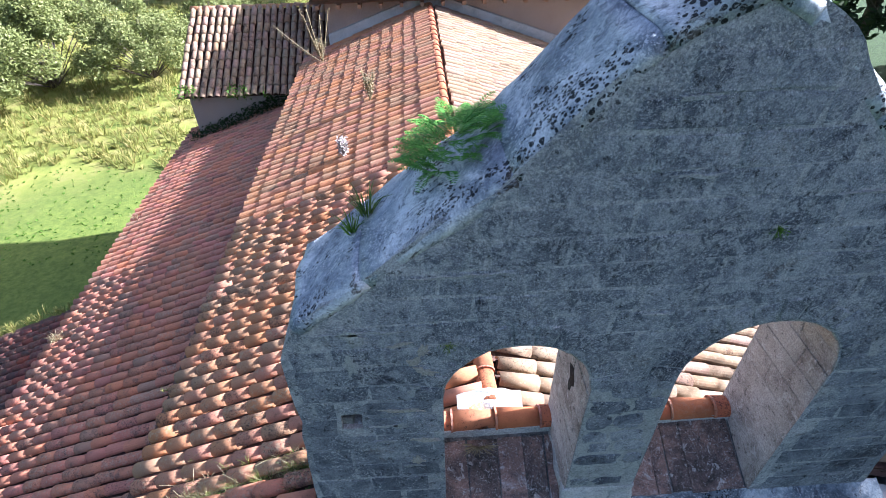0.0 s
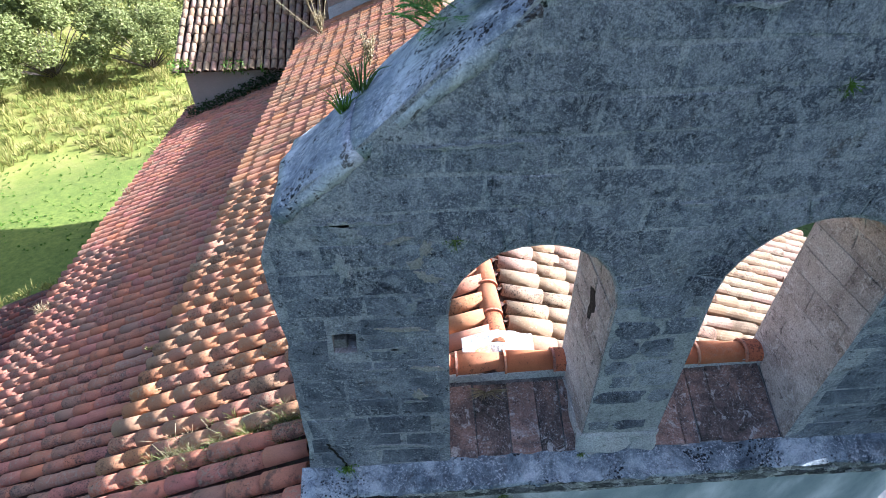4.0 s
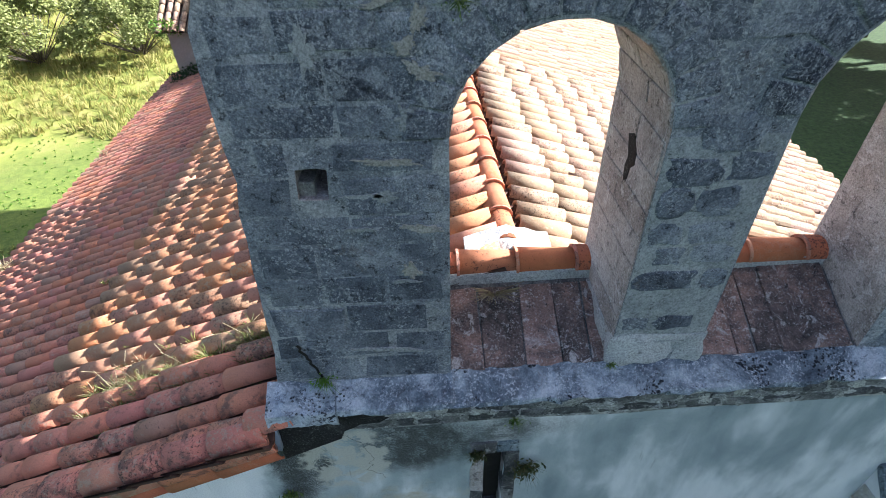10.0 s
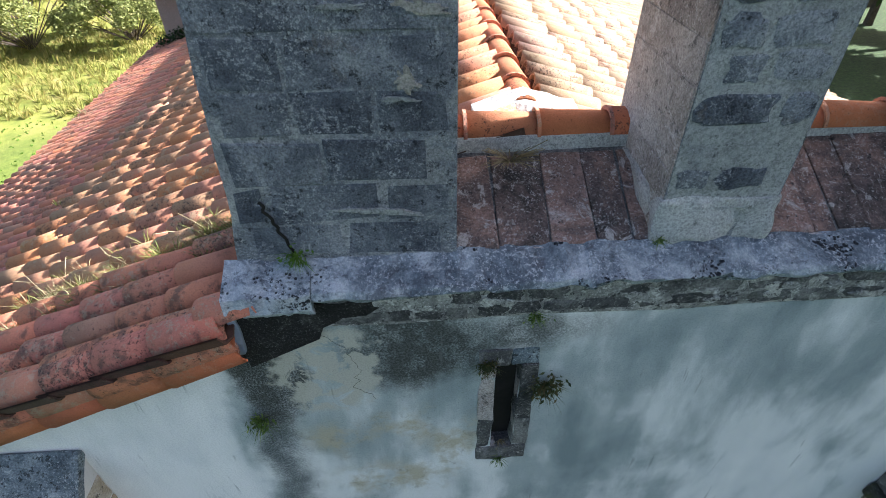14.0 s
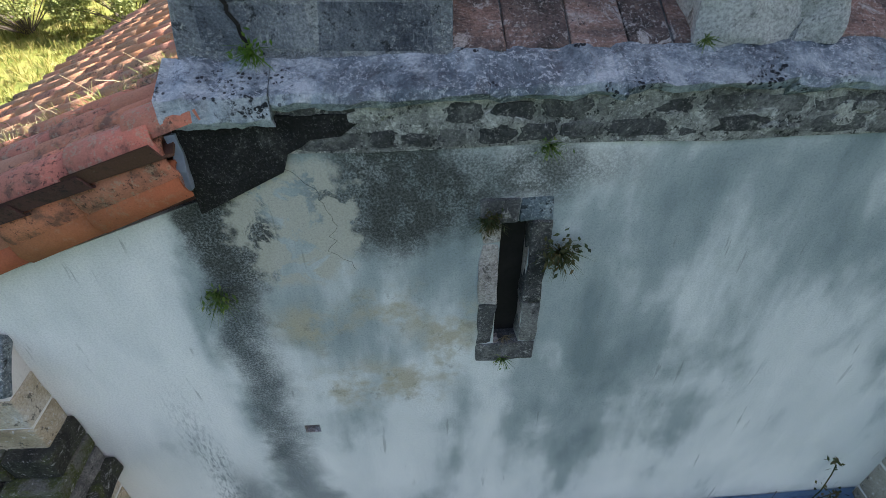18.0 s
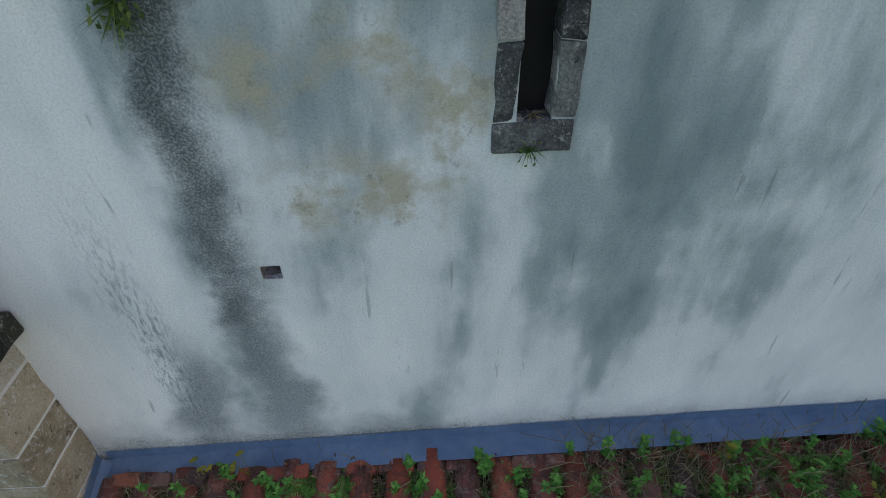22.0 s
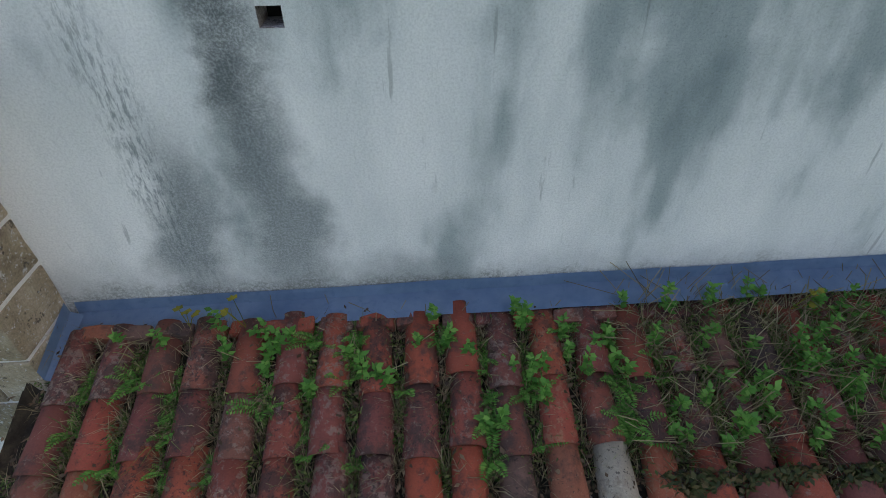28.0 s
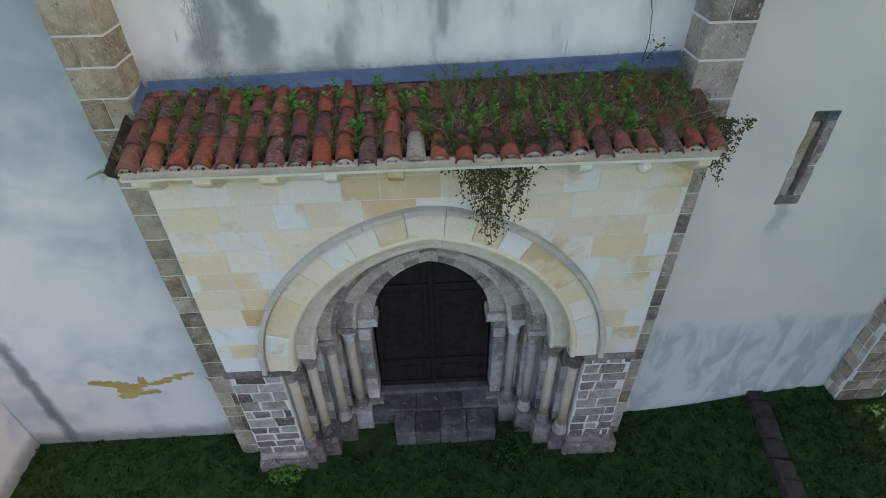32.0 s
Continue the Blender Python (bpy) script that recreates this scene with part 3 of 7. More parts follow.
def ground_material():
    n = Nodes("grass_ground")
    x, y, _ = n.xyz()
    green = n.ramp(n.noise(5.0, 8, 0.75), [(0.35, (0.010, 0.026, 0.007)), (0.55, (0.03, 0.065, 0.015)), (0.75, (0.06, 0.11, 0.025))])
    meadow = n.ramp(n.noise(0.55, 6, 0.68), [(0.3, (0.095, 0.13, 0.020)), (0.5, (0.19, 0.205, 0.042)), (0.7, (0.28, 0.235, 0.085))])
    far = n.step(n.m("ADD", n.m("ADD", y, n.m("MULTIPLY", x, -0.55)), n.m("MULTIPLY", n.noise(0.2, 4), 8.0)), 31.0, 40.0)
    c = n.mix(green, meadow, far)
    # Past x 6 to 12 the dark green stays, painting in the shade there.
    mid = n.m("MULTIPLY", n.m("MULTIPLY", n.step(x, 12.0, 6.0), n.step(n.m("ADD", y, n.m("MULTIPLY", x, -0.3)), 8.0, 16.0)), n.m("SUBTRACT", 1.0, far))
    c = n.mix(c, n.ramp(n.noise(4.0, 8, 0.75), [(0.35, (0.075, 0.115, 0.016)), (0.65, (0.175, 0.215, 0.040))]), n.m("MULTIPLY", mid, 0.9))
    return n.done(c, 0.95, n.noise(12, 6, 0.7), 0.06)


M_GROUND = ground_material()
M_SOIL = plain("soil_and_litter", (0.028, 0.024, 0.018), (0.075, 0.062, 0.042), 14.0, 0.95, bump=0.03)
M_TILE_RED = tile_material("red_terracotta", (0.40, 0.10, 0.05), (0.32, 0.085, 0.046), (0.10, 0.05, 0.038), (0.32, 0.17, 0.10), 0.5)


# ---- builders ----
def part(name, bm, material, parent=None, label=""):
    me = bpy.data.meshes.new(name)
    bm.to_mesh(me)
    bm.free()
    for mt in material if isinstance(material, (list, tuple)) else [material]:
        me.materials.append(mt)
    ob = new(name, me)
    if parent:
        ob.parent = parent
    if label:
        ob["label"] = label
    return ob


def empty(name, label, category, group="", kind="", at=(0, 0, 0)):
    ob = new(name)
    ob.location = at
    ob.empty_display_size = 0.1
    return tagged(ob, label, category, group, kind)


def flat_mesh(name, verts, faces, material, parent=None, label="", smooth=False):
    me = bpy.data.meshes.new(name)
    me.from_pydata([tuple(v) for v in verts], [], [tuple(f) for f in faces])
    me.materials.append(material)
    if smooth:
        me.polygons.foreach_set("use_smooth", [True] * len(me.polygons))
    me.update()
    ob = new(name, me)
    if parent:
        ob.parent = parent
    if label:
        ob["label"] = label
    return ob


def wob(p, scale, amount):
    return noise.noise_vector(Vector(p) * scale) * amount


def box(bm, x0, x1, y0, y1, z0, z1, bevel=0.0, m=None):
    got = bmesh.ops.create_cube(bm, size=1.0)["verts"]
    bmesh.ops.transform(bm, verts=got, matrix=Matrix.Translation(((x0 + x1) / 2, (y0 + y1) / 2, (z0 + z1) / 2)) @ Matrix.Diagonal((x1 - x0, y1 - y0, z1 - z0, 1)))
    if m is not None:
        bmesh.ops.transform(bm, verts=got, matrix=m)
    if bevel:
        es = {e for v in got for e in v.link_edges}
        bmesh.ops.bevel(bm, geom=list(es), offset=bevel, segments=2, profile=0.6, affect="EDGES")
    return got


def boxed(name, dims, material, parent=None, label="", bevel=0.01, rough=0.0, cuts=0):
    bm = bmesh.new()
    box(bm, *dims, bevel=bevel)
    if cuts:
        bmesh.ops.subdivide_edges(bm, edges=[e for e in bm.edges if e.calc_length() > 0.12], cuts=cuts, use_grid_fill=True)
    if rough:
        for v in bm.verts:
            v.co += wob(v.co, 7.0, rough)
    return part(name, bm, material, parent, label)


def loop_area(pts):
    return sum(a[0] * b[1] - b[0] * a[1] for a, b in zip(pts, pts[1:] + pts[:1]))


def pierced(name, outer, holes, y0, y1, materials, parent=None, label="", inner=None):
    """A wall in the xz plane, thick from y0 to y1, with openings cut right through it."""
    from mathutils.geometry import tessellate_polygon
    rings = [outer] + list(holes)
    flat = [p for r in rings for p in r]
    tris = tessellate_polygon([[Vector((p[0], p[1], 0)) for p in r] for r in rings])
    n = len(flat)
    verts = [(x, y0, z) for x, z in flat] + [(x, y1, z) for x, z in flat]
    faces, ids = [], []
    for t in tris:
        a = loop_area([flat[i] for i in t])
        t = t if a > 0 else t[::-1]
        faces += [tuple(t), tuple(i + n for i in reversed(t))]
        ids += [0, 0]
    base = 0
    for k, r in enumerate(rings):
        ccw = loop_area(list(r)) > 0
        for i in range(len(r)):
            a, b = base + i, base + (i + 1) % len(r)
            if (k == 0) != ccw:
                a, b = b, a
            faces.append((a, a + n, b + n, b))
            ids.append(1 if k and inner else 0)
        base += len(r)
    me = bpy.data.meshes.new(name)
    me.from_pydata(verts, [], faces)
    me.materials.append(materials)
    if inner:
        me.materials.append(inner)
    me.polygons.foreach_set("material_index", ids)
    me.update()
    ob = new(name, me)
    if parent:
        ob.parent = parent
    if label:
        ob["label"] = label
    return ob


def slab_piece(name, quad, y, proud, material, parent, depth=0.03, m=None, soft=0.012, label=""):
    """One dressed stone: a four-cornered face in the xz plane, standing proud of y towards -y, with worn arrises."""
    c = [sum(p[k] for p in quad) / len(quad) for k in (0, 1)]

    def ring(k, yy):
        out = []
        for p in quad:
            d = [c[0] - p[0], c[1] - p[1]]
            l = max(1e-6, math.hypot(*d))
            out.append((p[0] + d[0] / l * k, yy, p[1] + d[1] / l * k))
        return out

    jig = random.uniform(-0.3, 0.3) * proud
    verts = ring(0.0, y + depth) + ring(0.0, y - proud * 0.45) + ring(soft * 1.4, y - proud - jig)
    n = len(quad)
    faces = []
    for k in (0, 1):
        for i in range(n):
            j = (i + 1) % n
            faces.append((k * n + i, k * n + j, (k + 1) * n + j, (k + 1) * n + i))
    faces.append(tuple(range(2 * n, 3 * n)))
    if m is not None:
        verts = [m @ Vector(v) for v in verts]
    return flat_mesh(name, verts, faces, material, parent, label)


def inside(p, poly):
    hit = False
    for (x0, z0), (x1, z1) in zip(poly, poly[1:] + poly[:1]):
        if (z0 > p[1]) != (z1 > p[1]) and p[0] < (x1 - x0) * (p[1] - z0) / (z1 - z0) + x0:
            hit = not hit
    return hit


def courses(parent, name, material, x0, x1, z0, z1, y, high, long, allowed, proud=0.012, joint=0.012, m=None, wobble=0.01, soft=0.012):
    """Courses of stones over a face; a stone that would leave the allowed area is shortened, or left out."""
    z, row = z0, 0
    while z < z1 - 0.4 * high:
        h = min(high * random.uniform(0.85, 1.15), z1 - z)
        x = x0 - random.uniform(0, long * 0.6) if row % 2 else x0
        while x < x1:
            l = long * random.uniform(0.55, 1.45)
            a, b = max(x, x0) + joint / 2, min(x + l, x1) - joint / 2
            x += l
            for _ in range(9):
                if b - a < long * 0.22:
                    break
                pts = [(a + (b - a) * s, z + h * q) for s in (0, 0.5, 1) for q in (0.03, 0.5, 0.97)]
                bad = [p for p in pts if not allowed(p)]
                if not bad:
                    break
                mid = sum(p[0] for p in bad) / len(bad)
                if mid > (a + b) / 2:
                    b -= (b - a) * 0.12
                else:
                    a += (b - a) * 0.12
            else:
                continue
            if b - a < long * 0.22:
                continue
            j = lambda: random.uniform(-wobble, wobble)
            quad = [(a + j(), z + joint / 2 + j()), (b + j(), z + joint / 2 + j()), (b + j(), z + h - joint / 2 + j()), (a + j(), z + h - joint / 2 + j())]
            slab_piece(name, quad, y, proud * random.uniform(0.5, 1.4), material, parent, m=m, soft=soft)
        z += h
        row += 1


def cobbles(parent, name, material, x0, x1, z0, z1, y, high, long, proud, joint, allowed=lambda p: True):
    """Courses of rounded, uneven stones set in wide mortar."""
    z, row = z0, 0
    while z < z1 - 0.5 * high:
        h = min(high * random.uniform(0.75, 1.2), z1 - z)
        x = x0 - random.uniform(0, long * 0.5) * (row % 2)
        while x < x1:
            l = long * random.uniform(0.6, 1.4)
            a, b = max(x, x0) + joint / 2, min(x + l, x1) - joint / 2
            x += l
            c = ((a + b) / 2, z + h / 2 + random.uniform(-0.015, 0.015))
            w, t = (b - a) / 2, (h - joint * random.uniform(0.6, 1.3)) / 2
            if w < long * 0.18 or random.random() < 0.12 or not all(allowed((c[0] + sx * w, c[1] + sz * t)) for sx in (-1, 0, 1) for sz in (-1, 0, 1)):
                continue
            ring = []
            for k in range(18):
                s = 6.283 * k / 18
                q = 1 + 0.40 * noise.noise((c[0] * 7 + math.cos(s) * 1.6, c[1] * 7 + math.sin(s) * 1.6, row)) + random.uniform(-0.05, 0.05)
                cs, sn = math.cos(s), math.sin(s)
                ring.append((c[0] + w * q * math.copysign(abs(cs) ** 0.5, cs), c[1] + t * q * math.copysign(abs(sn) ** 0.5, sn)))
            slab_piece(name, ring, y, proud * random.uniform(0.6, 1.3), material, parent, soft=0.012)
        z += h
        row += 1


# --- clay tiles
def tile_shape(r0, r1, length, seg, thick, flip=False):
    """A tapered half-round tile along +y: r0 at the low end, r1 at the high end."""
    verts, faces = [], []
    s = -1 if flip else 1
    for y, r in ((0, r0), (length, r1)):
        for rr in (r, r - thick):
            for k in range(seg + 1):
                a = math.pi * k / seg
                verts.append((rr * math.cos(a), y, s * rr * math.sin(a) * 1.0))
    n = seg + 1
    for k in range(seg):
        faces.append((k, k + 1, 2 * n + k + 1, 2 * n + k))
        faces.append((n + k + 1, n + k, 3 * n + k, 3 * n + k + 1))
        faces.append((k + 1, k, n + k, n + k + 1))
        faces.append((2 * n + k, 2 * n + k + 1, 3 * n + k + 1, 3 * n + k))
    return verts, faces


def tile_field(parent, name, origin, u, v, cols, rows, step, pitch, material, near=None, keep=None, seed=1, seg=8, r0=0.087, r1=0.072, lift=0.045, under=True, size=1.22, slack=1.0, gutter=None, special=None):
    """Columns of cover tiles that run down a slope from origin (its low corner): u along the eave, v up the slope. Those
    for which near() holds are parts of their own, the rest are one joined part; gutter tiles lie between the columns."""
    rng = random.Random(seed)
    u, v = Vector(u).normalized(), Vector(v).normalized()
    n = u.cross(v).normalized()
    if n.z < 0:
        n = -n
    x = v.cross(n)
    shapes = []
    for k in range(3):
        vs, fs = tile_shape(r0 * (1 + 0.03 * (k - 1)), r1 * (1 + 0.04 * (k - 1)), pitch * size, seg, 0.016)
        me = bpy.data.meshes.new(name)
        me.from_pydata(vs, [], fs)
        me.materials.append(material)
        me.polygons.foreach_set("use_smooth", [i % 4 < 2 for i in range(len(me.polygons))])
        shapes.append((me, np.array(vs), fs))
    gv, gf = tile_shape(0.085, 0.10, pitch * size, 4, 0.012, flip=True)
    gv = np.array(gv)
    all_v, all_f, und_v, und_f = [], [], [], []
    nv = nu = 0
    for i in range(cols):
        drift = rng.uniform(-0.02, 0.02) * slack
        for j in range(rows):
            if keep and not keep(i, j):
                continue
            p = Vector(origin) + u * ((i + 0.5) * step + rng.uniform(-0.008, 0.008) * slack) + v * (j * pitch + drift + rng.uniform(-0.015, 0.015) * slack) + n * (lift + rng.uniform(-0.004, 0.006))
            rot = Matrix((x, v, n)).transposed().to_4x4()
            m = Matrix.Translation(p) @ rot @ pose(0, 0, 0, -1.3 + rng.uniform(-0.7, 0.7) * slack, rng.uniform(-3, 3) * slack, rng.uniform(-1.6, 1.6) * slack)
            me, vs, fs = shapes[rng.randrange(3)]
            if near and near(i, j):
                if special and (i, j) in special:
                    me = me.copy()
                    me.materials[0] = special[(i, j)]
                ob = new(name, me)
                ob.parent = parent
                ob.matrix_basis = m
            else:
                mm = np.array(m)
                all_v.append(vs @ mm[:3, :3].T + mm[:3, 3])
                all_f += [tuple(q + nv for q in f) for f in fs]
                nv += len(vs)
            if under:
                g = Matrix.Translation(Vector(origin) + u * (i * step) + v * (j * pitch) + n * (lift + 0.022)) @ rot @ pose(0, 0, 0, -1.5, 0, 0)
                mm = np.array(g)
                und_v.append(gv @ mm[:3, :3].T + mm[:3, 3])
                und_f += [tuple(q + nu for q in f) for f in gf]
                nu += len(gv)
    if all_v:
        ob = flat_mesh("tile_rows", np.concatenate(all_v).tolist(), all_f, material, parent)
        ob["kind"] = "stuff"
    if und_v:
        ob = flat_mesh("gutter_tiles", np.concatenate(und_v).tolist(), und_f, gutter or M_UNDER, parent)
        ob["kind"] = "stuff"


def cap_row(parent, p0, p1, count, r, material, name="ridge_tile", up=(0, 0, 1), mortar=True):
    """Half-round capping tiles laid end to end from p0 to p1, with mortar collars where they lap."""
    p0, p1 = Vector(p0), Vector(p1)
    d = (p1 - p0) / count
    v = d.normalized()
    x = v.cross(Vector(up)).normalized()
    rot = Matrix((x, v, x.cross(v))).transposed().to_4x4()
    for i in range(count):
        vs, fs = tile_shape(r * random.uniform(0.98, 1.03), r * 0.86, d.length * 1.1, 9, 0.015)
        m = Matrix.Translation(p0 + d * i) @ rot @ pose(0, 0, 0, -1.4 + random.uniform(-0.6, 0.6), 0, random.uniform(-1, 1))
        ob = flat_mesh(name, [m @ Vector(q) for q in vs], fs, material, parent, smooth=True)
        if mortar and i:
            vs, fs = tile_shape(r * 1.035, r * 1.03, 0.018, 9, 0.02)
            m = Matrix.Translation(p0 + d * i - v * 0.012) @ rot
            flat_mesh("mortar_collar", [m @ Vector(q) for q in vs], fs, M_TILE_OLD, ob)


# --- plants
class Leaves:
    """Collects blades, leaves and stems into one mesh."""

    def __init__(self, seed):
        self.v, self.f, self.r = [], [], random.Random(seed)

    def blade(self, p, d, length, width, bend=0.3):
        p, d = Vector(p), Vector(d).normalized()
        s = d.cross(Vector((self.r.uniform(-1, 1), self.r.uniform(-1, 1), 0.3))).normalized() * width / 2
        q = p + d * length * 0.55
        e = p + d * length + Vector((d.x, d.y, -0.6)) * length * bend
        k = len(self.v)
        self.v += [p - s, p + s, q + s * 0.8, q - s * 0.8, e]
        self.f += [(k, k + 1, k + 2, k + 3), (k + 3, k + 2, k + 4)]

    def leaf(self, p, d, n, length, width):
        p, d, n = Vector(p), Vector(d).normalized(), Vector(n)
        s = d.cross(n).normalized() * width / 2
        k = len(self.v)
        self.v += [p, p + d * length * 0.45 + s, p + d * length, p + d * length * 0.45 - s]
        self.f.append((k, k + 1, k + 2, k + 3))

    def tuft(self, p, count, length, width, spread=0.7):
        for _ in range(count):
            a = self.r.uniform(0, 6.283)
            t = self.r.uniform(0.05, spread)
            q = Vector(p) + Vector((math.cos(a), math.sin(a), 0)) * self.r.uniform(0, length * 0.18)
            self.blade(q, (math.cos(a) * t, math.sin(a) * t, 1), length * self.r.uniform(0.5, 1.15), width, self.r.uniform(0.1, 0.5))

    def frond(self, p, d, length, width):
        """A fern frond: a curved midrib with paired leaflets."""
        p, d = Vector(p), Vector(d).normalized()
        n = 13
        q = p
        for i in range(n):
            t = i / n
            dd = (d + Vector((0, 0, -0.9 * t * t))).normalized()
            q2 = q + dd * length / n
            side = dd.cross(Vector((0, 0, 1))).normalized()
            w = width * math.sin(math.pi * (0.12 + 0.86 * t)) ** 0.8
            self.leaf(q, dd, side, length / n * 1.1, 0.006)
            for s in (-1, 1):
                self.leaf(q, side * s + dd * 0.45, Vector((0, 0, 1)) + side * s * 0.3, w, length / n * 0.75)
            q = q2

    def fern(self, p, count, length, up=0.7):
        for i in range(count):
            a = 6.283 * i / count + self.r.uniform(-0.3, 0.3)
            self.frond(p, (math.cos(a), math.sin(a), up * self.r.uniform(0.6, 1.5)), length * self.r.uniform(0.6, 1.1), length * 0.2)

    def clump(self, p, radius, count, size, flat=1.0):
        for _ in range(count):
            d = Vector((self.r.gauss(0, 1), self.r.gauss(0, 1), self.r.gauss(0, 1)))
            d.normalize()
            q = Vector(p) + Vector((d.x, d.y, d.z * flat)) * radius * self.r.uniform(0.35, 1.0) ** 0.6
            e = Vector((self.r.gauss(0, 1), self.r.gauss(0, 1), self.r.gauss(0, 0.6)))
            self.leaf(q, e, Vector((self.r.gauss(0, 1), self.r.gauss(0, 1), self.r.gauss(0, 1) + 0.8)), size * self.r.uniform(0.6, 1.3), size * 0.5)

    def stem(self, pts, r=0.004):
        for a, b in zip(pts, pts[1:]):
            a, b = Vector(a), Vector(b)
            d = (b - a).normalized()
            s = d.cross(Vector((0.3, 0.9, 0.2))).normalized() * r
            t = d.cross(s).normalized() * r
            k = len(self.v)
            self.v += [a + s, a - s * 0.5 + t, a - s * 0.5 - t, b + s, b - s * 0.5 + t, b - s * 0.5 - t]
            self.f += [(k, k + 1, k + 4, k + 3), (k + 1, k + 2, k + 5, k + 4), (k + 2, k, k + 3, k + 5)]

    def make(self, name, material, parent=None, label=""):
        return flat_mesh(name, self.v, self.f, material, parent, label)


def ground_z(x, y):
    """The lawn before the church, rising gently to one side; the meadow behind lies level with it."""
    t = min(1.0, max(0.0, (x - 3.6) / 4.0))
    return 0.15 + 0.5 * t * t * (3 - 2 * t) + 0.02 * noise.noise((x * 0.9, y * 0.9, 3.0))


# ---- ground ----
def build_ground():
    xs = sorted(set([-400, -200, -120, -80, 80, 120, 200, 400] + list(np.arange(-60, 60.1, 4)) + list(np.arange(-9, 11, 0.5))))
    ys = sorted(set([-400, -200, -100, -50, 120, 160, 200, 400] + list(np.arange(-30, 100.1, 4)) + list(np.arange(-5, 1.6, 0.5))))
    v = [(x, y, ground_z(x, y)) for y in ys for x in xs]
    w = len(xs)
    f = [(j * w + i, j * w + i + 1, (j + 1) * w + i + 1, (j + 1) * w + i) for j in range(len(ys) - 1) for i in range(w - 1)]
    ob = flat_mesh("ground", v, f, M_GROUND, smooth=True)
    tagged(ob, "green lawn and rough meadow round the church", "ground", kind="structure")


build_ground()

# ---- the front wall ----
CX = 0.46                                              # the portal's middle line


def arch_pts(a, h, z0, n, cx=CX):
    """A slightly pointed arch of half width a and rise h over the springing z0, from left to right."""
    r = (a * a + h * h) / (2 * a)
    top = math.acos((r - a) / r)
    half = [(cx + (r - a) - r * math.cos(top * k / n), z0 + r * math.sin(top * k / n)) for k in range(n + 1)]
    return half + [(2 * cx - x, z) for x, z in reversed(half[:-1])]


def rect(x0, x1, z0, z1):
    return [(x0, z0), (x1, z0), (x1, z1), (x0, z1)]


RIDGE_X, RIDGE_Z = 0.30, 10.52
EAVE_L, EAVE_R = (-3.33, 9.15), (5.65, 8.60)
AISLE_TOP, AISLE_EAVE = (-3.25, 8.38), (-7.35, 6.95)
front = [(-7.0, -0.3), (8.3, -0.3), (8.3, 7.6), (5.5, 8.42), (3.5, 9.22), (3.5, 9.95), (-1.2, 9.95), (-1.2, 9.66), (-3.28, 8.93), (-3.28, 8.14), (-7.0, 6.90)]
door_hole = [(CX + 1.6, 0.0)] + list(reversed(arch_pts(1.6, 1.85, 2.62, 8))) + [(CX - 1.6, 0.0)]
slit = rect(0.085, 0.225, 8.645, 9.475)
slit_r = rect(5.01, 5.115, 4.77, 5.785)
vent = rect(-1.07, -0.975, 7.88, 7.96)
wall = pierced("wall_west", front, [door_hole, slit, slit_r, vent], 0.0, 0.75, M_PLASTER, inner=M_JAMB)
tagged(wall, "tall white plastered church front with grey streaks and black algae", "wall", kind="structure")
# near-black sheets stand in for the unlit inside of the two slits and the small hole
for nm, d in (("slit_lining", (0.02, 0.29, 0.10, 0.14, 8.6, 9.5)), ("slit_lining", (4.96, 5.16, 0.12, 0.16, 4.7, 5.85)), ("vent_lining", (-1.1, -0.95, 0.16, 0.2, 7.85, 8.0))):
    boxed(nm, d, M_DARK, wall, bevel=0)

for nm, x, y0, y1, z1, lab in (("wall_north", -7.0, 0.75, 14.0, 6.85, "white plastered side wall under the low aisle roof"), ("wall_south", 5.45, 0.75, 14.0, 8.4, "white plastered side wall of the nave")):
    tagged(boxed(nm, (x - 0.0, x + 0.5, y0, y1, -0.3, z1), M_PLASTER, bevel=0), lab, "wall", kind="structure")
tagged(boxed("wall_clerestory", (-3.22, -2.9, 0.76, 14.0, 7.7, 8.98), M_PLASTER, bevel=0), "low white wall between the two roof levels", "wall", kind="structure")
lower = empty("lean_to_roof", "low lean-to roof of dark mossy clay tiles", "roof")
LOW_E, LOW_T = (-10.4, 5.35), (-7.05, 6.62)
tagged(boxed("wall_lean_to", (-10.2, -7.0, 0.2, 6.7, -0.3, 5.1), M_PLASTER, bevel=0), "plain white wall of the lean-to", "wall", kind="structure")
tagged(boxed("wall_low_south", (5.95, 8.3, 0.76, 1.2, -0.3, 7.4), M_PLASTER, bevel=0), "plain white return wall behind the front", "wall", kind="structure")

# ---- band of rubble and cornice under the bell gable ----
band = empty("cornice", "grey lichened stone cornice over a band of dark rubble", "cornice")
boxed("rubble_band", (-1.2, 3.5, -0.014, 0.10, 9.86, 10.09), M_BAND, band, bevel=0.004, rough=0.016, cuts=12)
pierced("black_corner", [(-1.215, 9.60), (-0.83, 9.79), (-0.80, 9.87), (-0.74, 9.90), (-0.70, 9.93), (-0.58, 9.94), (-0.52, 9.985), (-0.46, 10.03), (-1.215, 10.03)], [], -0.026, 0.12, M_BLACK, band, "black algae-covered corner stones")
random.seed(11)
cobbles(band, "rubble_stone", M_RUBBLE, -0.78, 3.48, 9.865, 10.08, -0.014, 0.105, 0.22, 0.007, 0.026)
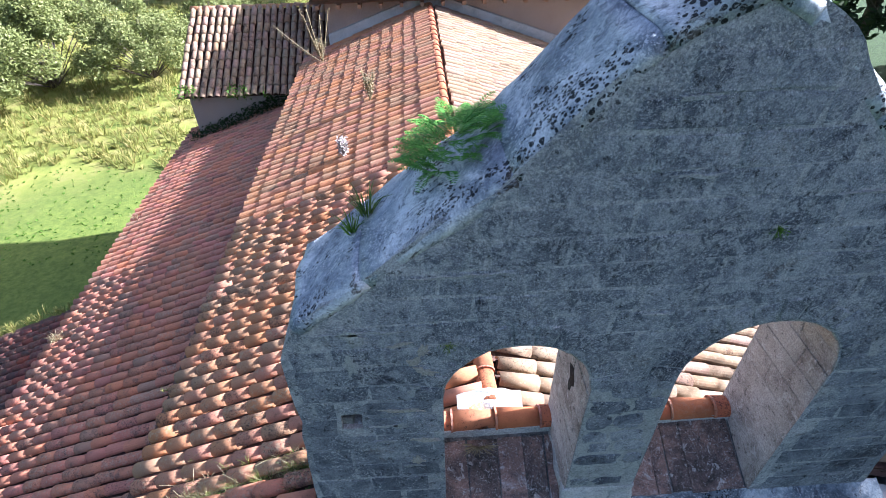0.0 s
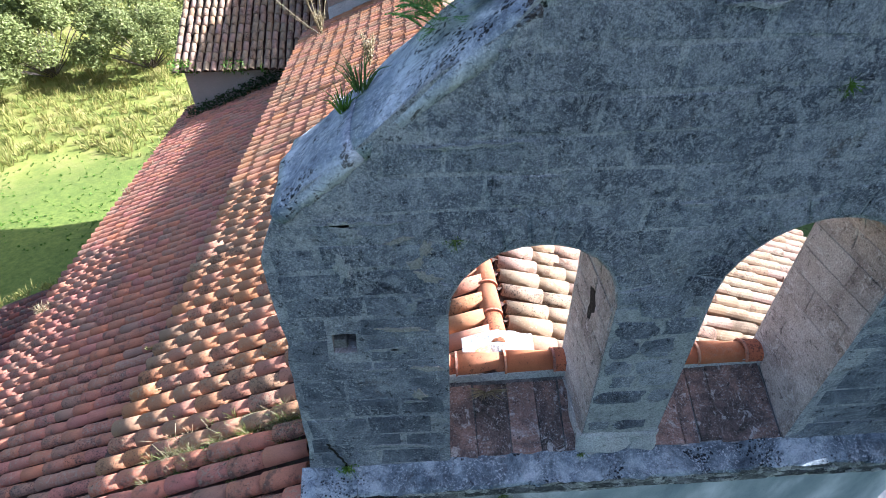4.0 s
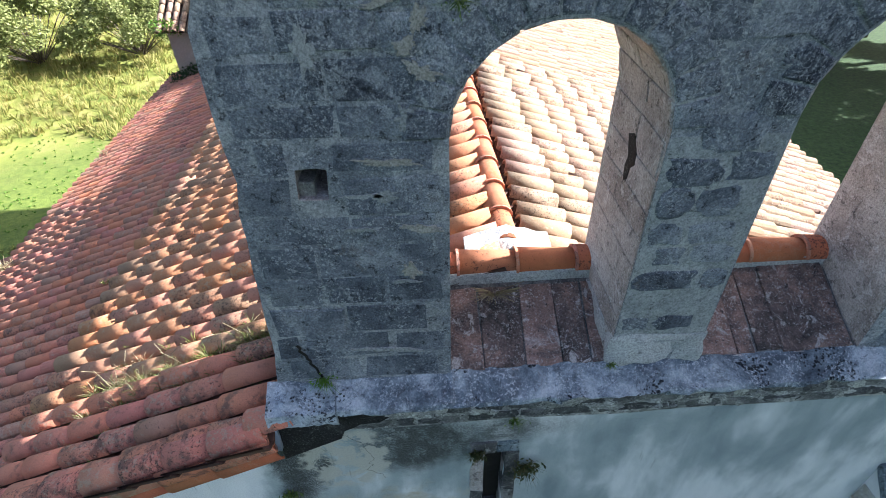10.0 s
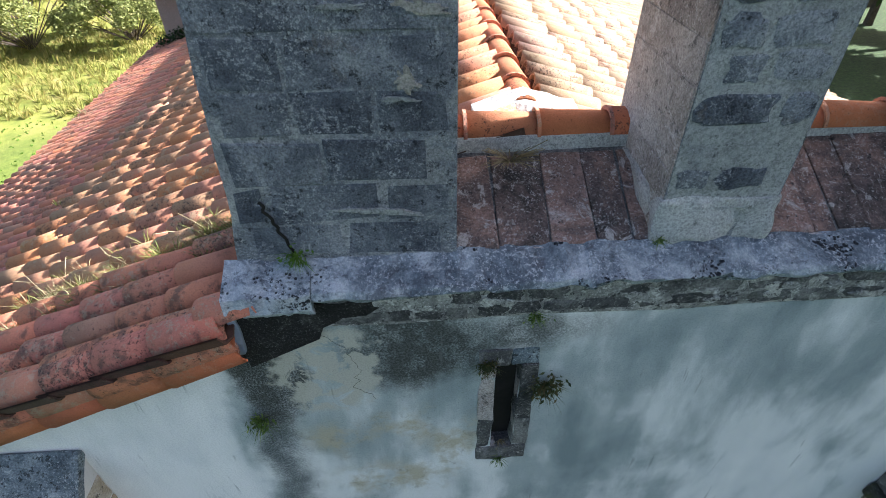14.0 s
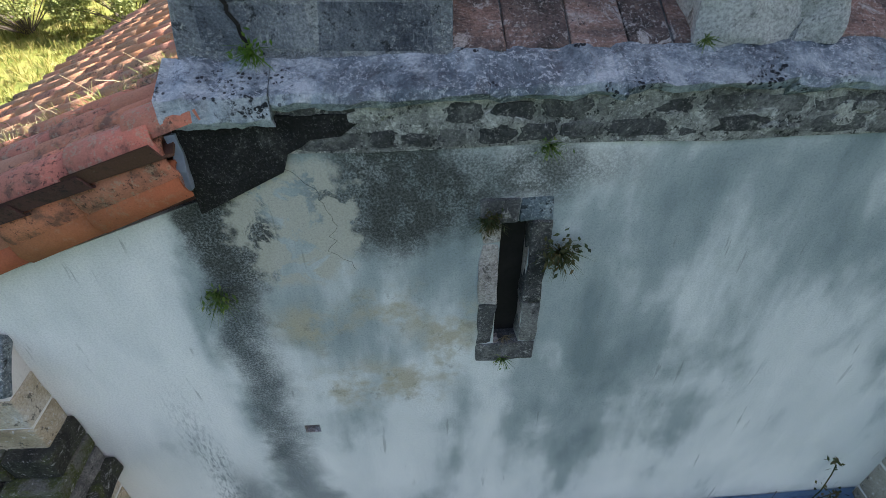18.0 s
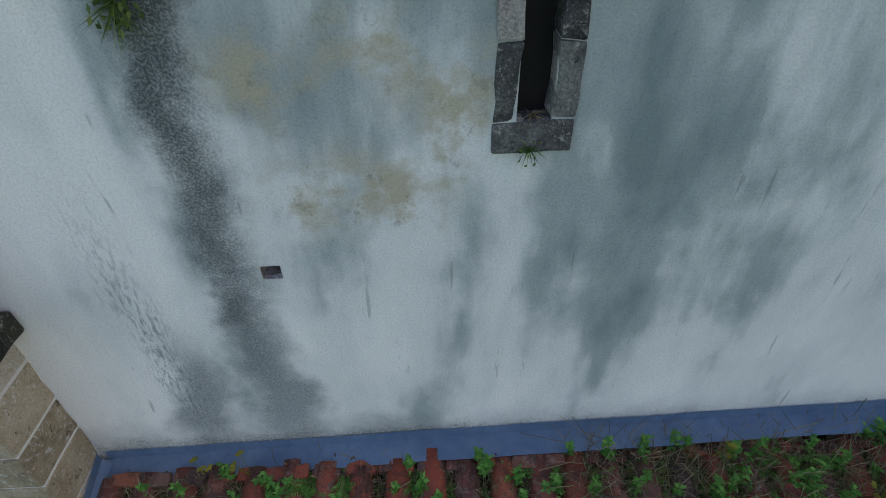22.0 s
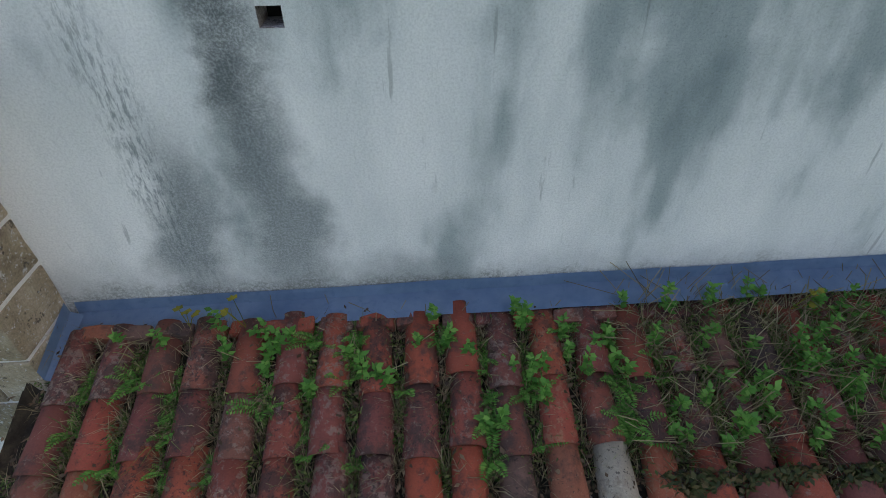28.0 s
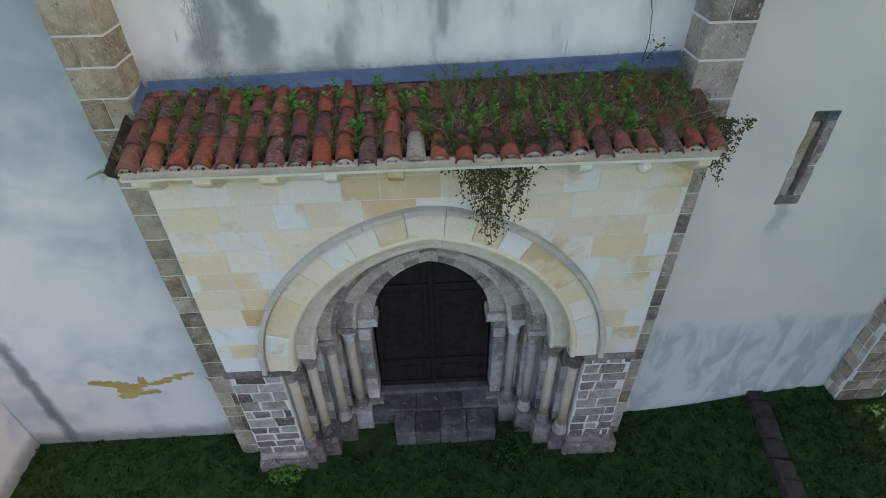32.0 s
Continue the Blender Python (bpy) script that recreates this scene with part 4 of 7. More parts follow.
for k in range(30):
    cx, cz = random.uniform(-0.7, 3.4), random.uniform(9.89, 10.06)
    w, h = random.uniform(0.03, 0.08), random.uniform(0.02, 0.035)
    ring = [(cx + w * math.cos(a) * (1 + 0.5 * noise.noise((cx * 9 + 2 * math.cos(a), 2 * math.sin(a), k))), cz + h * math.sin(a) * (1 + 0.5 * noise.noise((2 * math.cos(a), 2 * math.sin(a), k + 0.5)))) for a in [6.283 * q / 14 for q in range(14)]]
    slab_piece("mortar_patch", ring, -0.022, 0.006, M_BAND, band, soft=0.008)
x = -1.22
while x < 3.5:
    w = random.uniform(0.5, 1.0)
    bm = bmesh.new()
    x1 = min(x + w, 3.52)
    first = x < -1.2
    if first:
        x1 = x + 0.40
    low = 10.0 if first else random.uniform(10.055, 10.085)
    out = 0.085 if first else random.uniform(0.055, 0.075)
    prof = [(-0.01, low), (0.02 - out, low + 0.01), (-out, low + 0.04), (0.015 - out, 10.13), (0.125, 10.215), (0.125, low)]
    rings = []
    n = 16
    for k in range(n + 1):
        xx = x + 0.001 + (x1 - x - 0.002) * k / n
        rings.append([bm.verts.new(Vector((xx, py, pz)) + wob((xx, py, pz), 9.0, 0.02) + wob((xx, py, pz), 23.0, 0.012)) for py, pz in prof])
    for a, b in zip(rings, rings[1:]):
        for i in range(len(prof)):
            j = (i + 1) % len(prof)
            bm.faces.new((a[i], b[i], b[j], a[j]))
    bm.faces.new(rings[0]), bm.faces.new(list(reversed(rings[-1])))
    bmesh.ops.recalc_face_normals(bm, faces=bm.faces)
    part("cornice_stone", bm, M_LEDGE, band)
    x = x1

# ---- bell gable ----
GX = 1.12                                              # its middle line
G0, G1 = 0.11, 0.80
left_edge = [(-1.15, 10.20), (-1.13, 10.57), (-1.10, 11.28), (-1.05, 11.60), (-1.05, 12.22), (-0.95, 12.50), (-0.70, 12.66), (-0.36, 12.95), (0.12, 13.31), (0.43, 13.64), (0.70, 13.90), (0.95, 14.08)]
gable_line = []
for (xa, za), (xb, zb) in zip(left_edge, left_edge[1:]):
    for k in range(4):
        s = k / 4
        p = (xa + (xb - xa) * s, za + (zb - za) * s)
        q = wob((p[0], 0, p[1]), 3.5, 0.035)
        gable_line.append((p[0] + q.x, p[1] + q.z))
gable_line += [left_edge[-1], (GX, 14.16)]
right_edge = [(2 * GX - px, pz + 0.02 * math.sin(5 * pz)) for px, pz in reversed(gable_line[:-1])]
outline = list(reversed(gable_line + right_edge))


def round_arch(x0, x1, z0, top, n=14):
    r, cx = (x1 - x0) / 2, (x0 + x1) / 2
    zc = top - r
    pts = [(cx + r * math.cos(math.pi * k / n), zc + r * math.sin(math.pi * k / n)) for k in range(n + 1)]
    pts = [(px + wob((px, 0, pz), 6, 0.015).x, pz + wob((px, 0, pz), 6, 0.015).z) for px, pz in pts]
    return [(x1, z0)] + pts + [(x0, z0)]


OPEN = [(-0.13, 0.82, 12.23), (1.37, 2.40, 12.31)]
holes = [round_arch(a, b, 10.205, t) for a, b, t in OPEN]
beam_hole = [(-0.80, 11.49), (-0.665, 11.485), (-0.655, 11.64), (-0.70, 11.65), (-0.79, 11.645)]
hole_loops = [beam_hole] + [[(b, 10.2)] + h[1:-1] + [(a, 10.2)] for h, (a, b, t) in zip(holes, OPEN)]
gable = empty("bell_gable", "weathered grey stone bell gable with two empty arched openings", "bell gable")
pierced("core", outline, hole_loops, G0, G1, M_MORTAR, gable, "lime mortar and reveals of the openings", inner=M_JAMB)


def in_gable(p):
    if -0.82 < p[0] < -0.635 and 11.465 < p[1] < 11.67:
        return False
    if not inside(p, outline):
        return False
    for dx, dz in ((-0.02, 0), (0.02, 0), (0, 0.05)):
        if not inside((p[0] + dx, p[1] + dz), outline):
            return False
    for a, b, t in OPEN:
        r, cx = (b - a) / 2, (a + b) / 2
        zc = t - r
        if p[1] < zc:
            if a - 0.012 < p[0] < b + 0.012:
                return False
        elif math.hypot(p[0] - cx, p[1] - zc) < r + 0.06:
            return False
    return True


random.seed(5)
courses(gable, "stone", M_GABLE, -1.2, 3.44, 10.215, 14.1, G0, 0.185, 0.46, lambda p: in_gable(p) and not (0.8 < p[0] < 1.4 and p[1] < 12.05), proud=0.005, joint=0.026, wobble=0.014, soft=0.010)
boxed("pier_mortar", (0.828, 1.362, G0 - 0.003, G0 + 0.04, 10.3, 11.72), M_SMEAR, gable, "pale mortar of the middle pier", bevel=0)
cobbles(gable, "pier_stone", M_GABLE, 0.835, 1.36, 10.47, 12.1, G0 - 0.003, 0.17, 0.30, 0.007, 0.034, in_gable)
for a, b, t in OPEN:
    r, cx = (b - a) / 2, (a + b) / 2
    zc = t - r
    for k in range(13):
        a0, a1 = math.pi * (k + 0.06) / 13, math.pi * (k + 0.94) / 13
        ro = r + random.uniform(0.15, 0.21)
        quad = [(cx + q * math.cos(s), zc + q * math.sin(s)) for q, s in ((r + 0.012, a1), (r + 0.012, a0), (ro, a0), (ro, a1))]
        slab_piece("voussoir", quad[::-1] if loop_area(quad) < 0 else quad, G0, 0.010, M_GABLE, gable, soft=0.012)
# stones seen on the reveals of the piers
for (a, b, t), side in ((OPEN[0], 1), (OPEN[1], 1), (OPEN[0], -1), (OPEN[1], -1)):
    xx = b if side > 0 else a
    m = Matrix.Translation((xx, 0, 0)) @ pose(0, 0, 0, 0, 0, -90 if side > 0 else 90)
    lo, hi = (-G1, -G0) if side > 0 else (G0, G1)
    courses(gable, "reveal_stone", M_JAMB, lo + 0.01, hi - 0.01, 10.25, t - (b - a) / 2 - 0.05, 0.0, 0.19, 0.60, lambda p: True, proud=0.003, joint=0.008, m=m, soft=0.01)
# stones of the arches' undersides
for a, b, t in OPEN:
    r, cx = (b - a) / 2, (a + b) / 2
    zc = t - r
    for k in range(11):
        s0 = math.pi * (k + 0.5) / 11
        w = r * math.pi / 22 - 0.008
        cut = random.uniform(0.25, 0.45)
        out = Vector((math.cos(s0), 0, math.sin(s0)))
        m = Matrix((Vector((0, 1, 0)), out, Vector((math.sin(s0), 0, -math.cos(s0))))).transposed().to_4x4()
        m.translation = Vector((cx, 0, zc)) + out * (r * math.cos(math.pi / 22) - 0.002)
        for y0, y1 in ((G0 + 0.006, G0 + cut), (G0 + cut + 0.014, G1 - 0.006)):
            slab_piece("intrados_stone", [(y0, -w), (y1, -w), (y1, w), (y0, w)], 0.0, 0.006, M_JAMB, gable, m=m, soft=0.010, depth=0.02)


# lime smeared over the joints in long ragged streaks, and broad dabs beside the first opening
def smear(cx, cz, w, h, k, material, tilt=0.0):
    ring = []
    for q in range(40):
        a = 6.283 * q / 40
        f = 1 + 0.7 * noise.noise((cx * 5 + math.cos(a) * 2.2, cz * 5 + math.sin(a) * 2.2, k)) + 0.5 * noise.noise((math.cos(a) * 7, math.sin(a) * 7, k + 0.3))
        dx, dz = w * f * math.cos(a), h * f * math.sin(a)
        ring.append((cx + dx, cz + dz + tilt * dx + 0.02 * noise.noise((cx * 3 + dx * 9, k, 0))))
    if all(in_gable(p) for p in ring):
        pierced("lime_smear", ring, [], G0 - 0.0105 - 0.0003 * (k % 9), G0 + 0.01, material, gable)


random.seed(61)
for k in range(34):
    row = random.randrange(21)
    smear(random.uniform(-1.0, 3.3), 10.40 + 0.185 * row + random.uniform(-0.03, 0.03), random.uniform(0.05, 0.20), random.uniform(0.005, 0.012), k, M_SMEAR)
for k, (cx, cz, w, h, tilt) in enumerate(((-0.37, 12.31, 0.06, 0.016, 0.1), (-0.235, 12.245, 0.032, 0.045, 0), (-0.29, 12.15, 0.045, 0.028, 0), (-0.24, 12.06, 0.06, 0.03, -0.25), (-0.38, 11.665, 0.11, 0.016, -0.1), (-0.26, 11.31, 0.09, 0.020, -0.1), (-0.325, 11.05, 0.04, 0.04, 0), (-0.46, 10.46, 0.19, 0.014, -0.1), (-0.42, 11.5, 0.05, 0.03, 0), (-0.62, 12.38, 0.06, 0.06, -0.3), (-0.66, 12.15, 0.035, 0.09, 0.1), (-0.30, 11.86, 0.04, 0.06, 0))):
    smear(cx, cz, w, h, 100 + k, M_TANLIME if k < 7 else M_SMEAR, tilt)
# a hole for a lost beam, and a dark patch painted as another hole's shade
boxed("beam_hole_back", (-0.84, -0.62, G0 + 0.30, G1 - 0.01, 11.46, 11.68), M_RUBBLE, gable, "rough back of the square beam hole", bevel=0.01, rough=0.02, cuts=1)
boxed("broken_stone", (-0.80, -0.72, G0 + 0.03, G0 + 0.31, 11.485, 11.555), M_RUBBLE, gable, bevel=0.01, rough=0.02, cuts=1)
hole = [(-0.50, 11.55), (-0.44, 11.58), (-0.37, 11.52), (-0.36, 11.44), (-0.40, 11.40), (-0.41, 11.33), (-0.45, 11.30), (-0.47, 11.37), (-0.46, 11.44), (-0.48, 11.50)]
slab_piece("broken_hole", hole[::-1] if loop_area(hole) < 0 else hole, 0.0, 0.006, M_BLACK, gable, m=Matrix.Translation((OPEN[0][1], 0, 0)) @ pose(0, 0, 0, 0, 0, -90), soft=0.01, label="dark patch painted as a broken hole in the reveal")
# white cement footing of the middle pier
boxed("pier_footing", (0.805, 1.395, G0 - 0.018, 0.70, 10.19, 10.45), M_CEMENT, gable, "pale cement skirt at the pier's foot", bevel=0.03, rough=0.035, cuts=6)

# coping slabs on the raking edges
random.seed(8)
rake = [p for p in gable_line if p[1] > 12.42] + [(GX, 14.17)]
for mirror in (False, True):
    pts = [(2 * GX - px, pz) for px, pz in rake] if mirror else rake
    i = 0
    while i < len(pts) - 1:
        j = min(len(pts) - 1, i + random.choice((6, 7, 8)))
        bm = bmesh.new()
        rings = []
        sub = [(pts[i][0] + (pts[j][0] - pts[i][0]) * k / 8, pts[i][1] + (pts[j][1] - pts[i][1]) * k / 8) for k in range(9)]
        dx, dz = pts[j][0] - pts[i][0], pts[j][1] - pts[i][1]
        l = math.hypot(dx, dz)
        nx, nz = (-dz / l, dx / l) if not mirror else (dz / l, -dx / l)
        th = random.uniform(0.03, 0.055)
        for k, (px, pz) in enumerate(sub):
            ring = []
            for yy, hh in ((0.107, -0.07), (0.104, -0.02), (0.112, th * 0.25), (0.17, th * 0.8), (0.34, th * 1.1), (0.55, th * 1.1), (0.74, th * 0.9), (0.835, th * 0.5), (0.84, -0.03)):
                c = Vector((px + nx * hh, yy, pz + nz * hh))
                ring.append(bm.verts.new(c + wob(c, 4.0, 0.022) + wob(c, 15.0, 0.010)))
            rings.append(ring)
        for a, b in zip(rings, rings[1:]):
            for q in range(len(a)):
                bm.faces.new((a[q], b[q], b[(q + 1) % len(a)], a[(q + 1) % len(a)]))
        bm.faces.new(rings[0]), bm.faces.new(rings[-1][::-1])
        bmesh.ops.recalc_face_normals(bm, faces=bm.faces)
        for fc in bm.faces:
            fc.smooth = True
        part("coping_slab", bm, M_COPING, gable)
        i = j

# sloping tile sills in the openings, with a curb and ridge tiles behind
sill = empty("gable_sill", "sloping weathered tile sill with orange ridge tiles behind it", "sill")
boxed("bed", (-1.1, 3.35, 0.13, 0.64, 9.9, 10.20), M_RUBBLE, sill, bevel=0)
sl = math.atan2(0.26, 0.52)
random.seed(3)
for a, b in ((-0.13, 0.84), (1.36, 2.42)):
    courses(sill, "sill_tile", M_SILL, a, b, 0.0, 0.58, 0.0, 0.57, 0.20, lambda p: True, proud=0.010, joint=0.006, m=Matrix.Translation((0, 0.12, 10.205)) @ Matrix.Rotation(sl, 4, "X") @ Matrix(((1, 0, 0, 0), (0, 0, 1, 0), (0, -1, 0, 0), (0, 0, 0, 1))), soft=0.008)
    bm = bmesh.new()
    box(bm, a - 0.02, b + 0.02, 0.0, 0.6, -0.06, -0.005, m=Matrix.Translation((0, 0.12, 10.205)) @ Matrix.Rotation(sl, 4, "X"))
    part("sill_bed", bm, M_RUBBLE, sill)
boxed("curb", (-0.3, 2.6, 0.62, 0.80, 10.1, 10.53), M_CEMENT, sill, "grey cement curb", bevel=0.008, rough=0.006, cuts=5)
cap_row(sill, (-0.42, 0.73, 10.53), (2.65, 0.71, 10.51), 8, 0.105, M_TILE_NEW, mortar=True)

# ---- the roofs ----
# a roof slope: slab, tiles, gutters
def roof_slope(thing, low, high, y0, y1, thick=0.16, name="decking"):
    (xl, zl), (xh, zh) = low, high
    bm = bmesh.new()
    prof = [(xl, zl), (xh, zh), (xh, zh - thick), (xl, zl - thick)]
    a = [bm.verts.new((px, y0, pz)) for px, pz in prof]
    b = [bm.verts.new((px, y1, pz)) for px, pz in prof]
    for i in range(4):
        bm.faces.new((a[i], a[(i + 1) % 4], b[(i + 1) % 4], b[i]))
    bm.faces.new(a), bm.faces.new(b)
    bmesh.ops.recalc_face_normals(bm, faces=bm.faces)
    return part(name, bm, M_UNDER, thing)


STEP, PITCH = 0.2035, 0.325
nave = empty("nave_roof", "two-sided nave roof of old orange clay tiles with weeds", "roof")
run = math.hypot(RIDGE_X - EAVE_L[0], RIDGE_Z - EAVE_L[1])
rows_l = 12
PITCH_L = (run - 0.05) / rows_l
roof_slope(nave, (EAVE_L[0] - 0.11, EAVE_L[1] + 0.02), (RIDGE_X, RIDGE_Z - 0.02), 0.82, 14.0)
roof_slope(nave, EAVE_L, (-1.22, EAVE_L[1] + (RIDGE_Z - EAVE_L[1]) * (-1.22 - EAVE_L[0]) / (RIDGE_X - EAVE_L[0])), 0.03, 0.815, thick=0.35)
vl = (RIDGE_X - EAVE_L[0], 0, RIDGE_Z - EAVE_L[1])
tile_field(nave, "cover_tile", (EAVE_L[0] - 0.04, -0.10, EAVE_L[1]), (0, 1, 0), vl, 69, rows_l, STEP, PITCH_L, M_TILE, near=lambda i, j: i < 28, keep=lambda i, j: i >= 4, seed=4, slack=1.1)
tile_field(nave, "cover_tile", (EAVE_L[0] - 0.04, -0.10, EAVE_L[1]), (0, 1, 0), vl, 4, rows_l, STEP, PITCH_L, M_TILE_FRONT, near=lambda i, j: True, keep=lambda i, j: j <= 6, seed=5, slack=1.3)
# a shortened tile closes the front column against the wall
vn = Vector(vl).normalized()
vs, fs = tile_shape(0.097, 0.088, 0.30, 7, 0.013)
nn = Vector((0, 1, 0)).cross(vn)
nn = nn if nn.z > 0 else -nn
m = Matrix.Translation(Vector((EAVE_L[0] - 0.04, -0.10 + STEP / 2, EAVE_L[1])) + vn * (7 * PITCH_L - 0.06) + nn * 0.05) @ Matrix((vn.cross(nn), vn, nn)).transposed().to_4x4() @ pose(0, 0, 0, -1.9, 2, 0)
flat_mesh("cover_tile", [m @ Vector(q) for q in vs], fs, M_TILE_FRONT, nave, smooth=True)
vr = (RIDGE_X - EAVE_R[0], 0, RIDGE_Z - EAVE_R[1])
rows_r = int(math.hypot(vr[0], vr[2]) / PITCH)
roof_slope(nave, EAVE_R, (RIDGE_X, RIDGE_Z - 0.02), 0.82, 14.0)
tile_field(nave, "cover_tile", (EAVE_R[0] + 0.04, 0.84, EAVE_R[1]), (0, 1, 0), vr, 64, rows_r, STEP, PITCH, M_TILE_PALE, near=lambda i, j: i < 20 and j > rows_r - 8, seed=6, slack=1.2)
cap_row(nave, (RIDGE_X + 0.01, 0.86, RIDGE_Z + 0.02), (RIDGE_X, 14.0, RIDGE_Z + 0.02), 36, 0.10, M_TILE_NEW)
bm = bmesh.new()
rings = []
for k in range(17):
    px = 0.02 + 0.58 * k / 16
    top = 10.65 - 0.28 * abs(px - 0.31)
    ring = []
    for py, pz in ((0.80, 10.50), (0.79, 10.575), (0.84, 10.59 + (top - 10.59) * 0.5), (0.97, top), (0.99, 10.50)):
        c = Vector((px, py, pz))
        ring.append(bm.verts.new(c + wob(c, 9, 0.018)))
    rings.append(ring)
for p, q in zip(rings, rings[1:]):
    for k in range(5):
        bm.faces.new((p[k], q[k], q[(k + 1) % 5], p[(k + 1) % 5]))
bm.faces.new(rings[0]), bm.faces.new(rings[-1][::-1])
bmesh.ops.recalc_face_normals(bm, faces=bm.faces)
part("cement_patch", bm, M_CEMENT, nave, "white cement where ridge and curb meet")

aisle = empty("aisle_roof", "lower lean-to roof of dark red clay tiles in shade", "roof")
roof_slope(aisle, AISLE_EAVE, AISLE_TOP, -0.02, 14.2)
va = (AISLE_TOP[0] - AISLE_EAVE[0], 0, AISLE_TOP[1] - AISLE_EAVE[1])
rows_a = int(math.hypot(va[0], va[2]) / PITCH)
tile_field(aisle, "cover_tile", (AISLE_EAVE[0] - 0.04, -0.10, AISLE_EAVE[1]), (0, 1, 0), va, 70, rows_a + 1, STEP, PITCH, M_TILE_OLD, near=lambda i, j: 4 <= i < 34 and j < 9, seed=9, slack=1.3)

roof_slope(lower, LOW_E, LOW_T, -0.1, 7.0)
tile_field(lower, "cover_tile", (LOW_E[0] - 0.04, 0.0, LOW_E[1]), (0, 1, 0), (LOW_T[0] - LOW_E[0], 0, LOW_T[1] - LOW_E[1]), 33, 11, STEP, PITCH, M_TILE_PORCH, near=lambda i, j: i > 16, seed=12, under=False)

# verge tiles along the front edge
verge = empty("verge", "orange clay tiles bedded along the front roof edge", "verge")
d = Vector((RIDGE_X - EAVE_L[0], 0, RIDGE_Z - EAVE_L[1])).normalized()
p0 = Vector((EAVE_L[0] - 0.05, -0.055, EAVE_L[1] - 0.165))
cap_row(verge, p0, p0 + d * 2.29, 6, 0.10, M_TILE_NEW, name="verge_tile", up=(0, -0.9, 1), mortar=False)
p0 = Vector((EAVE_L[0] - 0.05, -0.045, EAVE_L[1] - 0.06))
cap_row(verge, p0, p0 + d * 2.27, 6, 0.115, M_TILE_FRONT, name="verge_tile", up=(0, -0.6, 1), mortar=False)
p0 = Vector((EAVE_L[0] - 0.05, -0.04, EAVE_L[1] + 0.03))
cap_row(verge, p0, p0 + d * 2.24, 7, 0.10, M_TILE_FRONT, name="verge_tile", up=(0, -0.4, 1), mortar=False)
p0 = Vector((AISLE_EAVE[0] - 0.05, -0.06, AISLE_EAVE[1] - 0.1))
cap_row(verge, p0, p0 + Vector((AISLE_TOP[0] - AISLE_EAVE[0], 0, AISLE_TOP[1] - AISLE_EAVE[1])) * 0.98, 10, 0.10, M_TILE_PORCH, name="verge_tile", up=(0, -0.9, 1), mortar=False)
boxed("lead_flashing", (-1.245, -1.20, -0.05, 0.10, 9.74, 9.98), M_LEAD, verge, "bent grey lead flashing", bevel=0.004, rough=0.02, cuts=2)

M_PALETILE = tile_material("lichened_tile", (0.36, 0.32, 0.25), (0.40, 0.35, 0.27), (0.20, 0.16, 0.12), (0.46, 0.42, 0.33), 0.3)
boxed("verge_mortar", (-1.37, -1.225, -0.075, 0.05, 9.73, 9.83), stone_material("pink_mortar", [(0.3, (0.40, 0.22, 0.18)), (0.7, (0.56, 0.40, 0.35))], 8.0), verge, "pink mortar bedding the last verge tile", bevel=0.03, rough=0.03, cuts=2)


# ---- lean-to over the portal ----
FL_Z = 6.578
PX0, PX1 = -2.42, 3.34
flash = empty("flashing", "blue-grey sheet flashing along the foot of the wall", "flashing")
xs = [-2.36 + (3.15 + 2.36) * k / 6 for k in range(7)]
for k, (a, b) in enumerate(zip(xs, xs[1:])):
    bm = bmesh.new()
    n = 6
    lines = []
    for q in range(n + 1):
        xx = a - 0.012 * (k > 0) + (b - a + 0.012) * q / n
        jig = wob((xx, 0, 0), 2.5, 0.008) + Vector((0, 0, 0.026 * (xx - 0.3)))
        lines.append([bm.verts.new((xx, yy - 0.002 * (k % 2) + jig.y * 0.3, zz + jig.z)) for yy, zz in ((-0.006, FL_Z), (-0.010, FL_Z - 0.02), (-0.014, FL_Z - 0.07), (-0.08, FL_Z - 0.088), (-0.155, FL_Z - 0.11))])
    for l0, l1 in zip(lines, lines[1:]):
        for q in range(4):
            bm.faces.new((l0[q], l0[q + 1], l1[q + 1], l1[q]))
    bmesh.ops.solidify(bm, geom=bm.faces[:], thickness=0.004)
    part("sheet", bm, M_FLASH, flash)
bm = bmesh.new()
lines = []
for q in range(7):
    t = q / 6
    yy, zz = -0.03 - 0.36 * t, FL_Z - 0.085 - 0.115 * t
    lines.append([bm.verts.new(c) for c in ((-2.393, yy, zz + 0.035), (-2.388, yy, zz - 0.03), (-2.27, yy, zz - 0.085), (-2.24, yy, zz - 0.10))])
for l0, l1 in zip(lines, lines[1:]):
    for q in range(3):
        bm.faces.new((l0[q], l0[q + 1], l1[q + 1], l1[q]))
bmesh.ops.solidify(bm, geom=bm.faces[:], thickness=0.004)
part("corner_sheet", bm, M_FLASH, flash)

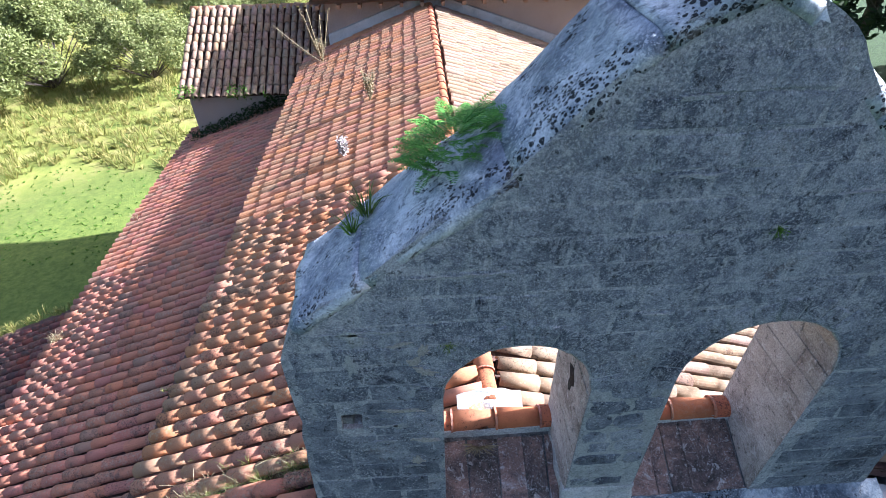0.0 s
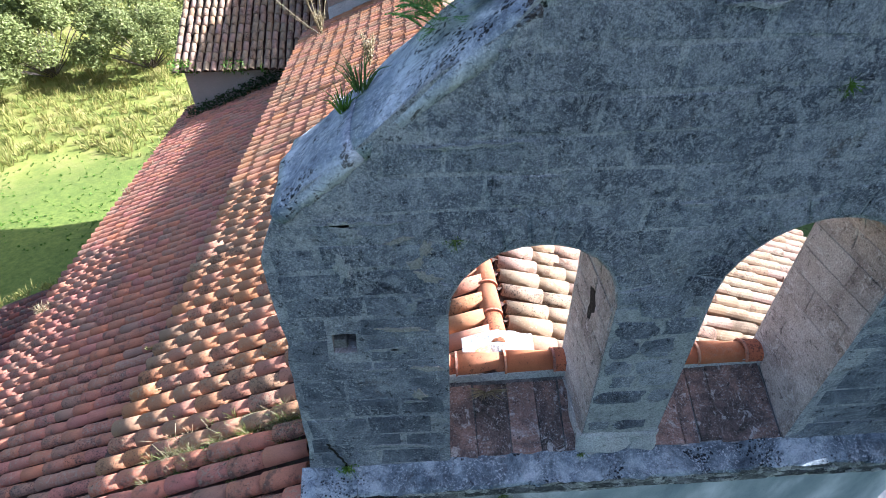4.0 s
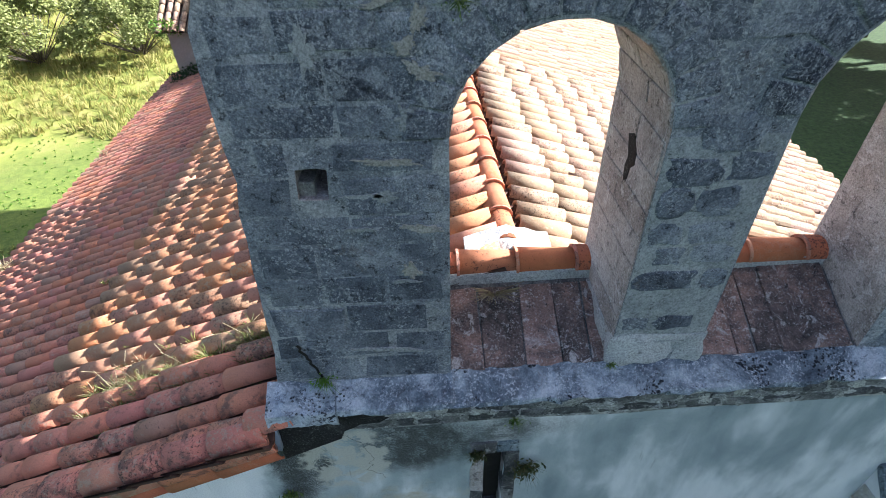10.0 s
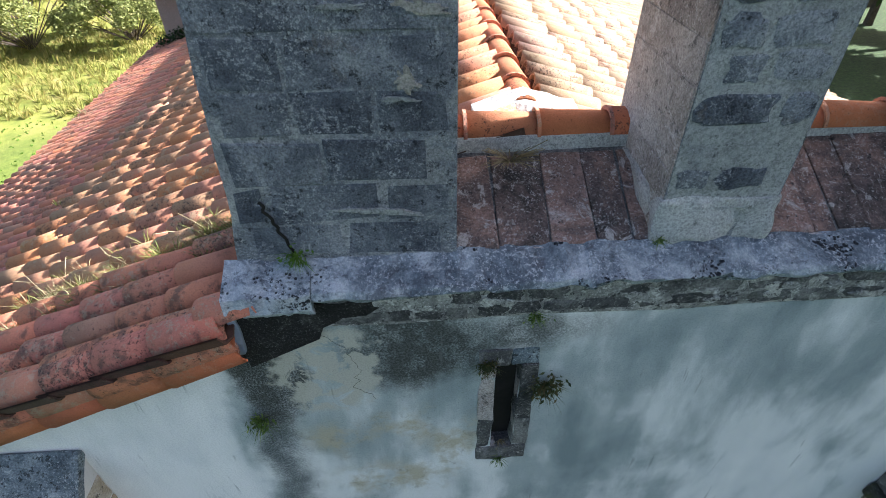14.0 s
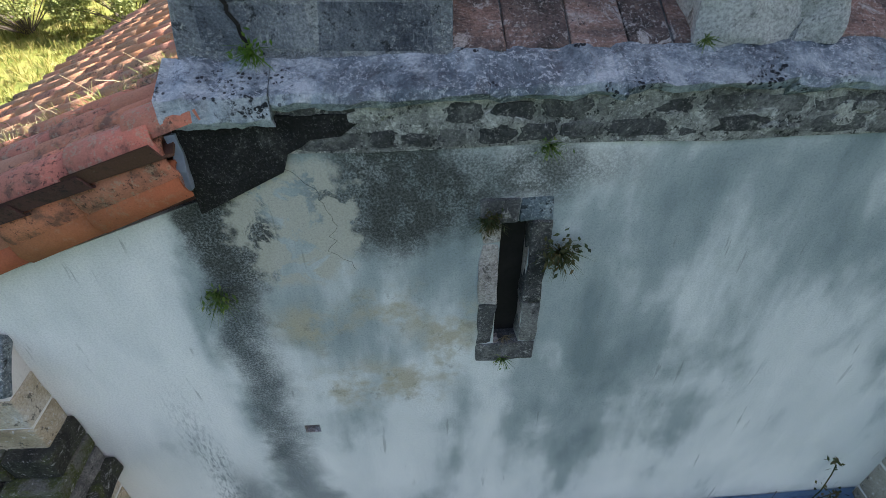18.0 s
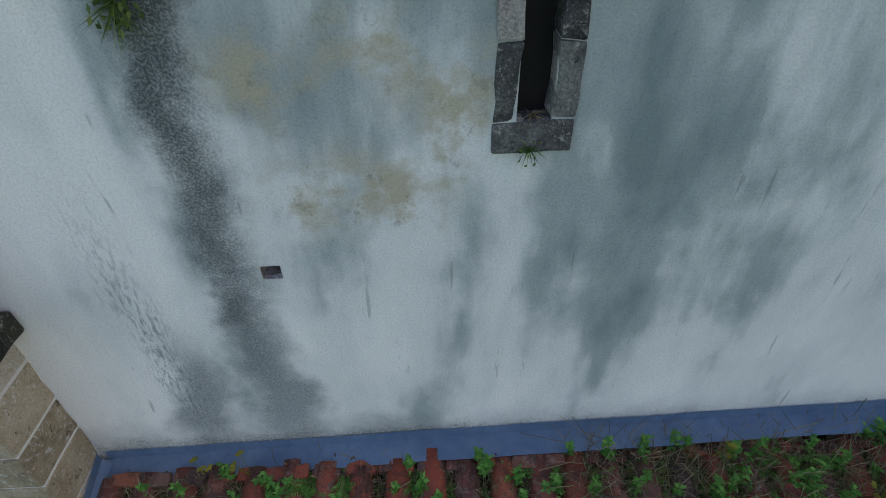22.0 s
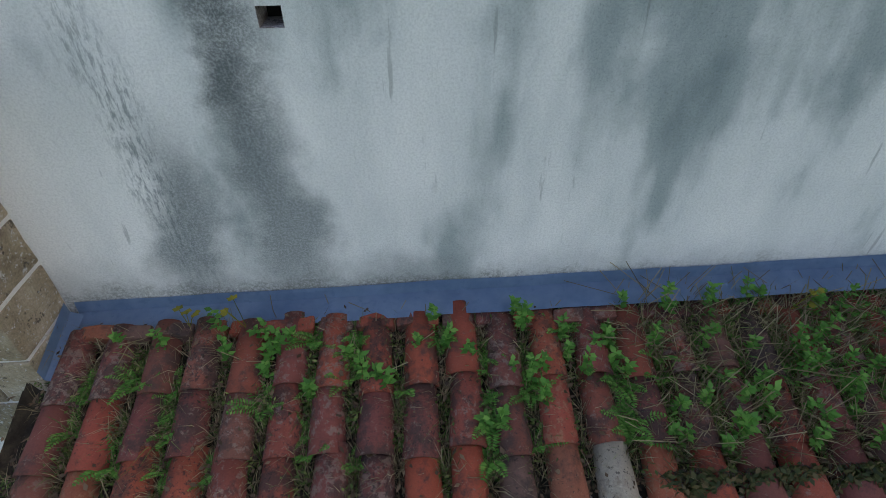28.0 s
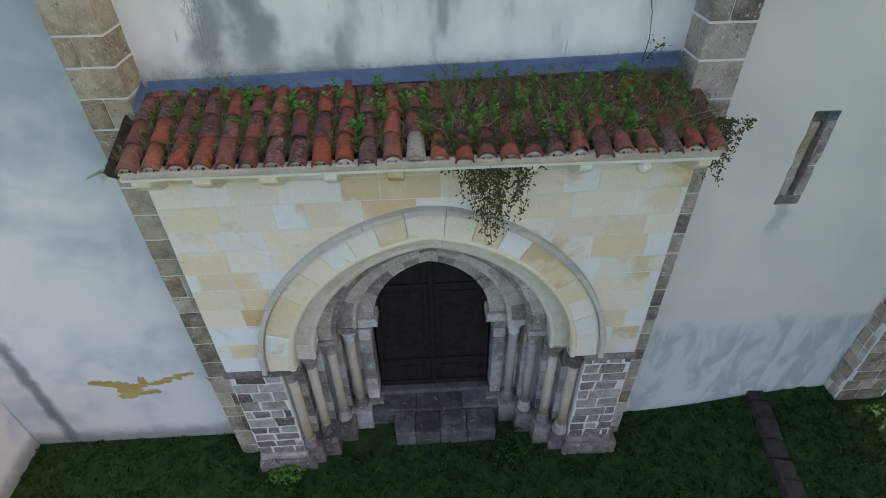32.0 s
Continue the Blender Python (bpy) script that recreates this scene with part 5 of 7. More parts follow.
porch = empty("porch_roof", "narrow lean-to roof of red clay tiles overgrown with ferns", "roof")
PLOW, PHIGH = (-1.02, 6.02), (-0.02, 6.36)
bm = bmesh.new()
box(bm, PX0 + 0.1, PX1 - 0.1, 0, math.hypot(PHIGH[0] - PLOW[0], PHIGH[1] - PLOW[1]), -0.08, 0, m=Matrix.Translation((0, PLOW[0], PLOW[1])) @ Matrix.Rotation(math.atan2(PHIGH[1] - PLOW[1], PHIGH[0] - PLOW[0]), 4, "X"))
part("bed", bm, M_SOIL, porch)
vp = (0, PHIGH[0] - PLOW[0], PHIGH[1] - PLOW[1])
tile_field(porch, "cover_tile", (PX0 + 0.02, PLOW[0] - 0.06, PLOW[1]), (1, 0, 0), vp, 26, 3, 0.2205, 0.325, M_TILE_PORCH, near=lambda i, j: True, seed=21, slack=1.4, seg=9, r0=0.092, r1=0.076, gutter=M_SOIL, special={(12, 0): M_PALETILE, (11, 0): M_TILE_RED, (11, 1): M_TILE_RED, (11, 2): M_TILE_RED, (13, 0): M_TILE_RED, (20, 1): M_TILE_RED, (22, 0): M_TILE_RED, (1, 0): M_TILE_RED, (2, 0): M_TILE_RED, (3, 0): M_TILE_RED, (1, 1): M_TILE_RED})

# mortar that closes the mouths of the lowest tiles
random.seed(91)
for i in range(26):
    cx = PX0 + 0.02 + (i + 0.5) * 0.2205
    ring = [(cx + 0.088 * math.cos(math.pi * k / 8), 6.03 + 0.088 * math.sin(math.pi * k / 8) * random.uniform(0.95, 1.0)) for k in range(9)]
    pierced("mortar_plug", ring, [], -1.074, -0.99, M_SHAFT, porch)

boxed("eaves_mortar", (PX0 + 0.06, PX1 - 0.08, -1.108, -1.0, 6.0, 6.078), M_SHAFT, porch, "cream mortar under the tile ends", bevel=0.02, rough=0.008, cuts=10)
# broken tile pieces bedded along the top, under the flashing
x = PX0 + 0.12
while x < PX1 - 0.15:
    w = random.uniform(0.10, 0.22)
    o = boxed("tile_piece", (0, w - 0.012, -0.045, 0.04, -0.05, 0.045), M_TILE_PORCH if random.random() < 0.7 else M_TILE_RED, porch, bevel=0.02, rough=0.02, cuts=1)
    o.matrix_basis = pose(x, -0.155 + random.uniform(-0.012, 0.012), 6.395 + random.uniform(-0.01, 0.012), random.uniform(10, 24), random.uniform(-5, 5), random.uniform(-4, 4))
    x += w

# ---- portal ----
portal = empty("portal", "round-arched stone portal with stepped orders and columns", "portal")
SP = 2.65
Y0 = -0.66
rise = lambda a: a * 1.06 + 0.15
arch_hole = [(CX + 2.2, SP)] + list(reversed(arch_pts(2.2, rise(2.2), SP, 14)))[1:-1] + [(CX - 2.2, SP)]
upper = [(-2.42, SP)] + [(CX - 2.2, SP)] + arch_pts(2.2, rise(2.2), SP, 14)[1:-1] + [(CX + 2.2, SP), (3.30, SP), (3.30, 5.95), (-2.42, 5.95)]
pierced("front_wall", upper, [], Y0, 0.0, M_PALEJOINT, portal, "pale joints behind the cream ashlar")


def in_front(p):
    x, z = p
    if not (-2.415 < x < 3.295 and SP < z < 5.95):
        return False
    a, h = 2.04, rise(2.04)
    r = (a * a + h * h) / (2 * a)
    cx = CX + (r - a) if x < CX else CX - (r - a)
    return math.hypot(x - cx, z - SP) > r


random.seed(14)
courses(portal, "ashlar", M_ASHLAR, -2.42, 3.30, SP + 0.01, 5.94, Y0, 0.30, 0.52, in_front, proud=0.0008, joint=0.011, wobble=0.004, soft=0.002)
# the two jambs below the imposts
for a, b, seed in ((-2.42, -1.70, 31), (2.62, 3.30, 32)):
    boxed("jamb", (a, b, Y0 + 0.01, 0.0, 0.0, SP - 0.1), M_PALEJOINT, portal, "masonry jamb with pale joints", bevel=0)
    random.seed(seed)
    courses(portal, "jamb_stone", M_PORCHLOW, a, b, 0.55, SP - 0.11, Y0 + 0.01, 0.21, 0.34, lambda p: True, proud=0.016, joint=0.034, wobble=0.016, soft=0.016)
    boxed("plinth", (a - 0.05, b + 0.14, Y0 - 0.09, 0.0, 0.0, 0.42), M_PORCHLOW, portal, bevel=0.03, rough=0.03, cuts=3)
    boxed("plinth_course", (a - 0.02, b + 0.05, Y0 - 0.04, 0.0, 0.42, 0.56), M_PORCHLOW, portal, bevel=0.03, rough=0.02, cuts=3)
    bm = bmesh.new()
    box(bm, a - 0.04, b + 0.03, Y0 - 0.05, -0.01, SP - 0.10, SP + 0.0, bevel=0.025)
    part("impost", bm, M_PORCHLOW, portal)

# the stepped orders of the arch, each of wedge-shaped stones
ORDERS = [(2.36, 2.295, Y0 - 0.10, 0.12, M_HOOD, "hood_stone", 17), (2.285, 1.93, Y0 - 0.035, 0.30, M_ASHLAR, "voussoir", 19), (1.93, 1.68, -0.50, 0.34, M_ARCH, "voussoir", 17),
          (1.68, 1.42, -0.17, 0.28, M_INNERARCH, "voussoir", 17), (1.42, 1.15, 0.05, 0.25, M_INNERARCH, "voussoir", 15), (1.15, 0.88, 0.25, 0.30, M_INNERARCH, "voussoir", 13)]
random.seed(17)
for a0, a1, yf, dep, mt, nm, count in ORDERS:
    o, i = arch_pts(a0, rise(a0), SP, 40), arch_pts(a1, rise(a1), SP, 40)
    n = len(o) - 1
    for k in range(count):
        k0, k1 = n * k // count, n * (k + 1) // count
        mid = (k0 + k1) // 2
        quad = [i[k0], i[mid], i[k1], o[k1], o[mid], o[k0]]
        c = [sum(p[q] for p in quad) / 6 for q in (0, 1)]
        quad = [(c[0] + (p[0] - c[0]) * 0.985, c[1] + (p[1] - c[1]) * 0.985) for p in quad]
        slab_piece(nm, quad if loop_area(quad) > 0 else quad[::-1], yf + 0.012, 0.012 * random.uniform(0.6, 1.3), mt, portal, depth=dep, soft=0.012)
    # rounded roll along the inner edge of each order
    if nm == "voussoir" and a1 > 0.9:
        bm = bmesh.new()
        rr = 0.045
        rings = []
        for k, (px, pz) in enumerate(i):
            q = i[min(n, k + 1)]
            p = i[max(0, k - 1)]
            t = Vector((q[0] - p[0], 0, q[1] - p[1])).normalized()
            nn = Vector((-t.z, 0, t.x))
            c = Vector((px, yf + 0.03, pz)) + nn * 0.02
            rings.append([bm.verts.new(c + (nn * math.cos(s) + Vector((0, 1, 0)) * math.sin(s)) * rr) for s in [2 * math.pi * w / 8 for w in range(8)]])
        for ra, rb in zip(rings, rings[1:]):
            for w in range(8):
                bm.faces.new((ra[w], ra[(w + 1) % 8], rb[(w + 1) % 8], rb[w]))
        for fc in bm.faces:
            fc.smooth = True
        bmesh.ops.recalc_face_normals(bm, faces=bm.faces)
        part("roll_moulding", bm, mt, portal)


def lathe(bm, prof, at, seg=14):
    rings = [[bm.verts.new((at[0] + r * math.cos(2 * math.pi * k / seg), at[1] + r * math.sin(2 * math.pi * k / seg), z)) for k in range(seg)] for r, z in prof]
    for a, b in zip(rings, rings[1:]):
        for k in range(seg):
            f = bm.faces.new((a[k], a[(k + 1) % seg], b[(k + 1) % seg], b[k]))
            f.smooth = True
    bm.faces.new(rings[0][::-1]), bm.faces.new(rings[-1])


COLS = [(2.06, -0.56), (1.82, -0.33), (1.55, -0.08), (1.29, 0.15)]
STEPX = [2.20, 1.95, 1.70, 1.44, 1.17, 0.97]
STEPY = [Y0 + 0.12, -0.42, -0.17, 0.06, 0.26]
for side in (-1, 1):
    # stepped piers behind the columns
    for k in range(5):
        xa, xb = CX + side * STEPX[k], CX + side * STEPX[k + 1]
        lo, hi = min(xa, xb), max(xa, xb)
        mt = M_INNERARCH
        yy = (-0.36, -0.13, 0.12, 0.33, 0.25)[k]
        z = 0.62
        random.seed(40 + k + 9 * (side > 0))
        while z < SP - 0.12:
            h = min(random.uniform(0.2, 0.32), SP - 0.10 - z)
            boxed("pier_stone", (lo + 0.002, hi - 0.002, yy + random.uniform(-0.006, 0.006), 0.72, z + 0.004, z + h - 0.004), mt, portal, bevel=0.012)
            z += h
        grow = 0.03 if k < 4 else 0.13
        boxed("impost", (lo - (grow if side > 0 else 0.03), hi + (grow if side < 0 else 0.03), STEPY[k] - 0.03 if k < 4 else 0.20, 0.72, SP - (0.10 if k < 4 else 0.17), SP - 0.003), M_INNERARCH, portal, bevel=0.02, rough=0.012, cuts=2)
        boxed("plinth_block", (lo - 0.02 - 0.05 * (side > 0), hi + 0.02 + 0.05 * (side < 0), STEPY[k] - 0.10, 0.72, 0.05, 0.62), M_PORCHLOW, portal, bevel=0.02, rough=0.012, cuts=2)
    for k, (a, yy) in enumerate(COLS):
        cx = CX + side * a - (0.02 if side > 0 else 0)
        mt = M_SHAFT if (k < 2 or side < 0) else M_DARKSHAFT
        bm = bmesh.new()
        lathe(bm, [(0.078, 0.84), (0.076, 1.5), (0.074, 2.33)], (cx, yy))
        col = part("column_shaft", bm, mt, portal)
        bm = bmesh.new()
        lathe(bm, [(0.12, 0.62), (0.125, 0.68), (0.10, 0.72), (0.095, 0.76), (0.108, 0.80), (0.085, 0.84)], (cx, yy))
        part("column_base", bm, M_PORCHLOW, portal)
        bm = bmesh.new()
        lathe(bm, [(0.085, 2.31), (0.095, 2.33), (0.08, 2.355), (0.10, 2.43), (0.135, 2.50), (0.15, 2.56)], (cx, yy))
        part("capital", bm, M_INNERARCH if k > 1 else M_PORCHLOW, portal)

# eaves course and corbels
boxed("eaves_course", (PX0 + 0.02, PX1 - 0.06, -1.068, 0.0, 5.945, 6.045), M_ASHLAR, portal, "moulded cream eaves course", bevel=0.02, rough=0.006, cuts=5)
random.seed(23)
for k, cxx in enumerate((-2.25, -1.68, -1.06, -0.47, 0.15, 0.79, 1.45, 2.0, 2.6, 3.17)):
    bm = bmesh.new()
    if k == 8:
        bmesh.ops.create_uvsphere(bm, u_segments=12, v_segments=8, radius=0.085, matrix=Matrix.Translation((cxx, -0.96, 5.86)))
        box(bm, cxx - 0.05, cxx + 0.05, -0.86, Y0 + 0.02, 5.80, 5.955)
    else:
        prof = [(Y0 + 0.02, 5.947), (-1.03, 5.947), (-1.03, 5.87), (-0.97, 5.81), (-0.84, 5.72), (Y0 + 0.02, 5.66)]
        w = random.uniform(0.065, 0.09)
        a = [bm.verts.new((cxx - w, py, pz)) for py, pz in prof]
        b = [bm.verts.new((cxx + w, py, pz)) for py, pz in prof]
        for q in range(6):
            bm.faces.new((a[q], a[(q + 1) % 6], b[(q + 1) % 6], b[q]))
        bm.faces.new(a), bm.faces.new(b)
        bmesh.ops.recalc_face_normals(bm, faces=bm.faces)
        bmesh.ops.bevel(bm, geom=bm.edges[:], offset=0.012, segments=1, affect="EDGES")
    part("corbel", bm, M_ASHLAR, portal)

# ---- door and steps ----
door = empty("door_1", "dark brown double wooden door with panels, closed", "door", kind="structure")
for s in (-1, 1):
    lo, hi = (CX - 0.93, CX - 0.006) if s < 0 else (CX + 0.006, CX + 0.93)
    leaf = boxed("door_leaf", (lo, hi, 0.50, 0.56, 0.65, 3.95), M_DOOR, door, bevel=0.004)
    for z0, z1 in ((0.80, 1.18), (1.42, 2.92), (3.12, 3.6)):
        boxed("panel", (lo + 0.13, hi - 0.13, 0.480, 0.502, z0, z1), M_DOOR, leaf, bevel=0.014)
    for z0 in (0.67, 1.24, 2.97):
        boxed("rail", (lo + 0.02, hi - 0.02, 0.462, 0.503, z0, z0 + 0.12), M_DOOR, leaf, bevel=0.008)
boxed("cover_strip", (CX - 0.035, CX + 0.035, 0.455, 0.505, 0.66, 3.9), M_DOOR, door, bevel=0.012)
bm = bmesh.new()
bmesh.ops.create_uvsphere(bm, u_segments=10, v_segments=6, radius=0.03, matrix=Matrix.Translation((CX + 0.09, 0.46, 1.52)))
part("handle", bm, M_IRON, door, "small iron knob")
steps = empty("door_steps", "worn grey stone steps before the church door", "steps")
random.seed(2)
for k, (x0, x1, ya, yb, z0, z1) in enumerate(((-0.66, 0.12, 0.03, 0.5, 0.1, 0.55), (0.125, 0.93, 0.02, 0.5, 0.1, 0.555), (0.935, 1.58, 0.03, 0.5, 0.1, 0.55), (-0.24, 0.10, -0.40, 0.02, 0.0, 0.50), (0.105, 0.52, -0.405, 0.015, 0.0, 0.51), (0.525, 0.98, -0.41, 0.02, 0.0, 0.50), (0.985, 1.47, -0.40, 0.02, 0.0, 0.505), (-0.5, 1.42, 0.36, 0.52, 0.50, 0.66))):
    boxed("step_stone", (x0, x1, ya, yb, z0, z1), M_STEP, steps, bevel=0.025, rough=0.022, cuts=4)

# ---- buttresses ----
def buttress(name, x0, x1, label, top=8.90, seed=1, stone=None):
    stone = stone or M_BUTTRESS
    thing = empty(name, label, "buttress")
    prof = [(0.0, top), (-0.20, top - 0.24), (-0.20, top - 0.75), (-0.37, top - 1.2), (-0.37, -0.2), (0.0, -0.2)]
    bm = bmesh.new()
    a = [bm.verts.new((x0, py, pz)) for py, pz in prof]
    b = [bm.verts.new((x1, py, pz)) for py, pz in prof]
    for q in range(len(prof)):
        bm.faces.new((a[q], a[(q + 1) % 6], b[(q + 1) % 6], b[q]))
    bm.faces.new(a), bm.faces.new(b)
    bmesh.ops.recalc_face_normals(bm, faces=bm.faces)
    part("core", bm, M_PALEJOINT, thing, "pale joints")
    random.seed(seed)
    cap = boxed("weathering", (x0 - 0.015, x1 + 0.015, -0.235, 0.02, -0.02, 0.05), M_CORNICE, thing, "sloping cap stone", bevel=0.012, rough=0.012, cuts=2)
    cap.matrix_basis = Matrix.Translation((0, 0, top - 0.02)) @ Matrix.Rotation(math.atan2(0.24, 0.20), 4, "X") @ Matrix.Diagonal((1, 1.3, 1, 1))
    boxed("drip_stone", (x0 - 0.07, x1 + 0.115, -0.47, -0.004, top - 1.28, top - 1.13), M_MOSS, thing, "black mossy drip stone", bevel=0.02, rough=0.016, cuts=5)
    z = top - 1.14
    while z < top - 0.80:
        h = random.uniform(0.13, 0.19)
        lean = 0.19 * (z - top + 1.14) / 0.34
        cut = x0 + (x1 - x0) * random.uniform(0.35, 0.65)
        for q0, q1 in ((x0 - 0.03, cut), (cut + 0.01, x1 + 0.05 - 0.03 * lean)):
            boxed("offset_stone", (q0, q1, -0.44 + lean - random.uniform(0, 0.02), -0.004, z, z + h - 0.012), random.choice((M_MOSS, M_MOSS, M_RUBBLE)), thing, bevel=0.015, rough=0.012, cuts=3)
        z += h
    z = top - 1.22
    while z > 0.2:
        h = random.uniform(0.26, 0.42)
        n = 1 if random.random() < 0.6 else 2
        xs = [x0, x1] if n == 1 else [x0, x0 + (x1 - x0) * random.uniform(0.35, 0.65), x1]
        for q0, q1 in zip(xs, xs[1:]):
            boxed("stone", (q0 - 0.008 * (q0 == x0) + 0.006 * (q0 != x0), q1 + 0.008 * (q1 == x1) - 0.006 * (q1 != x1), -0.38 - random.uniform(0, 0.008), -0.004, z - h + 0.022, z), stone, thing, bevel=0.014, rough=0.006, cuts=1)
        z -= h
    z = top - 0.76
    for k in range(2):
        boxed("stone", (x0 - 0.008, x1 + 0.008, -0.21, -0.004, z + 0.01, z + 0.24), stone, thing, bevel=0.014, rough=0.008, cuts=1)
        z += 0.25
    return thing


buttress("buttress", -2.86, -2.41, "tall stepped stone buttress with mossy offsets beside the portal", seed=3)
buttress("buttress", 3.17, 3.62, "tall grey stone buttress beside the portal, patched with lichen", seed=5, stone=M_GREYBUTT)
wb = empty("side_buttress", "low whitewashed buttress at the end of the front", "buttress")
boxed("body", (-7.25, -6.46, -1.9, 0.0, -0.2, 2.6), M_PLASTER, wb, bevel=0.04, rough=0.02, cuts=4)
rb = empty("corner_buttress", "rough dark stone corner buttress on the lawn", "buttress")
boxed("core", (7.36, 8.22, -0.30, 0.0, 0.0, 3.35), M_PALEJOINT, rb, bevel=0.02)
random.seed(77)
courses(rb, "stone", M_BUTTRESS, 7.36, 8.22, 0.35, 3.3, -0.30, 0.26, 0.36, lambda p: True, proud=0.03, joint=0.03, soft=0.03)
boxed("cap", (7.31, 8.27, -0.37, 0.0, 3.33, 3.5), M_MOSS, rb, bevel=0.03, rough=0.03, cuts=3)
random.seed(78)
courses(rb, "side_stone", M_BUTTRESS, 0.01, 0.29, 0.35, 3.3, 0.0, 0.26, 0.30, lambda p: True, proud=0.03, joint=0.03, soft=0.03, m=Matrix(((0, 1, 0, 7.36), (-1, 0, 0, 0.0), (0, 0, 1, 0), (0, 0, 0, 1))))

# ---- slit windows ----
def slit_window(name, x0, x1, z0, z1, frame_w, label, seed, stones):
    thing = empty(name, label, "window", kind="structure")
    random.seed(seed)
    fx0, fx1 = x0 - frame_w, x1 + frame_w
    dz = 0.125
    boxed("lintel", (fx0, x0 + (x1 - x0) * 0.55, -0.012, 0.2, z1, z1 + dz), M_RUBBLE, thing, bevel=0.012, rough=0.010, cuts=2)
    boxed("lintel", (x0 + (x1 - x0) * 0.57, fx1, -0.010, 0.2, z1, z1 + dz), M_CORNICE, thing, bevel=0.012, rough=0.010, cuts=2)
    boxed("sill_stone", (fx0, fx1, -0.016, 0.2, z0 - dz, z0), M_RUBBLE, thing, bevel=0.012, rough=0.014, cuts=3)
    for a, b in ((fx0, x0), (x1, fx1)):
        z = z0 + 0.002
        while z < z1 - 0.02:
            h = min(random.uniform(0.26, 0.5), z1 - z)
            if z1 - z - h < 0.12:
                h = z1 - z
            boxed("jamb_stone", (a, b, -0.012 - random.uniform(0, 0.006), 0.3, z + 0.003, z + h - 0.003), random.choice(stones), thing, bevel=0.012, rough=0.022, cuts=3)
            z += h
    return thing


slit_window("window_1", 0.085, 0.225, 8.645, 9.475, 0.095, "narrow slit window in a worn stone frame", 4, (M_JAMB, M_RUBBLE, M_CORNICE))
slit_window("window_2", 5.01, 5.115, 4.77, 5.785, 0.10, "narrow slit window in a grey stone frame", 6, (M_BUTTRESS, M_JAMB))

# ---- things behind: annex, transept ----
annex = empty("annex", "small plastered annex with an old clay tile roof", "annex")
boxed("wall", (-6.75, -2.7, 13.1, 17.5, -0.2, 8.55), M_FARWALL, annex, bevel=0)
AX0, AX1 = -6.9, -2.6
lo, hi = (12.75, 8.60), (15.6, 10.18)
bm = bmesh.new()
for (ya, za), (yb, zb) in ((lo, hi), (hi, (18.3, 8.6))):
    q = [bm.verts.new(c) for c in ((AX0, ya, za), (AX1, ya, za), (AX1, yb, zb), (AX0, yb, zb))]
    bm.faces.new(q)
bmesh.ops.solidify(bm, geom=bm.faces[:], thickness=0.12)
part("roof_deck", bm, M_UNDER, annex)
tile_field(annex, "cover_tile", (AX0, lo[0] - 0.05, lo[1]), (1, 0, 0), (0, hi[0] - lo[0], hi[1] - lo[1]), 21, 10, STEP, PITCH, M_TILE_PALE, near=lambda i, j: True, seed=31, seg=6, under=False, slack=1.6)
cap_row(annex, (AX0, hi[0], hi[1] + 0.04), (AX1, hi[0], hi[1] + 0.04), 11, 0.10, M_TILE, mortar=False)
transept = empty("transept", "tall pink plastered transept with rafters under tiled eaves", "transept")
boxed("wall", (-2.62, 6.5, 14.0, 20.5, -0.2, 10.75), M_FARWALL, transept, bevel=0)
bm = bmesh.new()
for (ya, za), (yb, zb) in (((13.45, 10.78), (17.2, 12.3)), ((17.2, 12.3), (21.0, 10.78))):
    bm.faces.new([bm.verts.new(c) for c in ((-2.95, ya, za), (6.8, ya, za), (6.8, yb, zb), (-2.95, yb, zb))])
bmesh.ops.solidify(bm, geom=bm.faces[:], thickness=0.06)
part("roof_deck", bm, M_WOOD, transept)
tile_field(transept, "cover_tile", (-2.98, 13.40, 10.84), (1, 0, 0), (0, 3.75, 1.52), 48, 4, STEP, PITCH, M_TILE, near=lambda i, j: j < 2, seed=33, seg=6, under=False)
for k in range(17):
    boxed("rafter", (-2.8 + k * 0.57, -2.70 + k * 0.57, 13.47, 14.02, 10.62, 10.73), M_WOOD, transept, bevel=0.008)
boxed("lead_apron", (-2.6, 6.4, 13.93, 14.01, 8.2, 8.3), M_LEAD, transept, bevel=0)
for xe, ze in ((-2.62, 9.47), (5.4, 8.72)):
    bm = bmesh.new()
    dx, dz = xe - RIDGE_X, ze - RIDGE_Z
    p, q = (RIDGE_X, RIDGE_Z), (xe, ze)
    vs = [(px, yy, pz + h) for yy in (13.90, 13.998) for px, pz, h in ((*p, 0.05), (*q, 0.05), (*q, 0.36), (*p, 0.36))]
    vs = [bm.verts.new(c) for c in vs]
    for f in ((0, 1, 2, 3), (7, 6, 5, 4), (0, 4, 5, 1), (1, 5, 6, 2), (2, 6, 7, 3), (3, 7, 4, 0)):
        bm.faces.new([vs[k] for k in f])
    bmesh.ops.recalc_face_normals(bm, faces=bm.faces)
    part("flashing_strip", bm, M_CEMENT, transept)


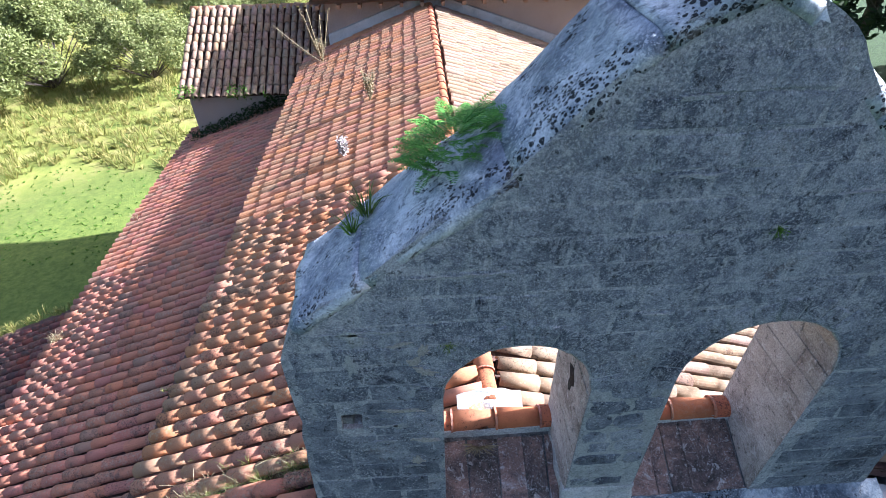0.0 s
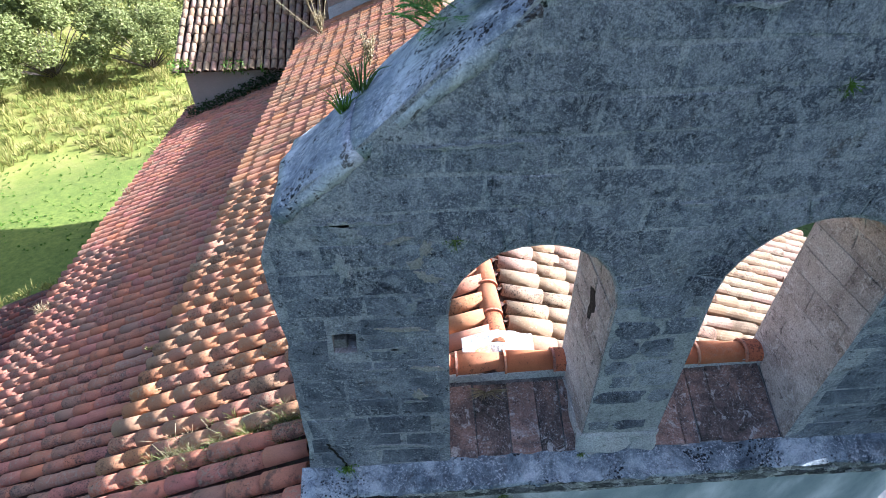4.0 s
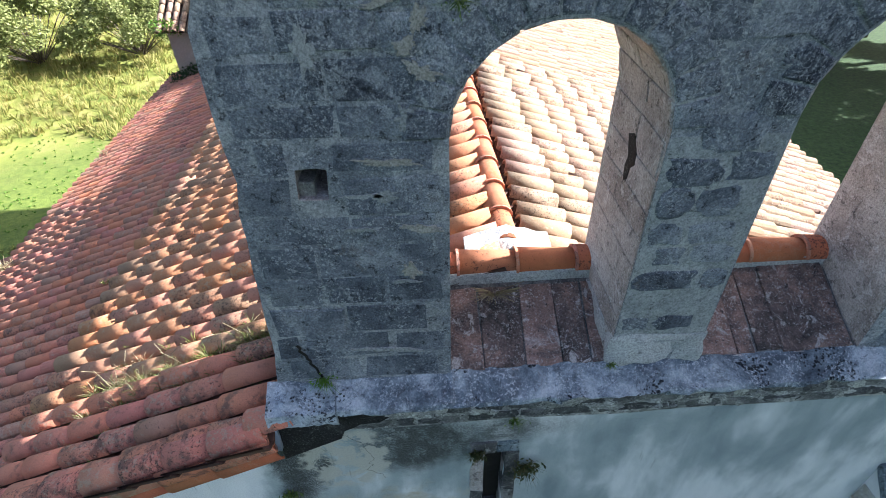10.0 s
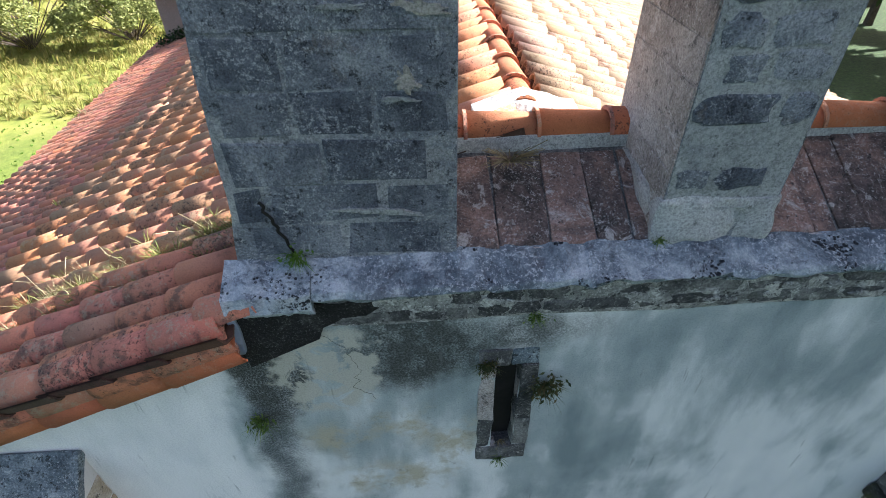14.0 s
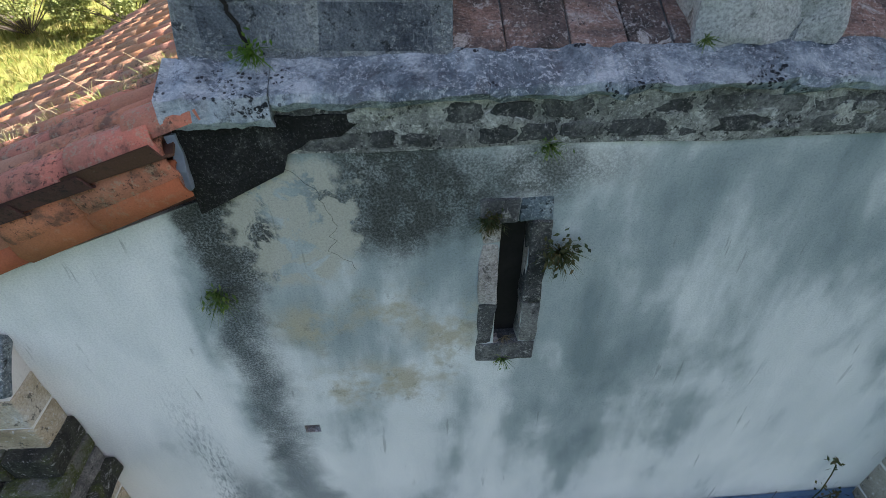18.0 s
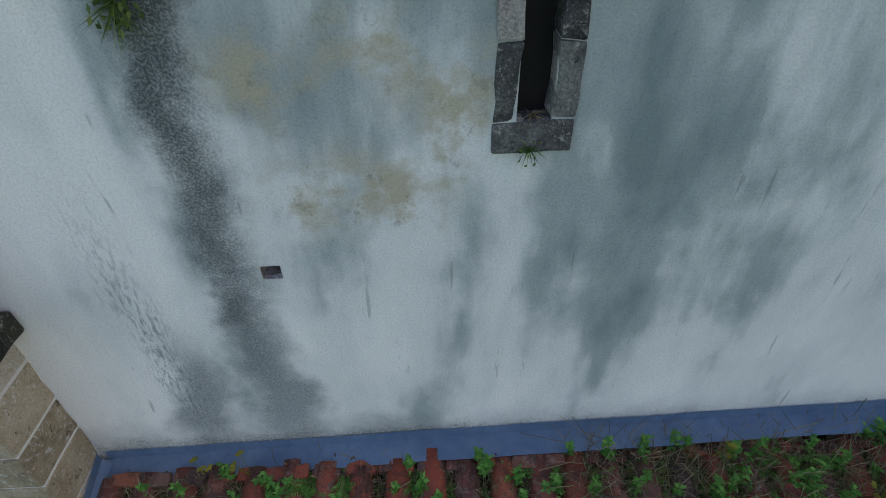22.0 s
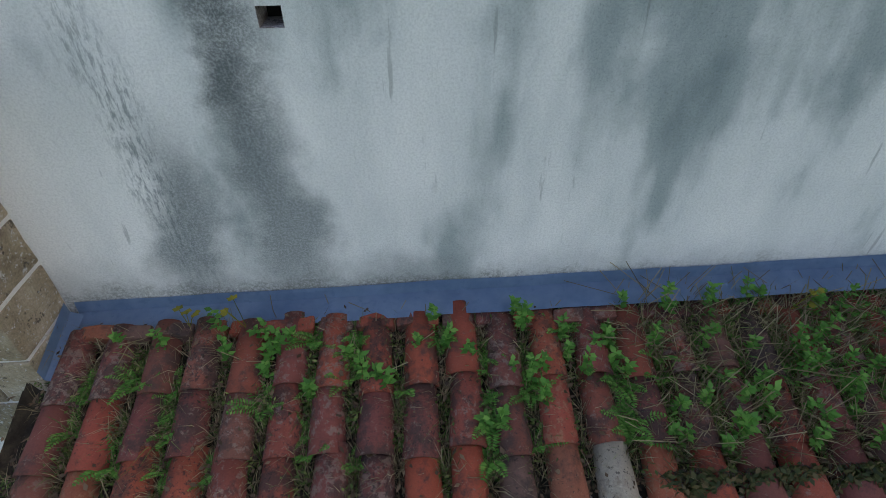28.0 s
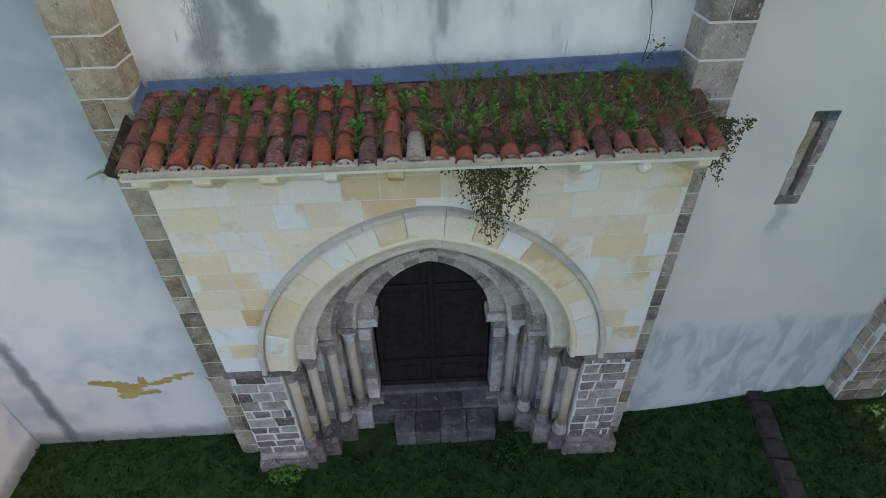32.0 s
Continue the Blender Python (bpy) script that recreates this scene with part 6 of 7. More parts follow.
# ---- trees ----
def tree(name, at, height, spread, leaves, size, material, label, seed, trunk=0.18, low=0.25):
    rng = random.Random(seed)
    thing = empty(name, label, "tree", at=at)
    st = Leaves(seed)
    base = Vector((0, 0, 0))
    bm = bmesh.new()
    tips = []

    def limb(p, d, length, r, depth):
        n = 4
        rings = []
        for k in range(n + 1):
            t = k / n
            c = p + d * length * t + Vector((0.1 * math.sin(3 * t + seed), 0.1 * math.cos(2 * t + seed), 0)) * length * 0.3 * t
            rr = r * (1 - 0.6 * t)
            rings.append([bm.verts.new(c + Vector((math.cos(a) * rr, math.sin(a) * rr, 0))) for a in (0, 1.26, 2.51, 3.77, 5.03)])
        for a, b in zip(rings, rings[1:]):
            for q in range(5):
                bm.faces.new((a[q], a[(q + 1) % 5], b[(q + 1) % 5], b[q]))
        tip = p + d * length
        if depth == 0:
            tips.append(tip)
            return
        for _ in range(rng.randint(3, 4)):
            a = rng.uniform(0, 6.283)
            e = (d * 0.7 + Vector((math.cos(a), math.sin(a), rng.uniform(-0.1, 0.5))) * spread * rng.uniform(0.6, 1.1)).normalized()
            limb(p + d * length * rng.uniform(0.45, 1.0), e, length * rng.uniform(0.5, 0.75), r * 0.5, depth - 1)

    limb(base, Vector((0, 0, 1)), height * 0.42, trunk, 2)
    part("trunk", bm, M_BARK, thing)
    for t in tips:
        for _ in range(3):
            c = t + Vector((rng.gauss(0, 1), rng.gauss(0, 1), rng.gauss(0, 0.8))) * height * 0.06
            st.clump(c, height * rng.uniform(0.06, 0.12), leaves // (3 * len(tips)), size, 0.8)
    st.make("crown", material, thing)
    return thing


# ---- growth on the church ----
def plant(name, label, category="plant", at=(0, 0, 0), group=""):
    return empty(name, label, category, group, at=at)


def fern_plant(at, count, length, label, seed, material=None, up=0.7, group=""):
    th = plant("fern", label, "fern", at, group)
    r = random.Random(seed)
    for i in range(count):
        l = Leaves(seed + i)
        a = 6.283 * i / count + r.uniform(-0.3, 0.3)
        l.frond((0, 0, 0), (math.cos(a), math.sin(a), up * r.uniform(0.6, 1.5)), length * r.uniform(0.6, 1.1), length * 0.2)
        l.make("frond", material or M_FERN, th)
    return th


big = plant("fern", "large bright green fern growing on the gable's coping", "fern", (0.02, 0.58, 13.24))
rg = random.Random(2)
for k in range(130):
    l = Leaves(500 + k)
    a, q = rg.uniform(0, 6.283), rg.random() ** 0.5
    p = (0.20 * q * math.cos(a) - 0.02, 0.15 * q * math.sin(a), 0.16 * (1 - q * q) + 0.10 * q * math.cos(a))
    a += rg.uniform(-0.7, 0.7)
    l.frond(p, (math.cos(a) * (0.3 + q), math.sin(a) * (0.3 + q), rg.uniform(0.3, 1.1)), rg.uniform(0.13, 0.22), 0.045)
    l.make("frond", M_FERN, big)
for at, n, h, lab, mt in (((-0.52, 0.62, 12.86), 50, 0.22, "dry dark weed rooted in the gable's coping", M_WEED), ((-0.60, 0.55, 12.78), 40, 0.16, "small green tuft on the gable's coping", M_CLOVER)):
    th = plant("weed", lab, "weed", at)
    l = Leaves(int(h * 100))
    l.tuft((0, 0, 0), n, h, 0.008, 0.8)
    l.make("grass", mt, th)


def nave_z(x):
    return EAVE_L[1] + (RIDGE_Z - EAVE_L[1]) * (x - EAVE_L[0]) / (RIDGE_X - EAVE_L[0]) + 0.09


rg = random.Random(7)
weeds = plant("roof_weeds", "green and dry grass rooted between the roof tiles", "grass")
lg, ld = Leaves(5), Leaves(6)
for k in range(46):
    x = rg.choice((-1.45, -1.6, -1.95, -2.05, -2.5)) + rg.gauss(0, 0.10)
    (lg if rg.random() < 0.6 else ld).tuft((x, rg.gauss(0.70, 0.09), nave_z(x) - 0.04), rg.randint(30, 54), rg.uniform(0.08, 0.17), 0.004, 1.3)
for k in range(64):
    x, y = rg.uniform(-2.9, -1.25), rg.gauss(0.72, 0.14)
    (lg if rg.random() < 0.6 else ld).tuft((x, y, nave_z(x) - 0.04), rg.randint(14, 30), rg.uniform(0.07, 0.17), 0.006, 1.0)
for k in range(16):
    x, y = rg.uniform(-3.0, -1.35), rg.gauss(0.75, 0.2)
    a = rg.uniform(0, 6.28)
    p = Vector((x, y, nave_z(x)))
    d = Vector((math.cos(a), math.sin(a) * 0.6, rg.uniform(0.2, 0.9)))
    ld.stem([p, p + d * 0.11, p + d * 0.22 + Vector((0, 0, -0.02))], 0.0016)
moss = Leaves(8)
for k in range(26):
    x, y = rg.uniform(-2.9, -1.3), 0.012 + 0.222 * rg.randrange(0, 4) + rg.gauss(0, 0.02)
    moss.tuft((x, y, nave_z(x) - 0.04), 26, rg.uniform(0.05, 0.12), 0.006, 1.2)
    moss.clump((x, y, nave_z(x) - 0.03), 0.07, 60, 0.02, 0.5)
moss.make("moss", M_WEED, weeds)
for k in range(12):
    y = rg.uniform(1.5, 11)
    lg.tuft((rg.uniform(-3.5, -3.2), y, nave_z(-3.4)), 12, rg.uniform(0.06, 0.12), 0.006, 1.0)
lg.make("green_grass", M_ROOFGRASS, weeds)
ld.make("dry_grass", M_DRY, weeds)
for at, h, lab in (((-1.15, 8.6, nave_z(-1.15)), 0.75, "tall dry flowering weed between the roof tiles"), ((-1.55, 6.6, nave_z(-1.55)), 0.42, "dry weed between the roof tiles"), ((-2.75, 12.9, nave_z(-2.75)), 0.6, "dry grass clump at the roof's corner")):
    th = plant("weed", lab, "weed", at)
    l = Leaves(int(at[1] * 10))
    for q in range(9):
        a = q * 0.7
        tip = Vector((math.cos(a) * 0.18, math.sin(a) * 0.18, 1)) * h * l.r.uniform(0.6, 1)
        l.stem([(0, 0, 0), tip * 0.5, tip], 0.006)
        for t in range(14):
            l.clump(tip * (0.35 + 0.65 * t / 14), 0.05, 5, 0.05)
    l.make("stalk", M_DRY if at[1] > 7 else M_JAMB, th)
th = plant("dead_branches", "bare dead branches rising beside the transept", "branches", (-2.7, 12.7, nave_z(-2.7)))
l = Leaves(77)
for q in range(7):
    a = rg.uniform(0.3, 3.0)
    d = Vector((math.cos(a) * 0.9, -0.25, abs(math.sin(a)) + 0.25)).normalized()
    pts = [d * t * rg.uniform(0.9, 1.1) + Vector((0, 0, 0.12 * t * t)) for t in (0, 0.4, 0.8, 1.25)]
    l.stem(pts, 0.010)
    for p in pts[1:]:
        for _ in range(9):
            l.leaf(p + d * rg.uniform(-0.35, 0.1), (rg.uniform(-1, 1), -0.3, rg.uniform(0, 1)), (0, 1, 0.3), 0.10, 0.012)
l.make("twig", M_DRY, th)
# growth round the annex
hedge = plant("ivy", "dark green growth along the annex wall and eaves", "ivy")
l = Leaves(9)
for k in range(26):
    t = k / 25
    l.clump((-6.9 + 3.2 * t, 12.95, 7.15 + 1.3 * t + 0.12), 0.22, 60, 0.09)
l.make("foliage", M_WOODLAND, hedge)
l = Leaves(10)
for x, z, r, n in ((-6.75, 8.75, 0.24, 160), (-6.45, 8.72, 0.20, 110), (-5.35, 8.72, 0.24, 140), (-5.0, 8.70, 0.2, 100), (-4.5, 8.66, 0.15, 60)):
    l.clump((x, 12.8, z), r, n, 0.085)
l.make("bright_foliage", M_CLOVER, hedge)
# grass on the lean-to's far edge and the aisle eave
l, l2 = Leaves(12), Leaves(13)
for k in range(60):
    x = -10.4 + 3.2 * rg.random()
    l.tuft((x, 6.85 + rg.uniform(-0.1, 0.15), 5.45 + (x + 10.4) * 0.379), 12, rg.uniform(0.12, 0.34), 0.01, 0.9)
for k in range(16):
    l2.tuft((-7.2 + rg.uniform(-0.1, 0.2), rg.choice((5.2, 5.35, 8.9, 9.1, 10.2)) + rg.uniform(-0.15, 0.15), 7.08), 14, 0.2, 0.01, 1.0)
edge = plant("eave_grass", "dry grass along the low roof edges", "grass")
l.make("grass", M_MEADOW, edge)
l2.make("dry_grass", M_DRY, edge)

# small plants on the wall
for at, n, h, mt, lab in (((-1.28, -0.01, 9.12), 60, 0.13, M_WEED, "dark tuft growing out of the stained wall"), ((0.37, -0.02, 9.30), 120, 0.13, M_CREEPER, "small brownish plant beside the slit window"), ((0.03, -0.02, 9.50), 150, 0.08, M_CREEPER, "dry hanging tuft on the window's lintel"), ((0.15, 0.03, 8.66), 40, 0.07, M_DRY, "dry grass on the window's sill"), ((0.14, -0.02, 8.54), 30, 0.08, M_WEED, "grass under the window's sill"), ((0.26, -0.01, 9.86), 50, 0.07, M_WEED, "moss below the cornice"), ((1.55, 0.09, 13.02), 30, 0.06, M_CLOVER, "small green tuft in a joint of the gable"), ((-0.09, 0.09, 12.30), 30, 0.06, M_WEED, "moss tuft over the arch"), ((-0.88, 0.09, 10.24), 60, 0.09, M_CLOVER, "green moss in a crack at the pier's foot"), ((0.84, 0.08, 10.24), 30, 0.05, M_WEED, "moss at the pier's foot")):
    th = plant("wall_plant", lab, "plant", at)
    l = Leaves(int(abs(at[0]) * 1000 + at[2]))
    for _ in range(n):
        d = Vector((l.r.gauss(0, 0.6), -abs(l.r.gauss(0, 0.6)) - 0.1, l.r.gauss(-0.15, 0.7)))
        if mt is not M_DRY:
            q = Vector((l.r.gauss(0, 0.35), -abs(l.r.gauss(0, 0.2)), l.r.gauss(0, 0.35))) * h
            l.leaf(q, d, (l.r.gauss(0, 1), -1, l.r.gauss(0, 1)), h * 0.30, h * 0.13)
        l.blade((0, 0, 0), d, h * l.r.uniform(0.5, 1.2), 0.004, 0.3)
    l.make("foliage", mt, th)
th = plant("sill_weed", "dry spreading weed on the tile sill of the opening", "weed", (0.18, 0.52, 10.44))
l = Leaves(45)
for q in range(60):
    a = l.r.uniform(0, 6.28)
    d = Vector((math.cos(a) * 0.8, -abs(math.sin(a)) * 0.5, l.r.uniform(0.2, 0.8)))
    l.stem([(0, 0, 0), d * 0.09, d * l.r.uniform(0.14, 0.24) + Vector((0, 0, -0.03))], 0.002)
l.make("stalk", M_DRY, th)
# crack at the foot of the first pier
l = Leaves(2)
l.stem([(-0.985 + 0.10 * q / 14 + 0.03 * noise.noise((q * 0.8, 3.3, 0)), G0 - 0.006, 10.54 - 0.32 * q / 14) for q in range(15)], 0.008)
l.make("crack", M_DARK, gable, "dark jagged crack")


# ---- growth on the porch roof ----
M_LITTER = leaf_material("fallen_leaves", [(0.1, (0.05, 0.035, 0.022)), (0.5, (0.13, 0.085, 0.05)), (0.95, (0.26, 0.18, 0.11))])
def porch_z(y):
    return PLOW[1] + (y - PLOW[0]) * (PHIGH[1] - PLOW[1]) / (PHIGH[0] - PLOW[0]) + 0.06


rg = random.Random(19)
for k in range(92):
    right = k > 46
    x = rg.uniform(0.6, 3.15) if right else rg.uniform(-2.25, 0.6)
    y = rg.uniform(-0.85, -0.2) if not right else rg.uniform(-0.7, -0.15)
    x = PX0 + 0.02 + 0.2205 * round((x - PX0) / 0.2205) + rg.uniform(-0.03, 0.03)
    fern_plant((x, y, porch_z(y)), rg.randint(6, 9), rg.uniform(0.12, 0.21), "small green fern between the porch tiles", 100 + k, up=1.0, group="ferns on the porch roof")
gr = plant("porch_grass", "tangled dry and green grass over the porch tiles", "grass")
lg, ld, lm = Leaves(31), Leaves(32), Leaves(33)
for k in range(1500):
    right = rg.random() < 0.62
    x = rg.uniform(0.55, 3.2) if right else rg.uniform(-2.35, 0.6)
    y = rg.uniform(-0.9, -0.12) if right else rg.uniform(-0.95, -0.12)
    if not right or rg.random() < 0.5:
        x = PX0 + 0.02 + 0.2205 * round((x - PX0) / 0.2205) + rg.uniform(-0.035, 0.035)
    (lg if rg.random() < 0.2 else ld).tuft((x, y, porch_z(y) - 0.01), rg.randint(8, 18), rg.uniform(0.08, 0.2) * (1.3 if right else 1), 0.004, 1.3)
for k in range(1100):
    x, y = (rg.uniform(0.5, 3.2), rg.uniform(-0.85, -0.1)) if k > 130 else (rg.uniform(-2.3, 3.2), rg.uniform(-0.5, -0.1))
    p = Vector((x, y, porch_z(y)))
    d = Vector((rg.gauss(0, 0.6), rg.gauss(0, 0.5), 1))
    h = rg.uniform(0.08, 0.25) * (1.2 if x > 0.6 else 0.8)
    ld.stem([p, p + d * h * 0.5, p + d * h + Vector((rg.gauss(0, 0.05), 0, -0.01))], 0.0022)
for k in range(230):
    x = rg.uniform(0.55, 3.2) if k > 75 else rg.uniform(-2.3, 0.6)
    y = rg.uniform(-0.9, -0.15)
    lm.clump((x, y, porch_z(y) + 0.02), rg.uniform(0.05, 0.13), 70, 0.028, 0.55)
lb = Leaves(36)
for k in range(150):
    x, y = (rg.gauss(1.9, 0.8), rg.uniform(-0.9, -0.12)) if k < 118 else (rg.uniform(-2.3, 0.6), rg.uniform(-0.5, -0.12))
    if PX0 + 0.15 < x < PX1 - 0.12:
        p = Vector((x, y, porch_z(y)))
        h = rg.uniform(0.10, 0.26)
        lb.stem([p, p + Vector((0.02, -0.01, h))], 0.002)
        for q in range(26):
            a = rg.uniform(0, 6.28)
            lb.leaf(p + Vector((0.02, -0.01, h * rg.uniform(0.25, 1))), (math.cos(a), math.sin(a), rg.uniform(-0.1, 0.6)), (0, -0.3, 1), rg.uniform(0.026, 0.055), rg.uniform(0.016, 0.030))
lb.make("broad_leaves", M_FERN, gr)
for x, y in ((-1.25, -0.55), (0.72, -0.85), (2.35, -0.5), (0.9, -0.75), (2.2, -0.62)):
    lm.clump((x, y, porch_z(y) + 0.02), 0.13, 160, 0.024, 0.6)
for k in range(70):
    x, y = rg.gauss(1.9, 0.8), rg.uniform(-0.55, -0.10)
    if -0.2 < x < 3.2:
        lg.tuft((x, y, porch_z(y)), rg.randint(8, 14), rg.uniform(0.12, 0.27), 0.005, 1.1)
ll = Leaves(34)
for k in range(3000):
    i = rg.randrange(27)
    x = PX0 + 0.02 + 0.2205 * i + rg.gauss(0, 0.03) if rg.random() < 0.93 else rg.uniform(PX0 + 0.1, PX1 - 0.1)
    y = rg.uniform(-1.0, -0.1)
    on = abs((x - PX0 - 0.02) / 0.2205 % 1 - 0.5) < 0.3
    ll.leaf((x, y, porch_z(y) + (0.085 if on else rg.uniform(-0.01, 0.05))), (rg.gauss(0, 1), rg.gauss(0, 1), rg.gauss(0, 0.3)), (rg.gauss(0, 0.4), -0.3, 1), rg.uniform(0.015, 0.05), rg.uniform(0.008, 0.025))
ll.make("leaf_litter", M_LITTER, gr)
for k in range(150):
    i = rg.randrange(27)
    x, y = PX0 + 0.02 + 0.2205 * i + rg.gauss(0, 0.02), rg.uniform(-0.98, -0.12)
    lm.clump((x, y, porch_z(y) + 0.01), rg.uniform(0.03, 0.06), 45, 0.02, 0.7)
lg.make("green_grass", M_WEED, gr)
ld.make("dry_grass", M_DRY, gr)
lm.make("moss", M_WEED, gr)
for at, lab in (((-1.72, -0.16, 6.44), "yellow maple seedling by the flashing"), ((-1.42, -0.18, 6.43), "yellow maple seedling by the flashing"), ((2.52, -0.42, 6.42), "pale yellow-green seedling on the porch roof"), ((2.38, -0.5, 6.38), "pale green seedling on the porch roof"), ((1.45, -0.22, 6.45), "yellowing seedling on the porch roof")):
    th = plant("seedling", lab, "seedling", at, "seedlings on the porch roof")
    l = Leaves(int(abs(at[0]) * 100))
    for q in range(11 if at[0] > 2 else 3):
        a = l.r.uniform(0, 6.28)
        p = Vector((math.cos(a) * 0.07, math.sin(a) * 0.05, l.r.uniform(0.06, 0.2)))
        l.stem([(0, 0, 0), p], 0.002)
        for w in (-0.8, 0, 0.8):
            l.leaf(p, (math.cos(a + w), math.sin(a + w), 0.1), (0, -0.3, 1), 0.038, 0.028)
    l.make("foliage", M_YELLOW, th)
for at, n, drop, spread, lab in (((1.16, -1.07, 6.18), 74, 1.35, 0.48, "trailing creeper hanging over the porch eaves"), ((0.68, -1.05, 6.16), 16, 0.36, 0.12, "short trailing creeper at the porch eaves"), ((1.5, -1.06, 6.16), 14, 0.32, 0.12, "short trailing creeper at the porch eaves"), ((3.36, -0.9, 6.2), 26, 0.72, 0.22, "creeper trailing from the porch roof's corner"), ((2.62, -1.06, 6.14), 5, 0.16, 0.06, "short trailing creeper at the porch eaves")):
    th = plant("creeper", lab, "creeper", at, "creepers on the porch eaves")
    l, tw = Leaves(int(at[0] * 100)), Leaves(3)
    for q in range(n):
        x = l.r.gauss(0, spread * 0.6)
        dl = drop * l.r.uniform(0.3, 1.0) * (1 - min(0.7, abs(x) / (spread * 2.2)))
        p = Vector((x, 0.12, 0.03))
        pts = [p]
        for w in range(7):
            p = p + Vector((l.r.gauss(0, 0.022) - x * 0.06, -0.03 if w < 2 else l.r.gauss(0, 0.012), (0.01 if w == 0 else -dl / 6)))
            pts.append(p)
        tw.stem(pts, 0.0022)
        for a, b in zip(pts, pts[1:]):
            for _ in range(4):
                c = a.lerp(b, l.r.random()) + Vector((l.r.gauss(0, 0.02), -0.01, l.r.gauss(0, 0.02)))
                l.leaf(c, (l.r.gauss(0, 1), -abs(l.r.gauss(0, 0.5)), l.r.gauss(-0.3, 0.6)), (l.r.gauss(0, 0.5), -1, 0.4), l.r.uniform(0.026, 0.05), 0.021)
    l.make("foliage", M_CREEPER, th)
    tw.make("stem", M_BARK, th)["kind"] = "stuff"
fern_plant((-2.5, -0.98, 6.02), 7, 0.22, "small fern hanging at the porch roof's corner", 400, up=0.2)
th = plant("tall_weed", "thin tall weed standing against the wall", "weed", (2.72, -0.08, 6.5))
l = Leaves(41)
l.stem([(0, 0, 0), (0.03, 0, 0.3), (0.0, 0, 0.55), (-0.06, -0.02, 0.72), (-0.13, -0.03, 0.78)], 0.005)
for p in ((-0.1, -0.02, 0.76), (-0.05, -0.02, 0.7), (0.02, 0, 0.3), (0.15, -0.03, 0.22), (0.1, 0, 0.12), (0.2, 0, 0.25)):
    l.clump(p, 0.05, 9, 0.04)
l.stem([(0, 0, 0.05), (0.1, 0, 0.18), (0.2, 0, 0.25)], 0.004)
l.make("stalk", M_CREEPER, th)

# ---- marks on the plaster ----
pt = empty("plaster_patch", "ochre undercoat showing where plaster has flaked off", "patch")
rg = random.Random(4)
for cx, cz, w, h in ((-4.86, 1.74, 0.16, 0.06), (-4.68, 1.70, 0.16, 0.07), (-4.52, 1.66, 0.14, 0.10), (-4.42, 1.52, 0.20, 0.10), (-4.50, 1.38, 0.16, 0.07), (-4.22, 1.44, 0.16, 0.05), (-4.28, 1.62, 0.15, 0.07), (-4.06, 1.46, 0.13, 0.05), (-4.14, 1.74, 0.07, 0.10), (-3.98, 1.66, 0.15, 0.04), (-3.84, 1.70, 0.13, 0.045), (-3.74, 1.77, 0.08, 0.04), (-3.58, 1.80, 0.07, 0.08), (-3.48, 1.84, 0.10, 0.04), (-3.36, 1.86, 0.06, 0.04)):
    ring = []
    for k in range(28):
        a = 6.283 * k / 28
        q = 1 + 0.45 * noise.noise((cx * 3 + math.cos(a) * 2, cz * 3 + math.sin(a) * 2, 1)) + 0.25 * noise.noise((cx * 9 + math.cos(a) * 5, math.sin(a) * 5, 2))
        ring.append((cx + w * q * math.cos(a), cz + h * q * math.sin(a)))
    pierced("flake", ring, [], -0.003 - 0.0012 * rg.random() * 4, 0.004, M_PATCH, pt)
for nm, pts, lab in (("crack_line", ((-3.15, 1.75), (-3.05, 1.45), (-2.98, 1.2), (-2.93, 0.9)), "dark crack in the plaster"), ("crack_line", ((-0.86, 9.83), (-0.72, 9.66), (-0.66, 9.52), (-0.70, 9.35), (-0.58, 9.2)), "fine crack in the plaster")):
    l = Leaves(1)
    l.stem([(pts[q // 6][0] + (pts[q // 6 + 1][0] - pts[q // 6][0]) * (q % 6) / 6 + 0.05 * noise.noise((q * 1.7, pts[0][0], 0)), -0.001, pts[q // 6][1] + (pts[q // 6 + 1][1] - pts[q // 6][1]) * (q % 6) / 6) for q in range(6 * (len(pts) - 1))], 0.005 if pts[0][0] < -2 else 0.0008)
    th = empty("plaster_crack", lab, "crack")
    l.make(nm, M_DARK, th)

# ---- lawn before the church ----
rg = random.Random(50)
l = Leaves(51)
for k in range(9000):
    x, y = rg.uniform(-7, 9.3), rg.uniform(-2.9, 0.0)
    if -2.55 < x < 3.45 and y > -0.76 and not (-1.3 < x < 2.3 and y < -0.45):
        continue
    z = ground_z(x, y)
    l.tuft((x, y, z), 3, rg.uniform(0.05, 0.12), 0.03, 1.4)
ob = l.make("lawn_grass", M_LAWN)
tagged(ob, "dark green grass and clover before the portal", "grass", kind="stuff")
for at, r, n in (((-1.95, -0.85, 0.25), 0.2, 240), ((1.75, -0.6, 0.3), 0.3, 420), ((1.5, -0.8, 0.2), 0.2, 200), ((-2.2, -0.85, 0.2), 0.15, 140)):
    th = plant("weed_clump", "leafy green weeds at the foot of the portal", "weed", at, "weeds at the portal")
    l = Leaves(int(r * 1000) + n)
    l.clump((0, 0, 0), r, n, 0.07, 0.7)
    l.make("foliage", M_LAWN if at[0] > 0 else M_FERN, th)
kerb = empty("kerb", "dark low stone kerb running across the lawn", "kerb")
